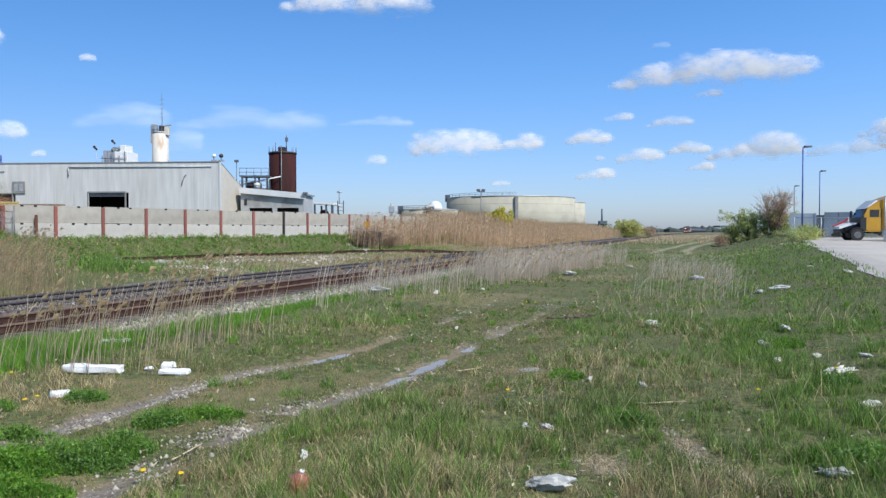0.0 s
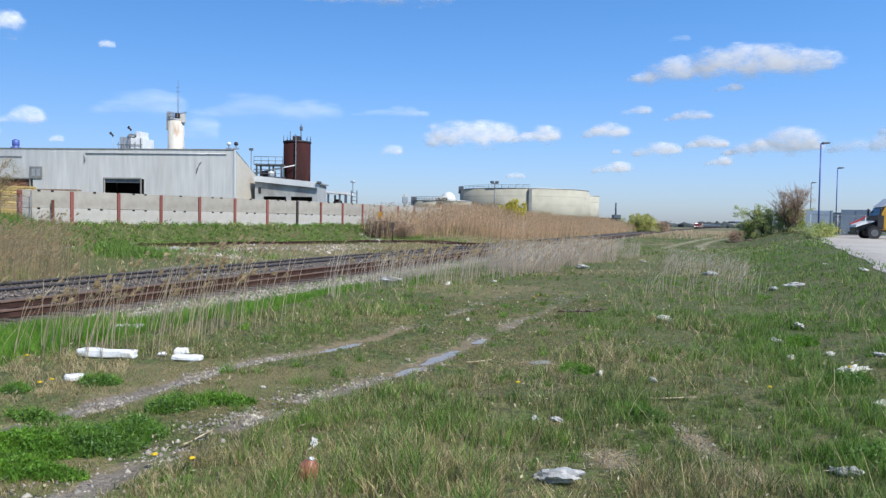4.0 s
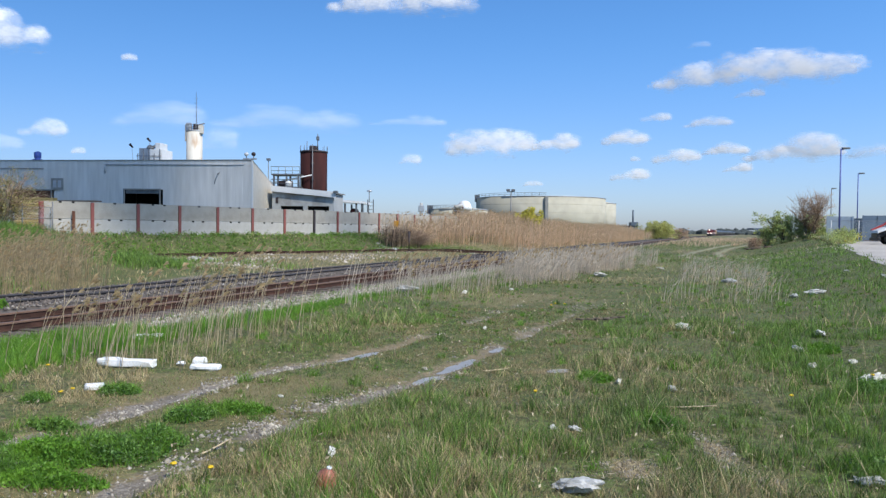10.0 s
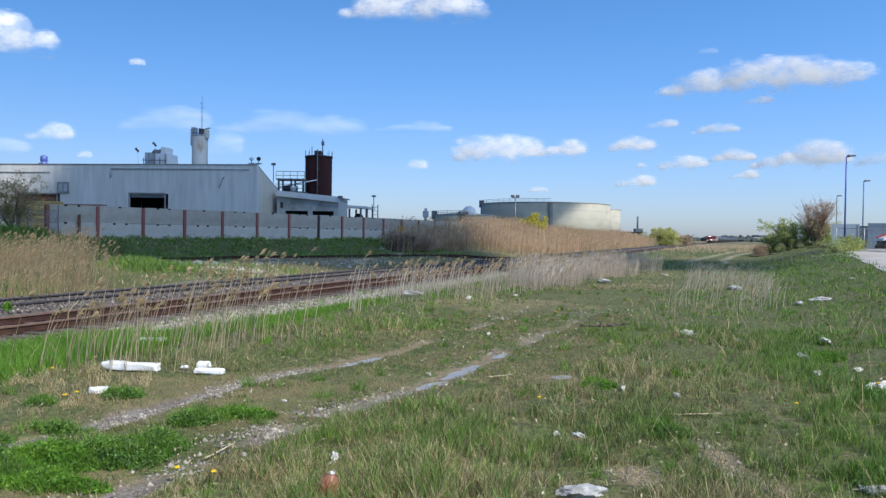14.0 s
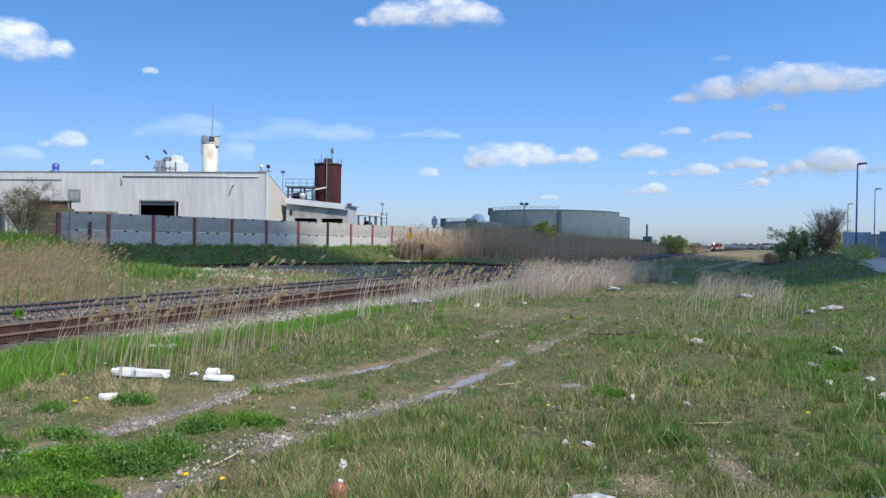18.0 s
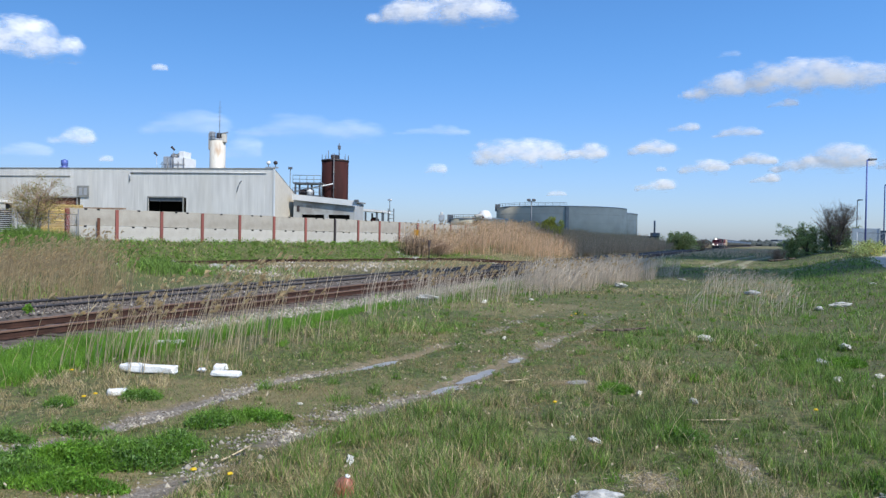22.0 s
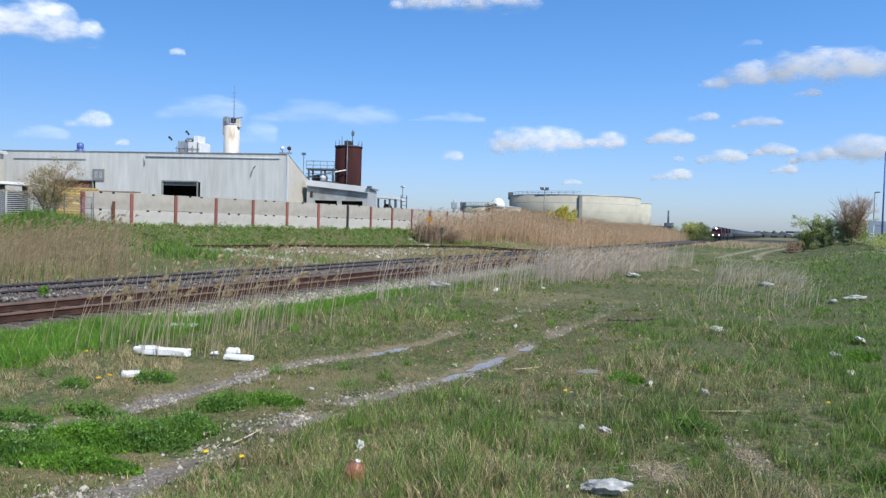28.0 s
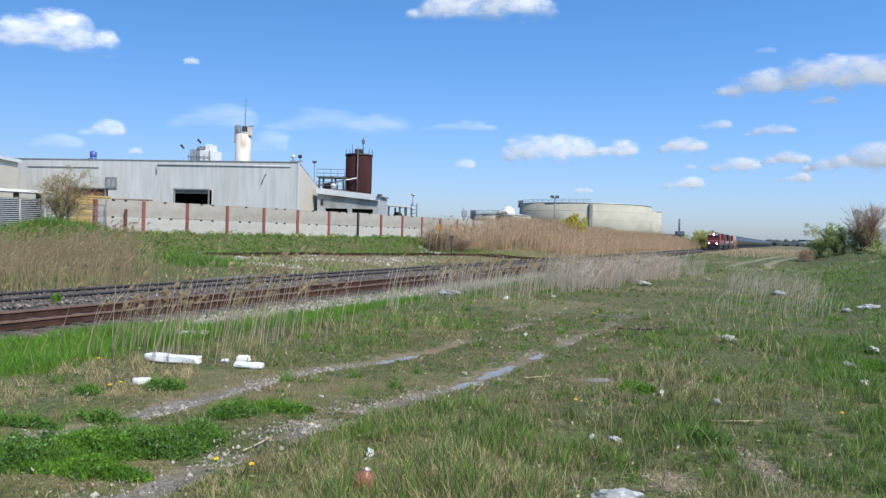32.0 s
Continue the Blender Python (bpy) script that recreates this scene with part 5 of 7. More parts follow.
def build_truck():
    """A yellow highway tractor with its hood tipped forward; local -x is its front."""
    t = thing("semi_truck", pose(34.8, 61.4, 1.14, 0, 0, -10), "yellow truck with its white hood tipped open", "truck")
    part("chassis", box(-1.7, 5.5, -0.45, 0.45, 0.65, 0.95, 0.02), "black", t)
    part("cab", prism([(-0.45, 0.75), (2.8, 0.75), (2.8, 2.7), (0.1, 2.7), (-0.25, 1.95), (-0.45, 1.85)], -1.12, 1.12), "yellow", t)
    part("roof_fairing", prism([(0.1, 2.702), (2.8, 2.702), (2.8, 3.85), (2.3, 3.78), (1.7, 3.6), (1.1, 3.34), (0.55, 3.03)], -1.08, 1.08), "yellow", t)
    part("cowl", box(-0.46, 0.12, -1.13, 1.13, 0.80, 1.93, 0.02), "black", t, "black bulkhead behind the engine")
    part("door_seam", box(1.1, 1.14, -1.145, 1.145, 0.85, 2.6), "black", t)
    part("exhaust_stack", cyl((1.35, -1.25, 0.9), (1.35, -1.25, 3.6), 0.07, seg=10), "galv", t, "chrome exhaust stack")
    part("sun_visor", prism([(-0.12, 2.62), (0.1, 2.74), (0.9, 3.28), (0.72, 3.34)], -1.09, 1.09), "white", t, "white visor")
    part("windscreen", prism([(-0.42, 1.9), (-0.2, 1.9), (0.12, 2.6), (-0.04, 2.6)], -1.0, 1.0), "glass", t)
    for s in (-1, 1):
        part("side_window", box(0.25, 0.95, s * 1.125 - 0.01, s * 1.125 + 0.01, 1.95, 2.55), "glass", t)
        part("door", box(0.0, 1.1, s * 1.135 - 0.006, s * 1.135 + 0.006, 0.85, 1.9), "yellow", t)
        part("mirror", box(-0.4, -0.27, s * 1.35 - 0.08, s * 1.35 + 0.08, 1.9, 2.5, 0.02), "black", t)
        part("fuel_tank", cyl((1.2, s * 0.85, 0.75), (2.5, s * 0.85, 0.75), 0.32), "galv", t)
        part("step", box(-0.1, 0.9, s * 1.0 - 0.15, s * 1.0 + 0.15, 0.45, 0.55), "steel", t)
        part("fender", lathe_arc(-0.65, s * 1.0, 0.5, 0.56), "black", t)
        wheel(t, -0.65, s * 1.0, 0.5, 0.5, 0.3, "steel")
        wheel(t, 3.6, s * 0.9, 0.52, 0.52, 0.5)
        wheel(t, 4.9, s * 0.9, 0.52, 0.52, 0.5)
    part("engine", box(-1.5, -0.45, -0.6, 0.6, 0.75, 1.35, 0.08), "black", t, "bare engine under the open hood")
    part("radiator", box(-1.7, -1.52, -0.55, 0.55, 0.7, 1.2, 0.02), "black", t)
    h = part("hood", prism([(-2.0, 0.95), (-1.3, 1.2), (-0.62, 1.40), (-0.6, 1.5), (-1.2, 1.45), (-1.95, 1.16)], -0.9, 0.9), "white", t, "white hood tipped forward")
    part("hood_stripe", prism([(-1.95, 1.16), (-1.05, 1.56), (-0.75, 1.85), (-0.82, 1.9), (-1.1, 1.68), (-1.95, 1.26)], 0.55, 0.88), "red", h, "red stripe")
    part("grille", box(-1.95, -1.72, -0.7, 0.7, 0.5, 0.95, 0.05), "black", t)
    part("bumper", box(-2.0, -1.75, -1.0, 1.0, 0.35, 0.6, 0.05), "black", t)
    part("trailer_body", prism([(3.0, 1.2), (11, 1.2), (11, 3.2), (3.2, 3.2), (2.85, 2.6)], -1.2, 1.2), "yellow", t)
    b = thing("waste_drum", pose(34.0, 56.3, 1.10), "pale plastic drum beside the truck", "drum")
    part("body", lathe([(0.28, 0), (0.31, 0.1), (0.31, 0.8), (0.28, 0.9)], 18), "fascia", b)
    part("lid", lathe([(0.32, 0.902), (0.32, 0.96), (0.1, 0.99)], 18), "galv", b)


build_truck()


# ---- plants ----
def blades(name, x, y, h, w, material, label, category, seed, lean=0.35, z=None, segs=2, kind="stuff"):
    """Upright blades or stalks, each a narrow bent strip that ends in a point, all in one mesh."""
    r = np.random.default_rng(seed)
    n = len(x)
    z = land(x, y) if z is None else z
    a = r.random(n) * 6.283
    t = r.random(n) * 6.283
    bend = lean * h * (0.3 + r.random(n))
    cx, cy = np.cos(a) * w / 2, np.sin(a) * w / 2
    bx, by = np.cos(t) * bend, np.sin(t) * bend
    v = []
    for k in range(segs):
        f = k / segs
        wk = 1 - 0.45 * f
        ox, oy, oz = bx * f * f, by * f * f, h * f * (1 - 0.12 * f)
        v.append(np.stack([x + ox - cx * wk, y + oy - cy * wk, z + oz - 0.02], 1))
        v.append(np.stack([x + ox + cx * wk, y + oy + cy * wk, z + oz - 0.02], 1))
    v.append(np.stack([x + bx, y + by, z + h * 0.9], 1))
    k = 2 * segs + 1
    verts = np.stack(v, 1).reshape(-1, 3)
    base = np.arange(n)[:, None] * k
    quads = np.concatenate([base + np.array([[2 * s, 2 * s + 1, 2 * s + 3, 2 * s + 2]]) for s in range(segs - 1)]) if segs > 1 else None
    tris = base + np.array([[2 * segs - 2, 2 * segs - 1, 2 * segs]])
    me = raw_mesh(name, verts, [quads, tris] if segs > 1 else [tris], material)
    return tagged(new(name, me), label, category, kind=kind)


def field_points(n, r0, r1, power, seed, half=0.72):
    """Points spread over the field before the camera, thinning out with distance."""
    r = np.random.default_rng(seed)
    q = r.random(n)
    k = 2 - power
    d = (r0 ** k + q * (r1 ** k - r0 ** k)) ** (1 / k)
    a = (r.random(n) * 2 - 1) * half
    return d * np.sin(a), d * np.cos(a), r


def tufts(n, per, r0, r1, power, seed, spread):
    """Blades gathered into tufts over the field before the camera."""
    cx, cy, r = field_points(n // per, r0, r1, power, seed)
    q = spread * np.maximum(1, np.hypot(cx, cy) / 9)
    x = np.repeat(cx, per) + r.normal(0, 1, len(cx) * per) * np.repeat(q, per)
    y = np.repeat(cy, per) + r.normal(0, 1, len(cx) * per) * np.repeat(q, per)
    return x, y, np.repeat(r.random(len(cx)), per), r


WEED_BEDS = ((-3.95, 5.62, 0.42, 0.30), (-3.5, 5.95, 0.40, 0.24), (-3.05, 6.15, 0.36, 0.26), (-2.85, 6.45, 0.25, 0.25), (-3.3, 5.45, 0.45, 0.12), (-2.88, 7.42, 0.20, 0.20),
             (-4.13, 8.5, 0.20, 0.15), (-2.45, 7.7, 0.3, 0.12), (-4.0, 7.0, 0.25, 0.1), (-4.7, 6.6, 0.4, 0.1))
CLUMPS = ((-0.55, 8.25, 0.52, 0.42), (-1.41, 8.9, 0.10, 0.10), (1.62, 10.3, 0.22, 0.12), (1.95, 10.6, 0.16, 0.12), (3.62, 10.6, 0.26, 0.16), (-1.93, 10.1, 0.16, 0.12), (0.18, 13.7, 0.14, 0.14),
          (0.72, 13.2, 0.2, 0.14), (2.6, 7.5, 0.22, 0.2), (2.05, 7.9, 0.2, 0.15), (0.0, 11.9, 0.1, 0.1), (0.62, 9.55, 0.12, 0.12), (0.42, 9.9, 0.1, 0.1), (1.15, 11.4, 0.11, 0.12), (-0.5, 9.6, 0.1, 0.09), (0.9, 12.9, 0.12, 0.12), (-1.6, 10.3, 0.1, 0.1))


def spots(x, y, rows):
    """1 inside any of the listed ovals (x, y, half-width, half-depth), with ragged soft edges."""
    rag = 0.7 + 0.6 * vnoise(x, y, 0.17, 71)
    out = 0.0 * x
    for a, b, p, q in rows:
        out = np.maximum(out, step(np.hypot((x - a) / p, (y - b) / q) * rag, 1.15, 0.75))
    return out


def sward(x, y):
    """Share of ground that grows, blade height in metres, and the shares of straw and of fresh green."""
    u, d = across(x, y), np.hypot(x, y)
    road, rut = roadbed(u, y), rut_mask(x, y, u, 1.05) * step(y, 60, 36)
    coarse, fine = vnoise(x, y, 2.4, 33), vnoise(x, y, 0.55, 34)
    clumpy = step(0.55 * fine + 0.45 * vnoise(x, y, 0.24, 37), 0.36, 0.62)
    front = step(u, rut_right(y) + 0.15, rut_right(y) + 0.5) * step(x, 1.1, 0.3) * step(y + 0.35 * (fine - 0.5), 7.45, 7.0)
    thick = np.maximum(front, spots(x, y, CLUMPS))
    lawn = step(u, 5.3, 4.5) * step(u, 0.9, 1.3) * step(y, 34, 22)
    mat_dry = step(u, 4.6, 5.4) * step(u, 7.2, 6.6) * step(y, 10.5, 9.0)
    east = step(x - 0.35 * y, 0.2, 1.1)
    grow = (0.35 + 0.65 * clumpy) * (1 - 0.3 * road) * (1 - (0.985 - 0.4 * step(y, 13, 22) - 0.5 * step(vnoise(x, y, 0.5, 18), 0.6, 0.8)) * rut)
    grow = np.maximum(grow, np.maximum((0.6 + 0.4 * clumpy) * thick, lawn)) * (1 - 0.93 * step(bare_spots(x, y), 0.15, 0.45)) * (1 - 0.8 * lane_far(x, y))
    h = (0.035 + 0.125 * clumpy ** 1.5 * (0.5 + coarse)) * (1 - 0.62 * road) * (1 - 0.3 * mat_dry)
    h = h * (1 - 0.3 * front) + thick * (0.035 + 0.05 * fine) + 0.03 * east * clumpy + 0.05 * lawn * step(u, 4.6, 3.4)
    straw = 0.42 + 0.05 * front + 0.30 * step(coarse, 0.35, 0.7) - 0.08 * thick - 0.42 * lawn + 0.35 * mat_dry - 0.22 * east - 0.14 * clumpy + 0.14 * road - 0.16 * step(d, 10, 15)
    fresh = 0.36 + 0.22 * step(d, 10, 14) + 0.35 * thick + 0.6 * lawn + 0.22 * east - 0.1 * road
    return grow, h, straw, fresh


def grass_field():
    sets = (("short_grass", 340000, 11, 2.4, 17, 1.45, 21, 0.030), ("meadow_grass", 170000, 8, 15, 70, 1.25, 22, 0.06))
    for name, n, per, r0, r1, power, seed, spread in sets:
        x, y, tuft, r = tufts(n, per, r0, r1, power, seed, spread)
        n = len(x)
        u, d = across(x, y), np.hypot(x, y)
        grow, tall, straw, fresh = sward(x, y)
        keep = tuft < grow
        keep &= (u > 0.8) & ((u > 2.6) | (y < 15.5) | (tuft < 0.3)) & ~((u > 17.3 + 0.09 * y) & (y > 6) & (y < 76))
        size = 0.65 + 0.7 * hashed(np.floor(tuft * 7777), 1, 5) ** 2
        h = size * tall * (0.55 + 0.8 * r.random(n))
        w = np.maximum(0.0065, 0.0007 * d) * (0.6 + 0.6 * r.random(n))
        pick = 0.6 * hashed(np.floor(tuft * 9999), 0, 3) + 0.4 * r.random(n)
        is_dry = pick < straw
        is_lush = ~is_dry & (0.55 * vnoise(x, y, 1.7, 35) + 0.45 * hashed(np.floor(tuft * 5555), 2, 9) < fresh + 0.1)
        is_grass = ~is_dry & ~is_lush
        for sel, material, tag in ((is_grass, "grass", "green"), (is_lush & (u > 5.2), "fresh", "fresh green"), (is_lush & (u <= 5.2), "lush", "bright green"), (is_dry, "dry", "dry straw-coloured")):
            s = sel & keep
            blades(name, x[s], y[s], h[s] * (0.85 if material == "dry" else 1.08), w[s], material, tag + " grass blades covering the field", "grass", seed + 5, 0.85 if material == "dry" else 0.5)


grass_field()


def feet_grass():
    """The same sward goes on all round the camera's stand."""
    x, y, r = field_points(110000, 0.5, 20, 1.0, 23, math.pi)
    s = (np.hypot(x, y) < 2.6) | (np.abs(np.arctan2(x, y)) > 0.68)
    u = across(x, y)
    s &= (rut_mask(x, y, u) < 0.4) & (u > 0.8)
    x, y = x[s], y[s]
    m = 0.6 * vnoise(x, y, 2.9, 35) + 0.4 * r.random(len(x))
    for sel, material in ((m > 0.58, "fresh"), ((m > 0.4) & (m <= 0.58), "grass"), (m <= 0.4, "dry")):
        blades("short_grass", x[sel], y[sel], 0.05 + 0.13 * r.random(sel.sum()), 0.009 + 0 * x[sel], material, "grass blades covering the field", "grass", 24, 0.6)
    x, y = np.concatenate([np.stack([a + r.normal(0, 0.6, 420) * p, b + r.normal(0, 0.6, 420) * q]) for a, b, p, q in BARE], 1)
    blades("flat_straw", x, y, 0.025 + 0.03 * r.random(len(x)), 0.006 + 0 * x, "dry", "dead straw lying flat on the bare patches", "straw", 55, 4.5, segs=3)
    x, y = r.uniform(15, 27, 900), r.uniform(50, 59, 900)
    s = vnoise(x, y, 1.6, 53) > 0.45
    blades("fallen_stalks", x[s], y[s], 0.10 + 0.12 * r.random(s.sum()), 0.03 + 0 * x[s], "reedpale", "pale reed stalks lying flat in the grass", "reeds", 54, 6.0, segs=3)


feet_grass()


def low_sward():
    """Short turf and straw between the tufts, and the bright lawn that borders the rails."""
    x, y, r = field_points(110000, 4, 30, 1.1, 25)
    u = across(x, y)
    s = (rut_mask(x, y, u) < 0.3) & (u > 3.0) & (u < 17 + 0.09 * y) & (bare_spots(x, y) < 0.3)
    x, y = x[s], y[s]
    road = roadbed(across(x, y), y)
    m = r.random(len(x)) < 0.25 + 0.4 * vnoise(x, y, 0.8, 26) - 0.12 * road
    for sel, material in ((m, "grass"), (~m, "thatch")):
        blades("turf", x[sel], y[sel], 0.02 + 0.035 * r.random(sel.sum()), np.maximum(0.006, 0.0008 * np.hypot(x[sel], y[sel])), material, "short turf between the grass tufts", "grass", 26, 1.1)
    y = 4.6 + 14 * r.random(70000) ** 1.4
    x = track_x(y) + r.uniform(6.7, 11.4, 70000) / 0.95
    s = rut_mask(x, y, across(x, y)) < 0.3 + 0.3 * step(y, 11, 16)
    x, y = x[s], y[s]
    m = vnoise(x, y, 0.45, 29) + 0.35 * (r.random(len(x)) - 0.5)
    for sel, material in ((m > 0.52, "grass"), (m <= 0.52, "thatch")):
        blades("moss_turf", x[sel], y[sel], 0.015 + 0.03 * r.random(sel.sum()), np.maximum(0.006, 0.0009 * y[sel]), material, "low trodden turf on the dirt track", "grass", 30, 1.3)
    y = 7.5 + 15 * r.random(62000) ** 1.3
    x = track_x(y) + r.uniform(0.9, 5.2, 62000) / 0.95
    u = across(x, y)
    s = ((y < 15) | (u > 2.7)) & (u > 1.25) & (vnoise(x, y, 0.9, 27) + 0.3 * step(y, 16, 10) > 0.28) & (u < 5.3 - 0.8 * vnoise(x, y, 0.6, 28) - 0.07 * np.maximum(0, y - 9))
    blades("lawn", x[s], y[s], 0.07 + 0.13 * r.random(s.sum()), 0.010 + 0 * x[s], "lush", "bright green grass along the rails", "grass", 27, 0.6)


low_sward()


def green_tufts():
    """Separate small tufts of green grass standing out of the worn turf."""
    cx, cy, r = field_points(700, 3.5, 30, 1.15, 37)
    u = across(cx, cy)
    s = (u > 4.0) & (rut_mask(cx, cy, u) < 0.35) & (bare_spots(cx, cy) < 0.2) & (u < 16.5 + 0.09 * cy)
    cx, cy = cx[s], cy[s]
    size = 0.35 + 0.9 * r.random(len(cx)) ** 2
    k = 46
    x = np.repeat(cx, k) + r.normal(0, 0.045, len(cx) * k) * np.repeat(size, k)
    y = np.repeat(cy, k) + r.normal(0, 0.045, len(cx) * k) * np.repeat(size, k)
    h = np.repeat(size, k) * (0.06 + 0.12 * r.random(len(x)))
    m = np.repeat(r.random(len(cx)) < 0.35, k)
    for sel, material in ((m, "lush"), (~m, "fresh")):
        blades("grass_tufts", x[sel], y[sel], h[sel], np.maximum(0.006, 0.0008 * np.hypot(x[sel], y[sel])), material, "thick green tufts in the grass", "grass", 38, 0.8)


green_tufts()


def dry_stems():
    """Long pale stems of last year's grass, standing singly and bent over."""
    x, y, r = field_points(2600, 2.5, 24, 1.2, 27)
    u = across(x, y)
    s = (roadbed(u, y) < 0.2) & (u > 3.5) & (vnoise(x, y, 1.9, 36) > 0.42)
    x, y = x[s], y[s]
    blades("dry_stems", x, y, 0.22 + 0.28 * r.random(len(x)), np.maximum(0.005, 0.0007 * np.hypot(x, y)), "dry", "long bent straw stems standing over the grass", "grass", 28, 0.9, segs=4)


dry_stems()


def dead_leaves():
    """Small pale scraps of dead leaf and straw lying between the blades."""
    x, y, r = field_points(2600, 2.5, 22, 1.3, 29)
    u = across(x, y)
    s = (u > 3.5) & (u < 17)
    x, y = x[s], y[s]
    n = len(x)
    a, t = r.random(n) * 6.28, r.normal(0, 0.5, n)
    l, w = 0.01 + 0.02 * r.random(n) + 0.001 * np.hypot(x, y), 0.004 + 0.006 * r.random(n) + 0.0005 * np.hypot(x, y)
    d = np.stack([np.cos(a) * np.cos(t), np.sin(a) * np.cos(t), np.sin(t)], 1) * l[:, None]
    e = np.stack([-np.sin(a), np.cos(a), 0.4 * np.sin(t * 3)], 1) * w[:, None]
    p = np.stack([x, y, land(x, y) + 0.02 + 0.06 * r.random(n)], 1)
    v = np.stack([p - d, p + e, p + d, p - e], 1).reshape(-1, 3)
    me = raw_mesh("dead_leaves", v, [np.arange(n)[:, None] * 4 + np.array([[0, 1, 2, 3]])], "deadleaf")
    tagged(new("dead_leaves", me), "small pale scraps of dead leaves in the grass", "leaves", kind="stuff")


dead_leaves()


def leaves(name, centres, count, size, material, parent, seed, label=""):
    """Small leaves strewn through uneven clumps (x, y, z, radius)."""
    r = np.random.default_rng(seed)
    c = np.array(centres)
    k = r.integers(0, len(c), count)
    d = r.normal(0, 1, (count, 3))
    d /= np.linalg.norm(d, axis=1)[:, None]
    p = c[k, :3] + d * (c[k, 3] * (r.random(count) ** 0.45))[:, None] * np.array([1, 1, 0.85])
    a, b = r.normal(0, 1, (count, 3)), r.normal(0, 1, (count, 3))
    a /= np.linalg.norm(a, axis=1)[:, None]
    b = np.cross(a, b)
    b /= np.linalg.norm(b, axis=1)[:, None]
    s = (size * (0.6 + 0.8 * r.random(count)))[:, None]
    v = np.stack([p - a * s, p + b * s * 0.45, p + a * s, p - b * s * 0.45], 1).reshape(-1, 3)
    o = new(name, raw_mesh(name, v, [np.arange(count)[:, None] * 4 + np.array([[0, 1, 2, 3]])], material))
    o.parent = parent
    return tagged(o, label)


def bank_cover():
    """Low weeds on the bank below the concrete wall, and rough grass beyond the tracks."""
    r = np.random.default_rng(41)
    n = 60000
    x, y = r.uniform(-44, 4, n), r.uniform(34, 96, n)
    g = wall_gap(x, y)
    s = (g > 0.25) & (g < 5.6 + vnoise(x, y, 4, 3)) & (across(x, y) < -9) & (y < 92)
    blades("bank_weeds", x[s], y[s], 0.10 + 0.26 * r.random(s.sum()) * vnoise(x[s], y[s], 1.2, 9), 0.05 + 0.06 * r.random(s.sum()), "lush", "low green weeds on the bank below the wall", "weeds", 42, 1.2)
    k = np.where(s)[0][:900]
    c = np.stack([x[k], y[k], land(x[k], y[k]) + 0.12, 0.2 + 0.22 * r.random(len(k))], 1)
    holder = tagged(new("bank_plants"), "broad-leaved weeds crowding the bank below the wall", "weeds", kind="stuff")
    tagged(leaves("foliage", c, 42000, 0.055, "fresh", holder, 47), kind="stuff")
    s2 = s & (r.random(n) < 0.6) & (vnoise(x, y, 2.2, 19) > 0.4)
    blades("bank_dry_weeds", x[s2] + 0.05, y[s2], 0.15 + 0.2 * r.random(s2.sum()), 0.05 + 0 * x[s2], "dry", "dry stems on the bank below the wall", "weeds", 43, 1.0)
    n = 46000
    x, y = r.uniform(-34, 6, n), r.uniform(18, 84, n)
    u, g = across(x, y), wall_gap(x, y)
    s = (u < -7.6) & (g > 5) & (vnoise(x, y, 3.5, 6) > 0.16)
    blades("ditch_grass", x[s], y[s], 0.1 + 0.25 * r.random(s.sum()) * vnoise(x[s], y[s], 5, 2), 0.035 + 0 * x[s], "dry", "dry grass between the siding and the tracks", "grass", 44, 0.7)
    s = (u < -7.6) & (g > 4.6) & ((vnoise(x, y, 4.1, 16) > 0.68) | ((g < 11) & (y < 46) & (r.random(n) < 0.6)))
    blades("ditch_green", x[s], y[s], (0.1 + 0.28 * r.random(s.sum())) * np.where(y[s] < 46, 1.4, 1), 0.04 + 0 * x[s], "fresh", "green grass between the siding and the tracks", "grass", 45, 0.7)
    n = 130000
    x, y = r.uniform(-12, 110, n), 28 + 150 * r.random(n) ** 1.7
    u = across(x, y)
    s = (u > 2.4) & (u < 34) & ~((u > 16.6 + 0.09 * y) & (y < 76))
    m = 0.65 * vnoise(x, y, 9, 51) + 0.35 * vnoise(x, y, 2.5, 52) + 0.15 * r.random(n)
    s &= lane_far(x, y) < 0.25
    for sel, material in ((s & (m > 0.62), "fresh"), (s & (m > 0.42) & (m <= 0.62), "grass"), (s & (m <= 0.42), "dry")):
        blades("distant_grass", x[sel], y[sel], 0.05 + 0.11 * r.random(sel.sum()), 0.02 + 0.00025 * y[sel], material, "rough grass in the middle distance", "grass", 46, 1.0)


bank_cover()


def green_mounds():
    """Thick bright grass on the two small mounds beyond the tracks."""
    for i, (cx, cy, sx, sy, n, h) in enumerate(((-14.9, 33.0, 1.25, 1.9, 4200, 0.36), (-29.5, 46.5, 2.6, 2.4, 8000, 0.7))):
        r = np.random.default_rng(48 + i)
        x, y = cx + r.normal(0, sx * 0.75, n), cy + r.normal(0, sy * 0.75, n)
        s = (across(x, y) < -7.4) & (np.hypot((x - cx) / sx, (y - cy) / sy) < 1.7)
        x, y = x[s], y[s]
        blades("mound_grass", x, y, h * (0.4 + 0.8 * r.random(len(x))) * (0.6 + 0.8 * vnoise(x, y, 0.9, 4)), 0.028 + 0 * x, "fresh", "thick green grass on a small mound", "grass", 49 + i, 0.6)


green_mounds()


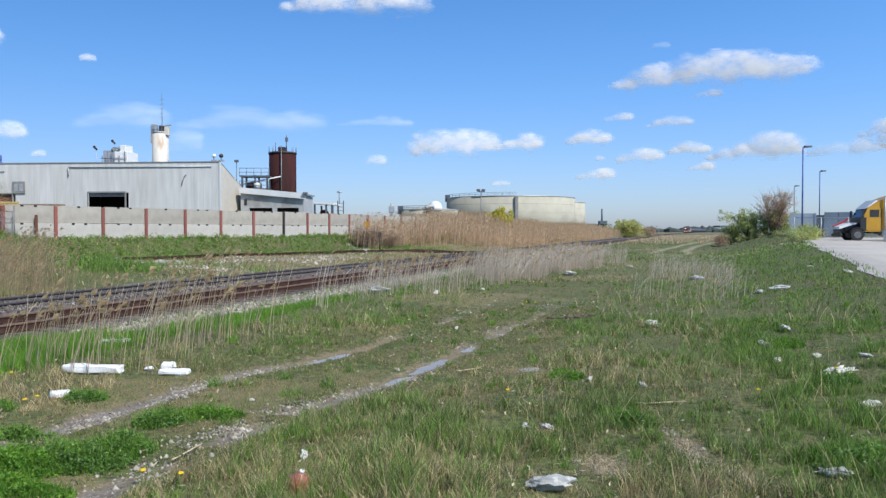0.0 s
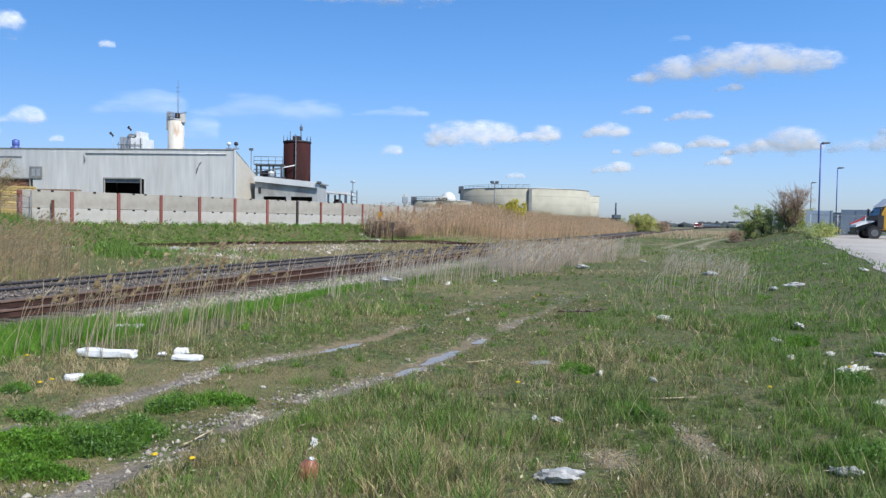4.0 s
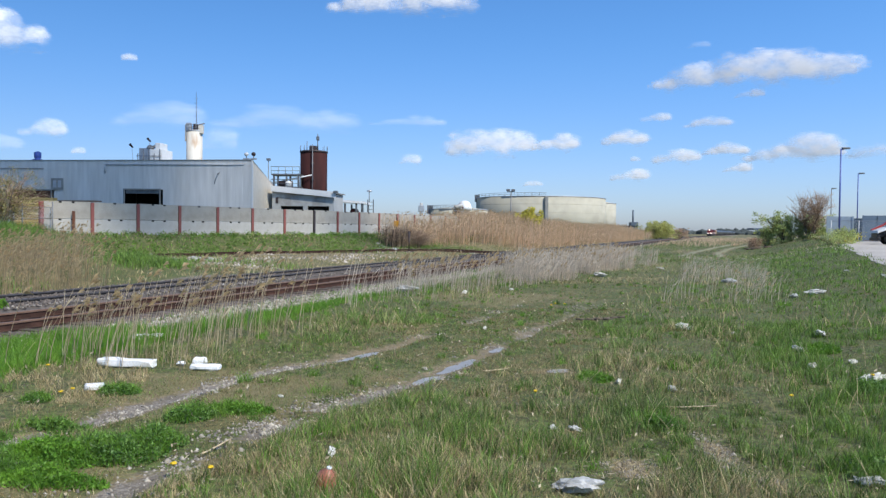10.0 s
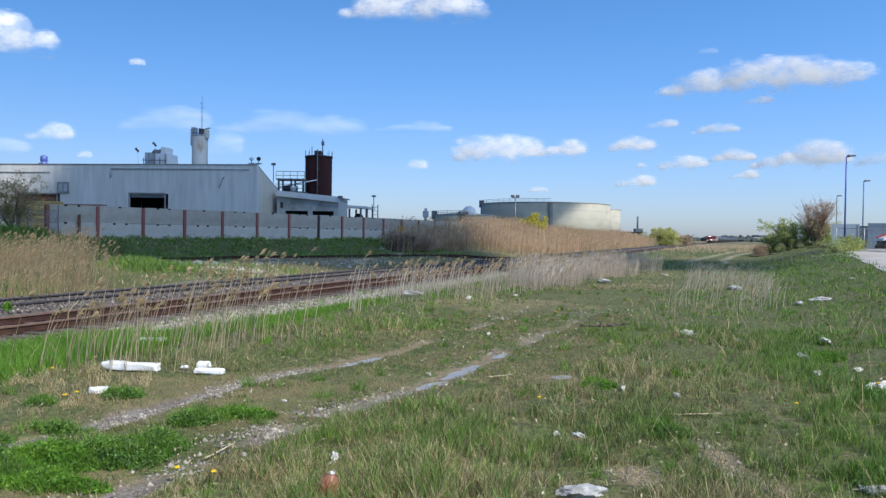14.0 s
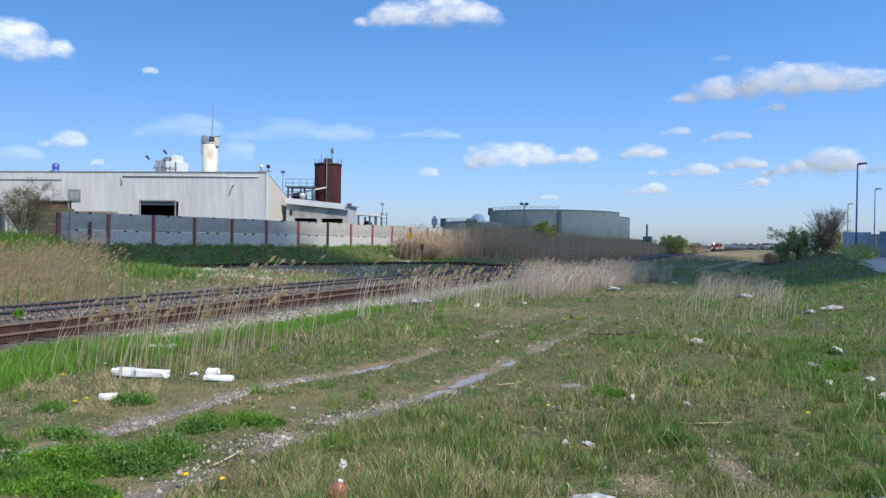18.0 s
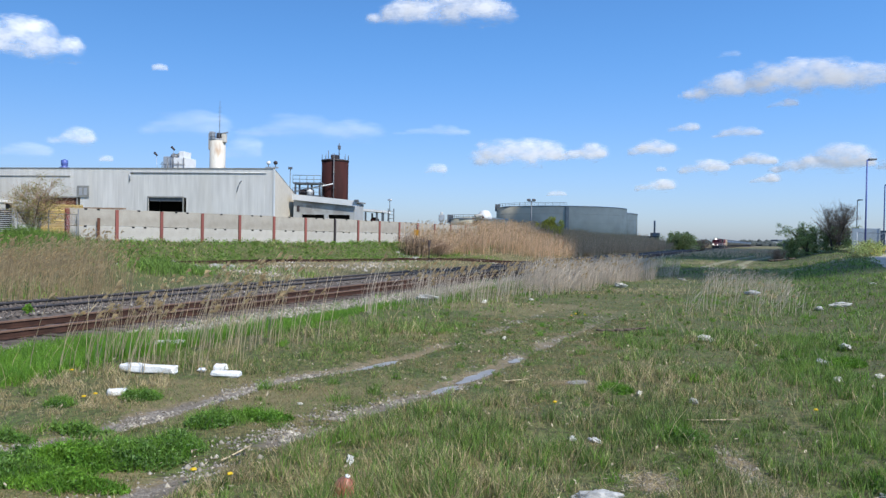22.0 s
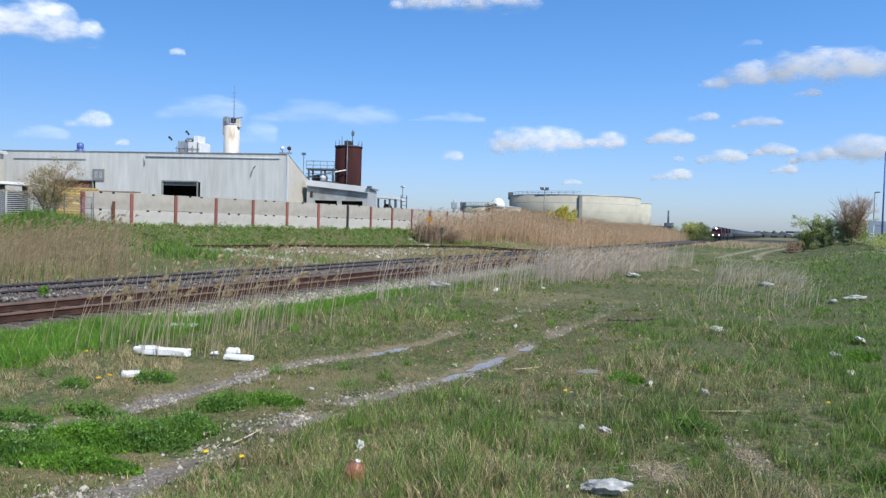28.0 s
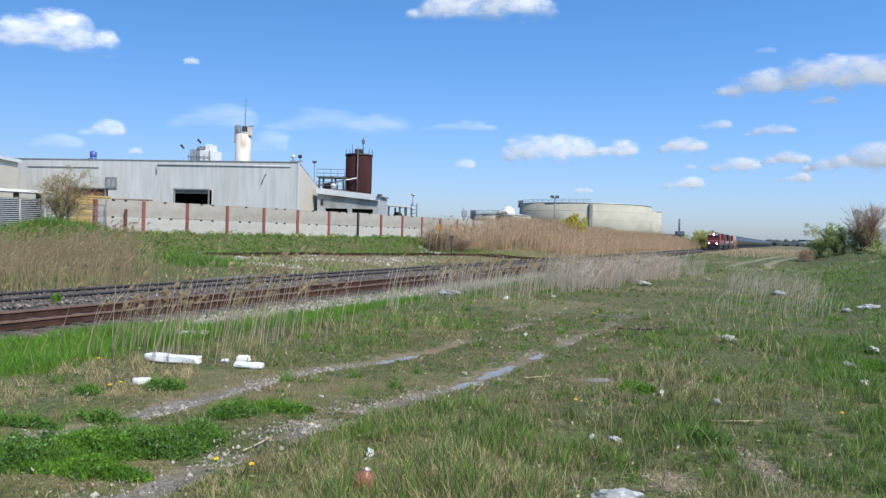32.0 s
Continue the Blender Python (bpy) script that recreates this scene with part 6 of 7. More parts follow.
def reeds(name, x, y, hmin, hmax, label, seed, material="reed", plume=0.6, w=0.012, lean=(0.16, 0.02), leaf=0.5, plume_size=0.24):
    """Dry reeds: stalks that lean with the wind, drooping plumes and a few leaves, as one patch in three parts."""
    r = np.random.default_rng(seed)
    n = len(x)
    z = land(x, y)
    h = (hmin + (hmax - hmin) * r.random(n)) * (0.78 + 0.44 * vnoise(x, y, 0.04 * np.mean(y) + 0.6, seed))
    lx = lean[0] * h * (0.3 + 1.3 * r.random(n)) + r.normal(0, 0.05, n)
    ly = lean[1] * h + r.normal(0, 0.05, n)
    t = new(name)
    tagged(t, label, "reeds", kind="stuff")
    ww = w * (0.7 + 0.6 * r.random(n))
    cols, k = [], 4
    for i in range(k + 1):
        f = i / k
        px, py, pz = x + lx * f ** 1.5, y + ly * f ** 1.5, z + h * f * (1 - 0.05 * f) - 0.05
        q = ww * (1 - 0.5 * f) / 2
        cols += [np.stack([px - q, py, pz], 1), np.stack([px + q * 0.5, py - q * 0.87, pz], 1), np.stack([px + q * 0.5, py + q * 0.87, pz], 1)]
    v = np.stack(cols, 1).reshape(-1, 3)
    b = np.arange(n)[:, None] * 3 * (k + 1)
    f = np.concatenate([b + np.array([[3 * i + j, 3 * i + (j + 1) % 3, 3 * i + 3 + (j + 1) % 3, 3 * i + 3 + j]]) for i in range(k) for j in range(3)])
    o = new("stalks", raw_mesh("stalks", v, [f], material, True))
    o.parent = t
    tagged(o, kind="stuff")
    sel = np.where(r.random(n) < plume)[0]
    if len(sel):
        m = len(sel)
        tx, ty, tz = (x + lx)[sel], (y + ly)[sel], (z + h * 0.95 - 0.05)[sel]
        size = plume_size * (0.6 + 0.7 * r.random(m))
        k2 = 7
        tip_x = np.repeat(size * (0.75 + 0.4 * r.random(m)), k2)
        rep = lambda a: np.repeat(a, k2)
        jx, jz = r.normal(0, 0.18, m * k2), r.normal(0, 0.22, m * k2)
        s = rep(size)
        f0 = r.random(m * k2) * 0.5
        sx, sz = rep(tx) + tip_x * f0 * 0.6, rep(tz) + s * f0 * 0.8
        sy = rep(ty) + r.normal(0, 0.02, m * k2)
        ex, ez, ey = sx + tip_x * 0.55 + s * jx * 0.5, sz + s * (0.25 + jz * 0.8), sy + s * r.normal(0, 0.2, m * k2)
        hw = s * 0.075
        mx, mz = (sx + ex) / 2, (sz + ez) / 2 + s * 0.08
        v = np.stack([np.stack([sx, sy, sz], 1), np.stack([mx - hw * 0.4, sy, mz + hw], 1), np.stack([mx + hw * 0.4, (sy + ey) / 2 + hw, mz - hw], 1), np.stack([ex, ey, ez], 1)], 1)
        q = np.arange(m * k2)[:, None] * 4 + np.array([[0, 2, 3, 1]])
        o = new("plumes", raw_mesh("plumes", v.reshape(-1, 3), [q], "plume"))
        o.parent = t
        tagged(o, "feathery tan seed plumes", kind="stuff")
    sel = np.where(r.random(n) < leaf)[0]
    if len(sel):
        m = len(sel)
        f0 = 0.25 + 0.5 * r.random(m)
        ax, ay, az = x[sel] + lx[sel] * f0 ** 1.5, y[sel] + ly[sel] * f0 ** 1.5, z[sel] + h[sel] * f0
        ln = 0.25 + 0.25 * r.random(m)
        dx, dy = ln * (0.15 + 0.5 * r.random(m)), ln * r.normal(0, 0.35, m)
        v = np.stack([np.stack([ax, ay, az], 1), np.stack([ax + dx * 0.5, ay + dy * 0.5, az + ln * 0.45], 1), np.stack([ax + dx, ay + dy, az + ln * 0.72], 1),
                      np.stack([ax + dx * 0.5, ay + dy * 0.5 + 0.004, az + ln * 0.45 - w * 2.0], 1)], 1)
        o = new("leaves", raw_mesh("leaves", v.reshape(-1, 3), [np.arange(m)[:, None] * 4 + np.array([[0, 1, 2, 3]])], material))
        o.parent = t
        tagged(o, kind="stuff")
    return t


def strip(n, u0, u1, y0, y1, seed, clump=2.0, cut=0.4):
    r = np.random.default_rng(seed)
    y = r.uniform(y0, y1, n)
    u = r.uniform(u0, u1, n)
    x = track_x(y) + u / 0.95
    s = vnoise(x, y, clump, seed * 0.37) > cut
    return x[s], y[s]


def all_reeds():
    x, y = strip(230, 4.2, 6.6, 9.8, 13.4, 61, 0.9, 0.35)
    reeds("reed_patch", x, y, 0.8, 1.45, "sparse dry reeds with drooping plumes at the edge of the dirt track", 61, plume=0.55, w=0.011, lean=(0.20, 0.03), plume_size=0.17, leaf=0.08)
    x, y = strip(760, 2.6, 6.6, 16.4, 29, 62, 1.0, 0.48)
    s = x > (-0.155 + 0.10 * (vnoise(x, y, 1.1, 77) - 0.4)) * y
    s &= across(x, y) < 4.6 + 0.33 * (y - 16.7)
    x, y = x[s], y[s]
    reeds("reed_patch", x, y, 0.75, 1.3, "dry pale reeds between the dirt track and the rails", 62, material="reedpale", plume=0.45, w=0.014, lean=(0.14, 0.02), plume_size=0.2, leaf=0.2)
    x, y = strip(13000, 3.0, 9.9, 22.5, 47, 63, 1.8, 0.3)
    s = (across(x, y) < 6.4 + 0.155 * (y - 22.5) + 0.9 * (vnoise(x, y, 1.3, 80) - 0.5)) & (hashed(np.floor(x * 37), np.floor(y * 41), 6) < 0.25 + 0.75 * step(y, 46, 36)) & (x > (0.04 + 0.09 * (vnoise(x, y, 1.6, 78) - 0.5) + 0.06 * hashed(np.floor(x * 31), np.floor(y * 29), 4) ** 2) * y)
    reeds("reed_patch", x[s], y[s], 0.45, 1.32, "dense pale reeds beside the rails", 63, "reedpale", plume=0.12, w=0.015, lean=(0.09, 0.0), leaf=0.5, plume_size=0.17)
    x, y = strip(1500, 2.6, 7.4, 45, 62, 67, 3.0, 0.35)
    reeds("reed_patch", x, y, 0.5, 1.0, "dense pale reeds beside the rails", 67, "reedpale", plume=0.1, w=0.03, lean=(0.05, 0.0))
    x, y = strip(900, 11.9, 15.2, 20, 38, 64, 1.6, 0.48)
    reeds("reed_patch", x, y, 0.3, 0.95, "thin dry reeds in the grass", 64, "reedpale", plume=0.1, w=0.009, lean=(0.12, 0), leaf=0.6, plume_size=0.12)
    # the tall brown stand beyond the tracks
    x, y = strip(44000, -27, -7.6, 74, 215, 65, 7.0, 0.06)
    s = ((wall_gap(x, y) > 0.4) | (y > 97)) & (x > (-0.128 + 0.05 * vnoise(x, y, 2.5, 81) * hashed(np.floor(x * 23), np.floor(y * 31), 2)) * y)
    s &= across(x, y) < -7.6 - 9.0 * step(y, 90, 76)
    reeds("reed_stand", x[s], y[s], 1.2, 3.0, "tall dense stand of brown reeds beyond the tracks", 65, "reedfar", 0.2, 0.04, (0.08, 0), 0.9, 0.26)
    x, y = strip(9000, -60, -8, 215, 420, 68, 12, 0.2)
    reeds("reed_stand", x, y, 1.6, 2.6, "distant brown reeds along the tracks", 68, "reedfar", 0.2, 0.13, (0.05, 0), 0.3, 0.6)
    x, y = strip(3000, 3.2, 30, 105, 260, 69, 9.0, 0.45)
    x, y = x[lane_far(x, y) < 0.3], y[lane_far(x, y) < 0.3]
    reeds("dry_brush", x, y, 0.25, 0.8, "low brown brush at the far end of the field", 69, "reedfar", 0.0, 0.06, (0.08, 0), 1.0, 0.2)
    r = np.random.default_rng(66)
    n = 15000
    x, y = r.uniform(-34, -8, n), r.uniform(19, 46, n)
    u, g = across(x, y), wall_gap(x, y)
    s = (u < -7.0) & (g > 2.5) & (x < -y * (0.47 + 0.009 * (y - 23)) + 1.2 * (vnoise(x, y, 2.5, 79) - 0.5)) & (u > -21)
    reeds("reed_patch", x[s], y[s], 0.8, 1.7, "tan reeds with rusty plumes in the ditch beyond the tracks", 66, "reedditch", 0.35, 0.013, (0.10, 0), 0.5, 0.17)


all_reeds()


def shrub(x, y, h, wide, material, n, label, seed, name="bush", category="bush", twigs=60, leaf=0.10, bare=0.25):
    """A branching shrub: tapered stems, fine twigs and a broken crown of small leaves."""
    rnd = random.Random(seed)
    t = thing(name, pose(x, y, land1(x, y) - 0.05), label, category)
    stems, fine, tips = bmesh.new(), bmesh.new(), []
    for k in range(5 if name == "bush" else 3):
        p = Vector((rnd.uniform(-0.12, 0.12) * wide, rnd.uniform(-0.12, 0.12) * wide, 0))
        q = Vector((rnd.uniform(-0.4, 0.4) * wide, rnd.uniform(-0.35, 0.35) * wide, h * rnd.uniform(0.45, 0.75)))
        cyl(p, p.lerp(q, 0.5), 0.022 * h, 0.015 * h, 7, stems)
        cyl(p.lerp(q, 0.5), q, 0.015 * h, 0.007 * h, 6, stems)
        for j in range(twigs // 5):
            s = p.lerp(q, rnd.uniform(0.25, 1))
            e = s + Vector((rnd.gauss(0, 0.22) * wide, rnd.gauss(0, 0.2) * wide, rnd.uniform(0.05, 0.42) * h))
            e.z = min(e.z, h * rnd.uniform(0.8, 1.08))
            cyl(s, e, 0.0035 * h, 0.0012 * h, 4, fine)
            for i in range(2):
                g = e + Vector((rnd.gauss(0, 0.08) * wide, rnd.gauss(0, 0.08) * wide, rnd.uniform(-0.02, 0.1) * h))
                cyl(s.lerp(e, 0.6), g, 0.002 * h, 0.0008 * h, 3, fine)
            if rnd.random() > bare:
                tips.append((*s.lerp(e, rnd.uniform(0.5, 0.95)), rnd.uniform(0.06, 0.16) * wide + 0.08))
    for k in range(6):
        tips.append((rnd.uniform(-0.4, 0.4) * wide, rnd.uniform(-0.3, 0.3) * wide, rnd.uniform(0.1, 0.4) * h, 0.2 * wide))
    if bare <= 0.1:
        for k in range(54):
            a, q = rnd.uniform(0, 6.28), rnd.random() ** 0.5
            zz = rnd.uniform(0.04, 0.86) * rnd.uniform(0.8, 1.1)
            q *= (1 - 0.85 * max(0, zz - 0.25) ** 1.2) * rnd.uniform(0.75, 1.15)
            tips.append((0.5 * wide * q * math.cos(a), 0.42 * wide * q * math.sin(a), zz * h, rnd.uniform(0.05, 0.13) * wide))
    part("trunk", stems, "bark", t)
    tagged(part("twig_growth", fine, "twig", t), kind="stuff")
    leaves("crown", tips, n, leaf, material, t, seed)
    return t


shrub(-31.9, 49.6, 4.3, 4.2, "leafolive", 5200, "half-bare bush with dull olive leaves beside the fence", 71, twigs=230, leaf=0.055, bare=0.3)
shrub(-7.9, 75.5, 2.5, 3.4, "bark", 5200, "bare grey thicket at the end of the wall", 72, twigs=420, leaf=0.05, bare=0.05)
shrub(-5.6, 77.5, 2.1, 3.2, "twig", 3600, "bare brown thicket at the end of the wall", 87, twigs=300, leaf=0.05, bare=0.05)
shrub(8.7, 112, 4.3, 4.0, "leafyellow", 7000, "yellow-green spring bush among the reeds", 73, leaf=0.14, bare=0.0)
shrub(62, 246, 6.4, 11.0, "leafspring", 9000, "pale spring tree beside the tank farm", 74, "tree", "tree", leaf=0.22, bare=0.0)
shrub(73, 262, 4.0, 6.0, "twig", 2500, "brown leafless scrub beside the spring tree", 84, leaf=0.16, bare=0.05)
for i, (x, y, h, w, mt, n) in enumerate(((38.3, 92, 4.3, 4.6, "leafgreen", 14000), (36.5, 93, 3.0, 2.6, "leafgreen", 4600), (41.2, 91, 3.4, 4.0, "leafgreen", 10000), (34.7, 92, 1.5, 2.0, "twig", 1500))):
    shrub(x, y, h, w, mt, n, "green bush at the edge of the lot" if i < 3 else "brown leafless brush beside the bushes", 75 + i if i < 3 else 82, leaf=0.075, bare=0.05)
shrub(40.3, 90, 6.5, 3.6, "twig", 9000, "brown budding tree at the edge of the lot", 78, "tree", "tree", twigs=420, leaf=0.05, bare=0.12)
shrub(31.0, 62.5, 1.7, 2.4, "leafgreen", 2600, "tall green weeds at the edge of the lot", 85, leaf=0.06, bare=0.05)
shrub(29.0, 60.5, 1.1, 2.4, "leafgreen", 1500, "tall green weeds at the edge of the lot", 86, leaf=0.06, bare=0.05)
shrub(32.4, 66, 1.0, 2.6, "leafyellow", 1300, "low green bush at the foot of the street lamp", 80, leaf=0.09)


def weed_clumps():
    """Mounds of dark green leafy weeds: the long bed beside the rut and lone ones about the field."""
    lone = ((1.6, 9.6, 0.2, 0.16), (4.9, 9.2, 0.25, 0.2), (1.9, 7.3, 0.2, 0.15), (5.6, 12.0, 0.25, 0.2), (3.4, 6.0, 0.3, 0.25), (-4.9, 8.1, 0.14, 0.12))
    for i, (x, y, p, q) in enumerate(WEED_BEDS + lone):
        t = thing("weed_clump", pose(x, y, land1(x, y)), "low mound of dark green leafy weeds", "weeds", "weed clumps")
        r = np.random.default_rng(90 + i)
        k = int(1500 * p * q / 0.1) + 160
        a, f = r.random(k) * 6.283, r.random(k) ** 0.5
        px, py = p * f * np.cos(a), q * f * np.sin(a)
        f = f * (0.75 + 0.6 * vnoise(px + x, py + y, 0.14, i + 50))
        px, py = px * 1.25, py * 1.25
        top = (0.04 + 0.34 * min(p, q)) * np.clip(1.1 - f ** 2, 0, 1) * (0.35 + 1.1 * vnoise(px + x, py + y, 0.1, i)) + 0.015
        pz = top * r.random(k) ** 0.4
        c = np.stack([px, py, land(px + x, py + y) - land1(x, y) + pz, 0.02 + 0.02 * r.random(k)], 1)
        leaves("foliage", c, k * 3, 0.016, "lush" if i % 3 == 1 else "weed", t, 90 + i)
        s = r.random(k) < 0.6
        o = blades("grass_tuft", px[s], py[s], top[s] + 0.03 + 0.08 * r.random(s.sum()), 0.007 + 0 * px[s], "lush", "", "", 190 + i, 0.5, z=c[s, 2] - pz[s])
        o.parent = t


weed_clumps()


def track_weed():
    """A single leafy weed that grows in the far track's ballast."""
    t = thing("track_weed", pose(-11.56, 17.68, -0.2), "bright green weed growing in the track ballast", "weeds")
    part("stem", cyl((0, 0, 0), (0.02, 0, 0.22), 0.012, 0.006, 6), "weed", t)
    leaves("foliage", [(0, 0, 0.12, 0.10), (0.05, 0.02, 0.2, 0.11), (-0.05, 0, 0.24, 0.09), (0.02, 0, 0.3, 0.07)], 160, 0.045, "lush", t, 95)


track_weed()


# ---- litter ----
def litter():
    foam = [(-4.76, 10.0, 0.84, 0.17, 0.11, -9), (-3.65, 9.98, 0.42, 0.15, 0.075, 2), (-4.47, 8.56, 0.22, 0.14, 0.085, 35), (-4.08, 10.2, 0.12, 0.09, 0.05, 10), (-3.86, 10.35, 0.2, 0.1, 0.09, 20)]
    for i, (x, y, w, d, h, rz) in enumerate(foam):
        bm = box(-w / 2, w / 2, -d / 2, d / 2, 0, h, 0.02)
        bmesh.ops.subdivide_edges(bm, edges=bm.edges[:], cuts=3, use_grid_fill=True)
        for v in bm.verts:
            end = abs(v.co.x) / (w / 2)
            v.co.y *= 1 - 0.35 * end ** 3 * (0.6 + noise.noise(v.co * 11 + Vector((i, 2, 0))))
            v.co += Vector((0.02, 0.012, 0.016)) * noise.noise(v.co * 13 + Vector((i * 5, 0, 0))) + v.co * 0.07 * noise.noise(v.co * 9)
        o = part("foam_block", bm, "foam")
        o.matrix_basis = pose(x, y, land1(x, y) + 0.01, 0, 0, rz)
        tagged(o, "broken white foam block lying in the grass", "litter", "foam litter")
    bags = [(-5.7, 12.6, 0.4, "plastic"), (-1.18, 6.2, 0.12, "plastic"), (0.83, 5.42, 0.32, "plastic"), (4.23, 14.9, 0.36, "paper"), (9.5, 22.0, 0.36, "plastic"), (10.3, 22.6, 0.42, "plastic"),
            (6.35, 13.7, 0.34, "plastic"), (10.1, 29.2, 0.5, "plastic"), (5.5, 32, 0.6, "paper"), (9.9, 39, 0.3, "paper"), (14.0, 25.4, 0.3, "paper"), (15.2, 30.5, 0.2, "paper"),
            (5.15, 9.6, 0.34, "paper"), (6.05, 10.5, 0.16, "plastic"), (5.6, 11.0, 0.12, "paper"), (5.35, 12.1, 0.26, "plastic"), (4.9, 10.7, 0.12, "paper"), (2.45, 9.0, 0.12, "plastic"),
            (1.87, 9.4, 0.11, "paper"), (0.81, 7.25, 0.09, "plastic"), (1.03, 7.2, 0.13, "plastic"), (3.1, 5.75, 0.2, "plastic"), (4.6, 7.85, 0.2, "paper"), (1.3, 24.2, 0.22, "paper"),
            (-2.1, 24.0, 0.6, "plastic"), (0.28, 14.6, 0.11, "paper"), (6.4, 41, 0.7, "plastic"), (-12.4, 63, 0.5, "paper"), (-0.2, 22.6, 0.3, "paper"),
            (4.75, 7.7, 0.1, "paper"), (4.2, 6.8, 0.12, "plastic"), (-2.2, 8.4, 0.06, "paper"), (-0.4, 16.8, 0.12, "paper"), (5.0, 14.2, 0.1, "paper")]
    for i, (x, y, w, material) in enumerate(bags):
        bm = bmesh.new()
        rnd = random.Random(200 + i)
        for k in range(2 if w > 0.15 else 1):
            lump(w * (0.42 if k == 0 else 0.28), (1.15, 0.62, 0.34 if w > 0.12 else 0.7), 0.75, i * 3 + k, 3, bm, (rnd.uniform(-0.15, 0.15) * w + k * 0.45 * w, rnd.uniform(-0.1, 0.1) * w, 0.09 * w))
        o = part("plastic_bag" if material == "plastic" else "paper_scrap", bm, material)
        o.matrix_basis = pose(x, y, land1(x, y) + 0.05 * w + 0.01, rnd.uniform(-12, 12), rnd.uniform(-12, 12), rnd.uniform(0, 360))
        tagged(o, "crumpled translucent plastic bag caught in the grass" if material == "plastic" else "dirty white scrap of paper in the grass", "litter", "litter in the grass")
    j = thing("plastic_jug", pose(-1.08, 5.37, land1(-1.08, 5.37) - 0.015, 14, 10, 20), "faded red plastic jug standing in the grass", "jug")
    part("body", lathe([(0.066, 0), (0.078, 0.012), (0.080, 0.05), (0.076, 0.06), (0.080, 0.07), (0.080, 0.125), (0.064, 0.165), (0.028, 0.19), (0.022, 0.2)], 20), "bottle", j)
    part("cap", lathe([(0.020, 0.201), (0.020, 0.213), (0.014, 0.217)], 14), "white", j, "white cap")
    for i, (x, y, l, rz, material) in enumerate(((0.35, 10.2, 0.35, 8, "reed"), (2.7, 16.3, 0.8, -12, "bark"), (3.1, 16.6, 0.7, 10, "bark"), (2.4, 8.1, 0.55, -5, "reed"), (-2.2, 6.3, 0.4, 70, "reed"))):
        bm = bmesh.new()
        p = Vector((-l / 2, 0, 0.02))
        for k in range(4):
            q = Vector((-l / 2 + l * (k + 1) / 4, noise.noise(Vector((k, i, 0))) * 0.05 * l, 0.02 + 0.01 * k))
            cyl(p, q, 0.022 if material == "bark" else 0.008, 0.018 if material == "bark" else 0.006, 6, bm)
            p = q
        o = part("fallen_stick", bm, material)
        o.matrix_basis = pose(x, y, land1(x, y) + 0.01, 0, 0, rz)
        tagged(o, "dry fallen stick on the ground", "stick", "fallen sticks")
    for i, (x, y) in enumerate(((0.72, 8.3), (5.1, 9.55), (-4.6, 8.05), (-4.55, 8.2), (-2.0, 5.55), (3.6, 8.4), (-2.35, 5.7), (1.95, 18.2), (2.1, 18.6), (2.3, 18.4), (-5.6, 9.5))):
        d = thing("dandelion", pose(x, y, land1(x, y)), "yellow dandelion in the grass", "flower", "dandelions")
        part("stem", cyl((0, 0, 0), (0.01, 0, 0.12), 0.004, 0.003, 5), "grass", d)
        part("flower_head", lump(0.026, (1, 1, 0.5), 0.4, i, 2, at=(0.01, 0, 0.125)), "flower", d)
    rnd = random.Random(77)
    for k in range(34):
        f = rnd.random()
        x, y = -9.3 + f * 2.4 + rnd.gauss(0, 0.5), 75.0 + rnd.gauss(0, 2.2) - f * 4
        o = part("rubble_chunk", lump(rnd.uniform(0.08, 0.26), (1.3, 1, 0.6), 0.6, k, 1), "rubble")
        o.location = (x, y, land1(x, y) + 0.04)
        tagged(o, "pale chunk of broken concrete on the bank", "rubble", "rubble below the wall")
    for k in range(40):
        x, y = -19.5 + rnd.gauss(0, 2.0) , 43.5 + rnd.gauss(0, 2.5)
        o = part("rubble_chunk", lump(rnd.uniform(0.1, 0.32), (1.3, 1, 0.6), 0.6, k + 50, 1), "rubble")
        o.location = (x, y, land1(x, y) + 0.03)
        tagged(o, "pale chunk of broken concrete beside the siding", "rubble", "rubble by the siding")
    lg = random.Random(78)
    for k in range(7):
        x, y = 33.0 + lg.uniform(-1.5, 1.5), 87 + lg.uniform(-1, 1)
        o = part("old_log", cyl((-0.45, 0, 0.1), (0.45, 0, 0.2), 0.09, 0.07, 8), "bark")
        o.matrix_basis = pose(x, y, land1(x, y) + 0.02, 0, lg.uniform(-6, 6), lg.uniform(-30, 30))
        tagged(o, "weathered log heaped beside the bushes", "log", "log heap")


litter()


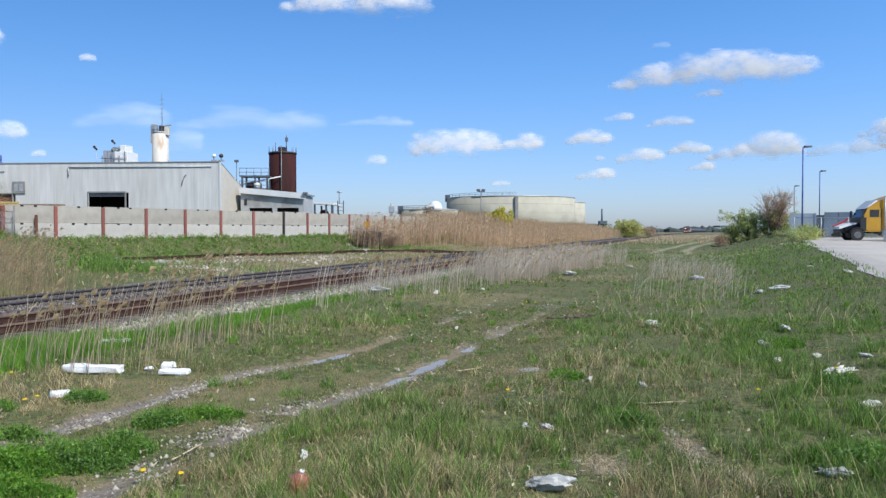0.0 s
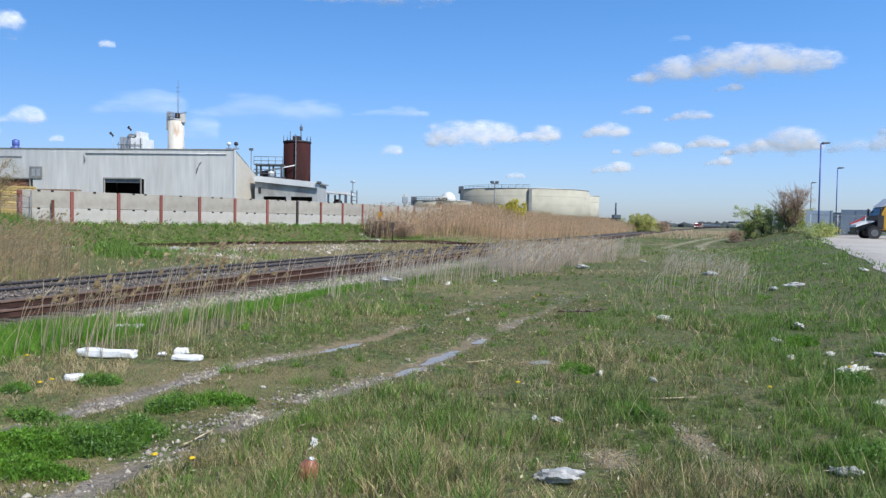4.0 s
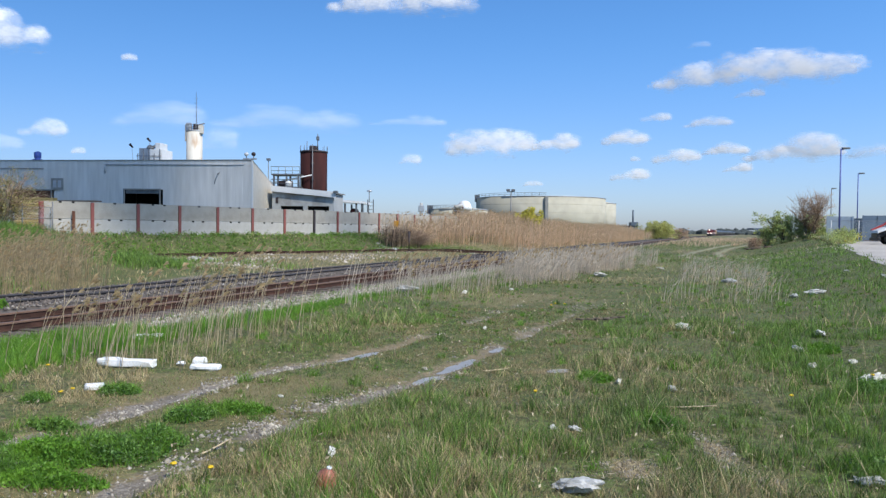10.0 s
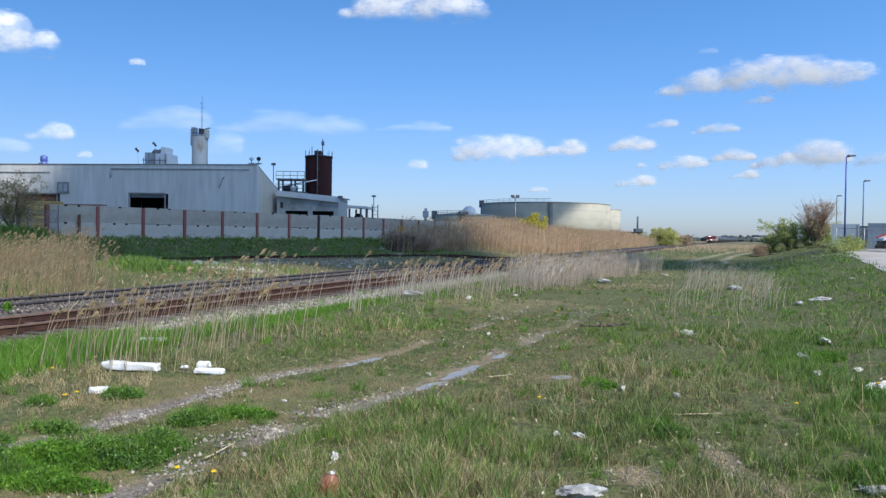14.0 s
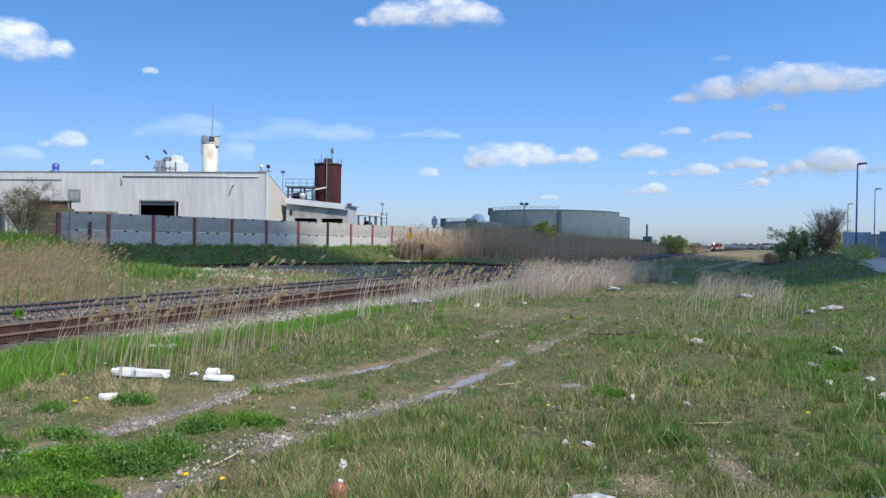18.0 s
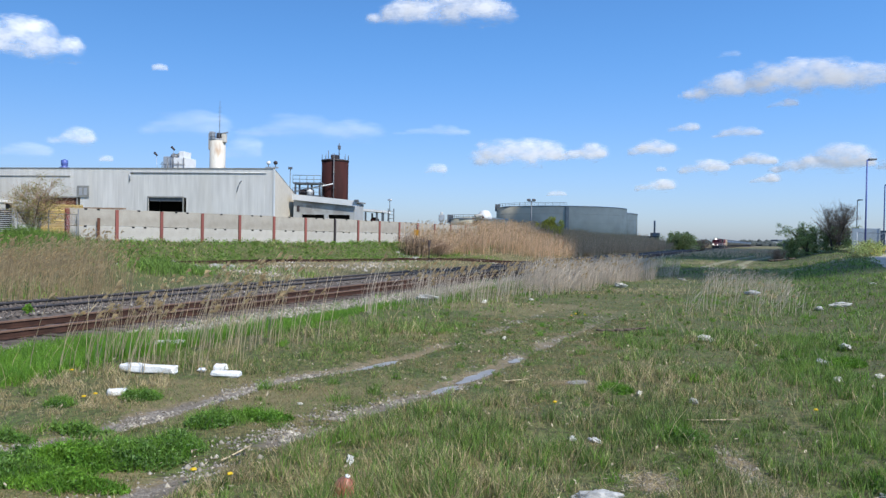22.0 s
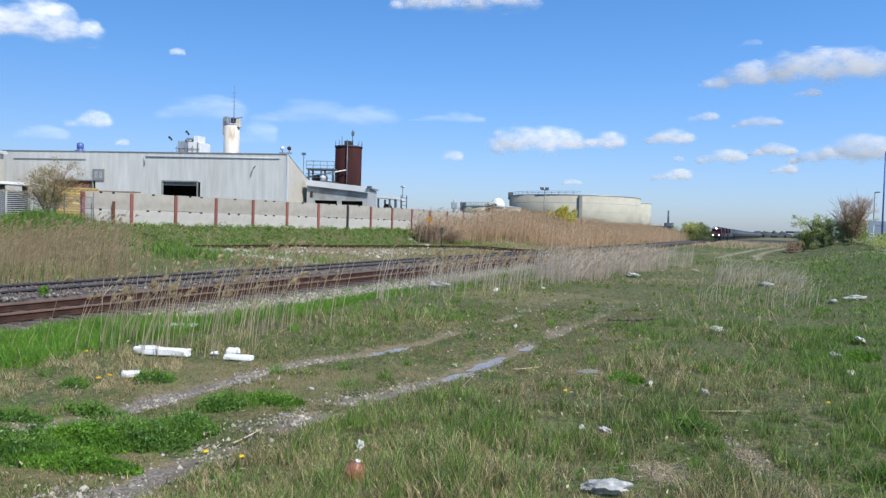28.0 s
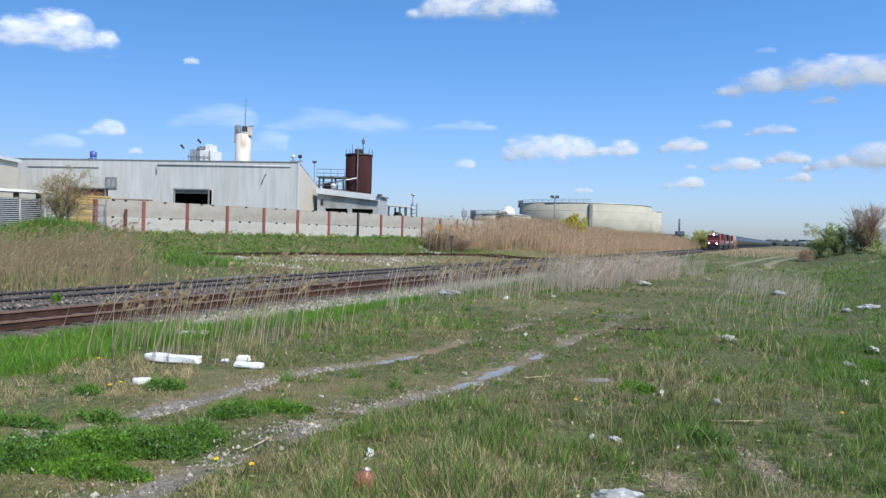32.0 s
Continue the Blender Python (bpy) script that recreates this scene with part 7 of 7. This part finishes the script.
# ---- far distance ----
def far_woods():
    r = np.random.default_rng(99)
    vs, fs = [], []
    for a0, a1, d, h, n in ((-60, 70, 2300, 17, 900), (8, 40, 1300, 9, 300), (26, 50, 700, 5, 160), (-50, -5, 900, 7, 260)):
        for k in range(n):
            a = radians(a0 + (a1 - a0) * r.random())
            dd = d * (0.9 + 0.25 * r.random())
            x, y = dd * math.sin(a), dd * math.cos(a)
            w, hh = d * 0.006 * (0.6 + r.random()), h * (0.35 + 0.75 * r.random() ** 1.5)
            i = len(vs)
            ring = [(x + w * math.cos(t) * (0.7 + 0.5 * r.random()), y + w * math.sin(t), z * hh) for z, q in ((0, 1), (0.55, 1.1)) for t in np.arange(0, 6.2, 1.05)]
            vs += ring + [(x + w * 0.2 * r.normal(), y, hh)]
            for t in range(6):
                u = (t + 1) % 6
                fs.append((i + t, i + u, i + 6 + u, i + 6 + t))
                fs.append((i + 6 + t, i + 6 + u, i + 12, i + 12))
    me = bpy.data.meshes.new("far_woods")
    me.from_pydata(vs, [], [f if f[2] != f[3] else f[:3] for f in fs])
    me.materials.append(M["farwood"])
    tagged(new("far_woods", me), "low dark woods along the horizon", "woods", kind="stuff")
    b = thing("road_bridge", pose(236, 560, 0, 0, 0, 8), "distant low road bridge across the tracks", "bridge")
    part("deck", box(-30, 160, -5, 5, 4.6, 6.0), "containerdark", b)
    for px in range(-20, 160, 30):
        part("pier", box(px - 0.8, px + 0.8, -4, 4, -0.2, 4.6), "grey", b)


far_woods()


# ---- train ----
def bogie(parent, y, wheels, gap):
    b = part("bogie", box(-1.2, 1.2, y - gap * (wheels - 1) / 2 - 0.5, y + gap * (wheels - 1) / 2 + 0.5, 0.45, 0.95, 0.05), "black", parent)
    for k in range(wheels):
        wy = y + gap * (k - (wheels - 1) / 2)
        for s in (-1, 1):
            part("wheel", cyl((s * 0.66, wy, 0.5), (s * 0.82, wy, 0.5), 0.5, seg=16), "steel", b)


def locomotive(hood, cab, label, lights):
    """A road locomotive; its front stands at local y = 0 and its body runs back along +y."""
    t = thing("locomotive", Matrix(), label, "locomotive", "locomotives")
    part("frame", box(-1.5, 1.5, 0.4, 21.6, 1.2, 1.55, 0.04), "black", t)
    part("plough", prism([(-1.45, 0.2), (1.45, 0.2), (1.4, 1.2), (-1.4, 1.2)], 0.1, 0.4), "black", t)
    part("nose", prism([(-1.05, 1.55), (1.05, 1.55), (1.05, 2.75), (0.75, 2.95), (-0.75, 2.95), (-1.05, 2.75)], 0.75, 2.6), cab, t)
    part("cab", prism([(-1.5, 1.55), (1.5, 1.55), (1.5, 3.9), (1.05, 4.5), (-1.05, 4.5), (-1.5, 3.9)], 2.6, 5.6), cab, t)
    for s in (-1, 1):
        part("windscreen", box(s * 0.65 - 0.5, s * 0.65 + 0.5, 2.55, 2.62, 3.25, 3.85), "glass", t)
        part("cab_window", box(s * 1.505 - 0.02, s * 1.505 + 0.02, 3.3, 5.0, 3.1, 3.8), "glass", t)
        part("number_board", box(s * 0.85 - 0.3, s * 0.85 + 0.3, 2.5, 2.6, 4.0, 4.3), "white", t)
        part("hand_rail", cyl((s * 1.45, 5.8, 2.5), (s * 1.45, 21.3, 2.5), 0.03, seg=5), "white", t)
        for k in range(9):
            part("rail_post", cyl((s * 1.45, 5.9 + k * 1.9, 1.5), (s * 1.45, 5.9 + k * 1.9, 2.5), 0.025, seg=5), "white", t)
        part("steps", box(s * 1.3 - 0.2, s * 1.3 + 0.2, 0.45, 0.9, 0.4, 1.2), "black", t)
        if lights:
            part("ditch_light", cyl((s * 0.95, 0.28, 1.75), (s * 0.95, 0.4, 1.75), 0.12, seg=14), "headlight", t, "glowing ditch light")
    part("front_railing", box(-1.4, 1.4, 0.42, 0.48, 2.35, 2.42), "white", t)
    part("headlight", cyl((0, 2.40, 4.12), (0, 2.58, 4.12), 0.19 if lights else 0.17, seg=14), "headlight" if lights else "galv", t, "glowing headlight" if lights else "")
    part("long_hood", prism([(-0.95, 1.55), (0.95, 1.55), (0.95, 4.1), (0.7, 4.35), (-0.7, 4.35), (-0.95, 4.1)], 5.6, 18.0), hood, t)
    part("radiator", prism([(-0.95, 1.55), (0.95, 1.55), (1.5, 3.3), (1.5, 4.5), (-1.5, 4.5), (-1.5, 3.3)], 18.0, 21.2), hood, t)
    part("exhaust", box(-0.4, 0.4, 10.6, 11.6, 4.352, 4.7), "black", t)
    part("dynamic_brake_box", box(-1.1, 1.1, 7.0, 9.5, 3.5, 4.5, 0.06), "black", t)
    part("fuel_tank", box(-1.35, 1.35, 8.0, 13.6, 0.45, 1.2, 0.12), "black", t)
    bogie(t, 4.2, 3, 1.9)
    bogie(t, 17.6, 3, 1.9)
    part("coupler", box(-0.15, 0.15, -0.1, 0.4, 0.75, 1.05), "steel", t)
    return t


def box_car():
    t = thing("buffer_car", Matrix(), "beige covered hopper car behind the locomotives", "rail car")
    part("body", prism([(-1.5, 1.3), (1.5, 1.3), (1.55, 4.0), (1.1, 4.5), (-1.1, 4.5), (-1.55, 4.0)], 0.8, 15.2), "carbeige", t)
    for k in range(9):
        for s in (-1, 1):
            part("rib", box(s * 1.54 - 0.05, s * 1.54 + 0.05, 1.2 + k * 1.7, 1.35 + k * 1.7, 1.3, 4.0), "carbeige", t)
    part("frame", box(-1.3, 1.3, 0.2, 15.8, 1.0, 1.3), "black", t)
    bogie(t, 2.6, 2, 1.8)
    bogie(t, 13.4, 2, 1.8)
    return t


def tank_car():
    t = thing("tank_car", Matrix(), "long black cylindrical tank car in the train", "rail car", "tank cars")
    bm = lathe([(0.5, 0.5), (1.15, 0.65), (1.5, 1.05), (1.56, 1.6), (1.56, 15.4), (1.5, 15.95), (1.15, 16.35), (0.5, 16.5)], 28)
    bmesh.ops.rotate(bm, verts=bm.verts[:], matrix=Euler((radians(-90), 0, 0)).to_matrix())
    bmesh.ops.translate(bm, verts=bm.verts[:], vec=(0, 0, 2.85))
    bmesh.ops.recalc_face_normals(bm, faces=bm.faces[:])
    part("barrel", bm, "tankblack", t)
    part("dome", cyl((0, 8.5, 4.35), (0, 8.5, 4.75), 0.55, 0.5, 16), "tankblack", t)
    part("walkway", box(-0.9, 0.9, 7.4, 9.6, 4.38, 4.44), "steel", t)
    for s in (-1, 1):
        part("side_rail", cyl((s * 1.5, 0.5, 1.75), (s * 1.5, 16.5, 1.75), 0.04, seg=5), "steel", t)
        part("ladder", box(s * 1.6 - 0.03, s * 1.6 + 0.03, 8.2, 8.7, 1.2, 4.3), "steel", t)
        part("saddle", box(-1.2, 1.2, 8.5 + s * 6.3 - 0.4, 8.5 + s * 6.3 + 0.4, 0.95, 1.6), "black", t)
        bogie(t, 8.5 + s * 6.1, 2, 1.8)
    part("stub_sill", box(-0.3, 0.3, 0, 17, 0.85, 1.1), "black", t)
    return t


def build_train():
    rake = [(locomotive("locored", "locored", "red diesel locomotive leading the train with headlights on", True), 22.2),
            (locomotive("black", "locored", "red and black diesel locomotive second in the train", False), 22.2),
            (locomotive("locored", "locored", "red diesel locomotive third in the train", False), 22.2), (box_car(), 16.4)]
    first = tank_car()
    rake.append((first, 17.3))
    for k in range(23):
        rake.append((copy_thing(first, Matrix()), 17.3))
    return rake


TRAIN = build_train()
TRAIN_END, TRAIN_SPEED = 198.0, 14.0


# ---- clouds ----
def cloud_material(name, lo, hi, opacity, stretch=(1, 1, 1), glow=0.30, gain=2.8):
    m = bpy.data.materials.new(name)
    m.use_nodes = True
    n, l = m.node_tree.nodes, m.node_tree.links
    out = n["Material Output"]
    b = n["Principled BSDF"]
    b.inputs["Base Color"].default_value = (0.50, 0.50, 0.51, 1)
    b.inputs["Roughness"].default_value = 1.0
    b.inputs["Specular IOR Level"].default_value = 0.0
    # Emission brightens the cloud body on top of the sunlight.
    b.inputs["Emission Color"].default_value = (0.92, 0.95, 1.0, 1)
    b.inputs["Emission Strength"].default_value = glow
    att = n.new("ShaderNodeAttribute")
    att.attribute_name = "billow"
    tc = n.new("ShaderNodeTexCoord")
    info = n.new("ShaderNodeObjectInfo")
    nz = n.new("ShaderNodeTexNoise")
    nz.noise_dimensions = "4D"
    nz.inputs["Scale"].default_value, nz.inputs["Detail"].default_value, nz.inputs["Roughness"].default_value = 0.020, 7.0, 0.58
    mp = n.new("ShaderNodeMapping")
    mp.inputs["Scale"].default_value = stretch
    l.new(tc.outputs["Object"], mp.inputs[0])
    l.new(mp.outputs[0], nz.inputs["Vector"])
    k = n.new("ShaderNodeMath")
    k.operation = "MULTIPLY"
    k.inputs[1].default_value = 40
    l.new(info.outputs["Random"], k.inputs[0])
    l.new(k.outputs[0], nz.inputs["W"])
    s = n.new("ShaderNodeMath")
    s.operation = "MULTIPLY_ADD"
    s.inputs[1].default_value = gain
    l.new(nz.outputs["Fac"], s.inputs[0])
    l.new(att.outputs["Fac"], s.inputs[2])
    r = n.new("ShaderNodeMapRange")
    r.interpolation_type = "SMOOTHSTEP"
    r.inputs[1].default_value, r.inputs[2].default_value, r.inputs[4].default_value = lo, hi, opacity
    l.new(s.outputs[0], r.inputs[0])
    tr = n.new("ShaderNodeBsdfTransparent")
    mx = n.new("ShaderNodeMixShader")
    l.new(r.outputs[0], mx.inputs[0])
    l.new(tr.outputs[0], mx.inputs[1])
    l.new(b.outputs[0], mx.inputs[2])
    l.new(mx.outputs[0], out.inputs[0])
    return m


M["cumulus"] = cloud_material("cumulus", 1.35, 2.75, 0.92, (0.55, 0.55, 1))
M["puff"] = cloud_material("puff", 1.35, 2.9, 0.72, (0.5, 0.5, 1))
M["veil"] = cloud_material("veil", 1.3, 3.2, 0.30, (0.22, 0.5, 1.1), 0.5)
M["overhead"] = cloud_material("shade_cloud", 1.0, 1.5, 0.9, gain=2.1)


def cloud(azimuth, height, wide, tall, drift, material, seed, label):
    """A fair-weather cloud: a billowing shell, flat below, that drifts to the right (degrees seen from the field)."""
    rnd = random.Random(seed)
    dist = 3200.0
    w, h = dist * math.tan(radians(wide)) / 2, dist * math.tan(radians(tall)) / 2
    n = max(6, int(5 + 4.0 * wide / max(tall, 0.4)))
    puffs = []
    for k in range(n):
        f = (k + 0.5) / n * 2 - 1
        s = (1 - 0.62 * abs(f - 0.1) ** 2) * rnd.uniform(0.5, 1.1)
        rz = max(0.3 * h, s * h * 0.95)
        puffs.append((f * 0.82 * w, -0.72 * h + 0.66 * rz * rnd.uniform(0.75, 1.15) + 0.12 * f * h, rz, rz * rnd.uniform(1.3, 2.3)))
    nx, nz_ = 72, 40
    gx, gz = np.meshgrid(np.linspace(-1.25 * w, 1.25 * w, nx), np.linspace(-1.3 * h, 1.4 * h, nz_))
    x, z = gx.ravel(), gz.ravel()
    d = np.zeros_like(x)
    lumpy = np.zeros_like(x)
    for px, pz, rz, rx in puffs:
        q = 1 - ((x - px) / rx) ** 2 - ((z - pz) / rz) ** 2
        d = np.maximum(d, q)
        lumpy = np.maximum(lumpy, np.sqrt(np.clip(q, 0, 1)) * rz)
    d = np.clip(d, -0.2, 1) * (0.1 + 0.9 * step(z - 0.12 * h * x / w, -1.05 * h, -0.5 * h))
    edge = np.minimum(1, 4 * (1 - np.maximum(np.abs(x) / (1.25 * w), np.abs(z - 0.05 * h) / (1.35 * h))))
    d = d * edge - 0.35 * (1 - edge)
    fine = 0.05 * h * (vnoise(x, z, 0.35 * h, seed) - 0.5)
    verts, dens, faces = [], [], []
    i = (np.arange(nz_ - 1)[:, None] * nx + np.arange(nx - 1)[None, :]).ravel()
    for side, depth in ((-1, 0.42), (1, 0.3)):
        verts.append(np.stack([x, side * depth * (lumpy + fine * (lumpy > 0)), z], 1))
        dens.append(d if side < 0 else d * 0 - 1)
    q = np.stack([i, i + 1, i + 1 + nx, i + nx], 1)
    me = raw_mesh("cloud", np.concatenate(verts), [q, q[:, ::-1] + nx * nz_], material, True)
    a = me.attributes.new("billow", "FLOAT", "POINT")
    a.data.foreach_set("value", np.concatenate(dens).astype(np.float32))
    ob = tagged(new("cloud", me), label, "cloud", "drifting clouds")
    ob["drift"] = drift

    def at(t):
        az, el = radians(azimuth + drift * t / 32), radians(height)
        p = Vector((math.sin(az) * math.cos(el), math.cos(az) * math.cos(el), math.sin(el))) * dist
        return pose(p.x, p.y, p.z + EYE_HEIGHT, 0, 0, -math.degrees(az))

    ob.matrix_basis = at(0)
    return ob, at


CLOUDS = []
for seed, (az, el, w, h, drift, kind) in enumerate((
    (-6.89, 17.48, 11.46, 3.28, 3.46, "cumulus"),
    (19.74, 11.63, 15.38, 2.92, 1.53, "cumulus"),
    (19.57, 9.94, 2.17, 0.80, 1.54, "puff"),
    (0.70, 6.90, 7.08, 2.68, 1.49, "cumulus"),
    (5.76, 6.83, 3.75, 1.64, 1.30, "cumulus"),
    (11.06, 7.16, 3.55, 1.62, 1.01, "cumulus"),
    (16.90, 8.14, 3.52, 1.14, 1.04, "puff"),
    (13.23, 8.57, 2.32, 1.00, 1.07, "puff"),
    (14.81, 5.71, 3.64, 1.40, 0.90, "cumulus"),
    (18.23, 6.09, 3.42, 1.08, 0.79, "cumulus"),
    (22.83, 5.99, 7.03, 2.10, 0.59, "cumulus"),
    (28.41, 5.79, 5.08, 1.67, 0.47, "puff"),
    (30.52, 6.85, 2.59, 1.60, 0.45, "cumulus"),
    (19.14, 4.74, 2.14, 0.89, 0.62, "cumulus"),
    (11.62, 4.33, 2.97, 1.12, 0.67, "cumulus"),
    (4.42, 3.71, 1.74, 0.61, 0.61, "puff"),
    (-5.28, 5.48, 1.74, 1.03, 1.09, "puff"),
    (-25.60, 11.94, 1.06, 0.75, 0.89, "puff"),
    (-30.91, 6.76, 2.90, 1.70, 0.32, "puff"),
    (-34.52, 13.02, 7.09, 3.42, 1.08, "cumulus"),
    (-28.69, 5.28, 0.94, 0.57, 0.34, "puff"),
    (-19.44, 6.53, 2.72, 2.11, 0.39, "veil"),
    (-14.71, 8.48, 11.83, 2.56, 0.49, "veil"),
    (-23.47, 8.13, 6.62, 2.35, 0.37, "veil"),
    (-5.41, 8.43, 6.50, 1.10, 0.61, "veil"),
    (-33.73, 5.59, 3.63, 1.22, 0.30, "veil"),
    (16.18, 13.52, 1.61, 0.63, 1.20, "veil"),
    (32.56, 6.29, 4.25, 2.18, 0.43, "cumulus"),
    (12.00, 5.51, 0.75, 0.51, 0.84, "puff"),
)):
    CLOUDS.append(cloud(az, el, w, h, drift, kind, seed + 1, "bright white fair-weather cloud" if kind != "veil" else "thin white veil of cloud"))


def shade_cloud():
    """An unseen ragged cloud sheet drifting high over the place, outlined and timed so that its shadow crosses the
    yard, the reeds and the tracks.
    """
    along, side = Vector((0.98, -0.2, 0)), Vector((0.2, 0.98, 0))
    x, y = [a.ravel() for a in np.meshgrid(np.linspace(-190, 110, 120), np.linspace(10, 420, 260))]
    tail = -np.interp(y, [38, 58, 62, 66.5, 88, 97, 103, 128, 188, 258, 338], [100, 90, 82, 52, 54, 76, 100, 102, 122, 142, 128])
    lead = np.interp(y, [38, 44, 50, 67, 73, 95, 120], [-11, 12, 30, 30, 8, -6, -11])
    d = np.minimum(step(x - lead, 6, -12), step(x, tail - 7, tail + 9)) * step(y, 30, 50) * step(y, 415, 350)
    # Thin forward strip of the sheet, there to dim the hall before the rest arrives.
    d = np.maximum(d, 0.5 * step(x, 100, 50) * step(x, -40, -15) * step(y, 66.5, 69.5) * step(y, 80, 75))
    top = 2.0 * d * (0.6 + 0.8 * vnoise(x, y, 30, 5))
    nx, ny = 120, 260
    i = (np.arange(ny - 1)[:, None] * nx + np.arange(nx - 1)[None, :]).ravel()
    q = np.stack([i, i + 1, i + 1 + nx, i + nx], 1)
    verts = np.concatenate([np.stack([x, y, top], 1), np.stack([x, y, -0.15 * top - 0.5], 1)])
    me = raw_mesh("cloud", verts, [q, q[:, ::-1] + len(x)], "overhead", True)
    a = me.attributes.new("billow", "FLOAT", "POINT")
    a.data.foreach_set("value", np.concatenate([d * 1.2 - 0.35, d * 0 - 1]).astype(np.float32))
    ob = tagged(new("cloud", me), "unseen cloud sheet overhead, outlined to shade the yard", "cloud", "drifting clouds")
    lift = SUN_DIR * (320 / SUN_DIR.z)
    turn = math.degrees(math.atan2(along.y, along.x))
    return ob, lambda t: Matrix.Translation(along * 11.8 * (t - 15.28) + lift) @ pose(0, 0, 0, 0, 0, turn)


CLOUDS.append(shade_cloud())


def motions():
    """The train comes down the near track; the clouds drift to the right."""
    back = 0.0
    for car, length in TRAIN:
        rows = []
        for k in range(17):
            t = 2.0 * k
            y = TRAIN_END + TRAIN_SPEED * (32 - t) + back * 0.945
            x = float(track_x(y)) - 0.72 / 0.95
            slope = 0.3295 + 8.08e-5 * (y - 51.9)
            rows.append((t, pose(x, y, 0.0, 0, 0, -math.degrees(math.atan(slope)))))
        walk(car, rows)
        back += length
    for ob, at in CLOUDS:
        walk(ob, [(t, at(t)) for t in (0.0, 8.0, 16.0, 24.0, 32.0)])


motions()
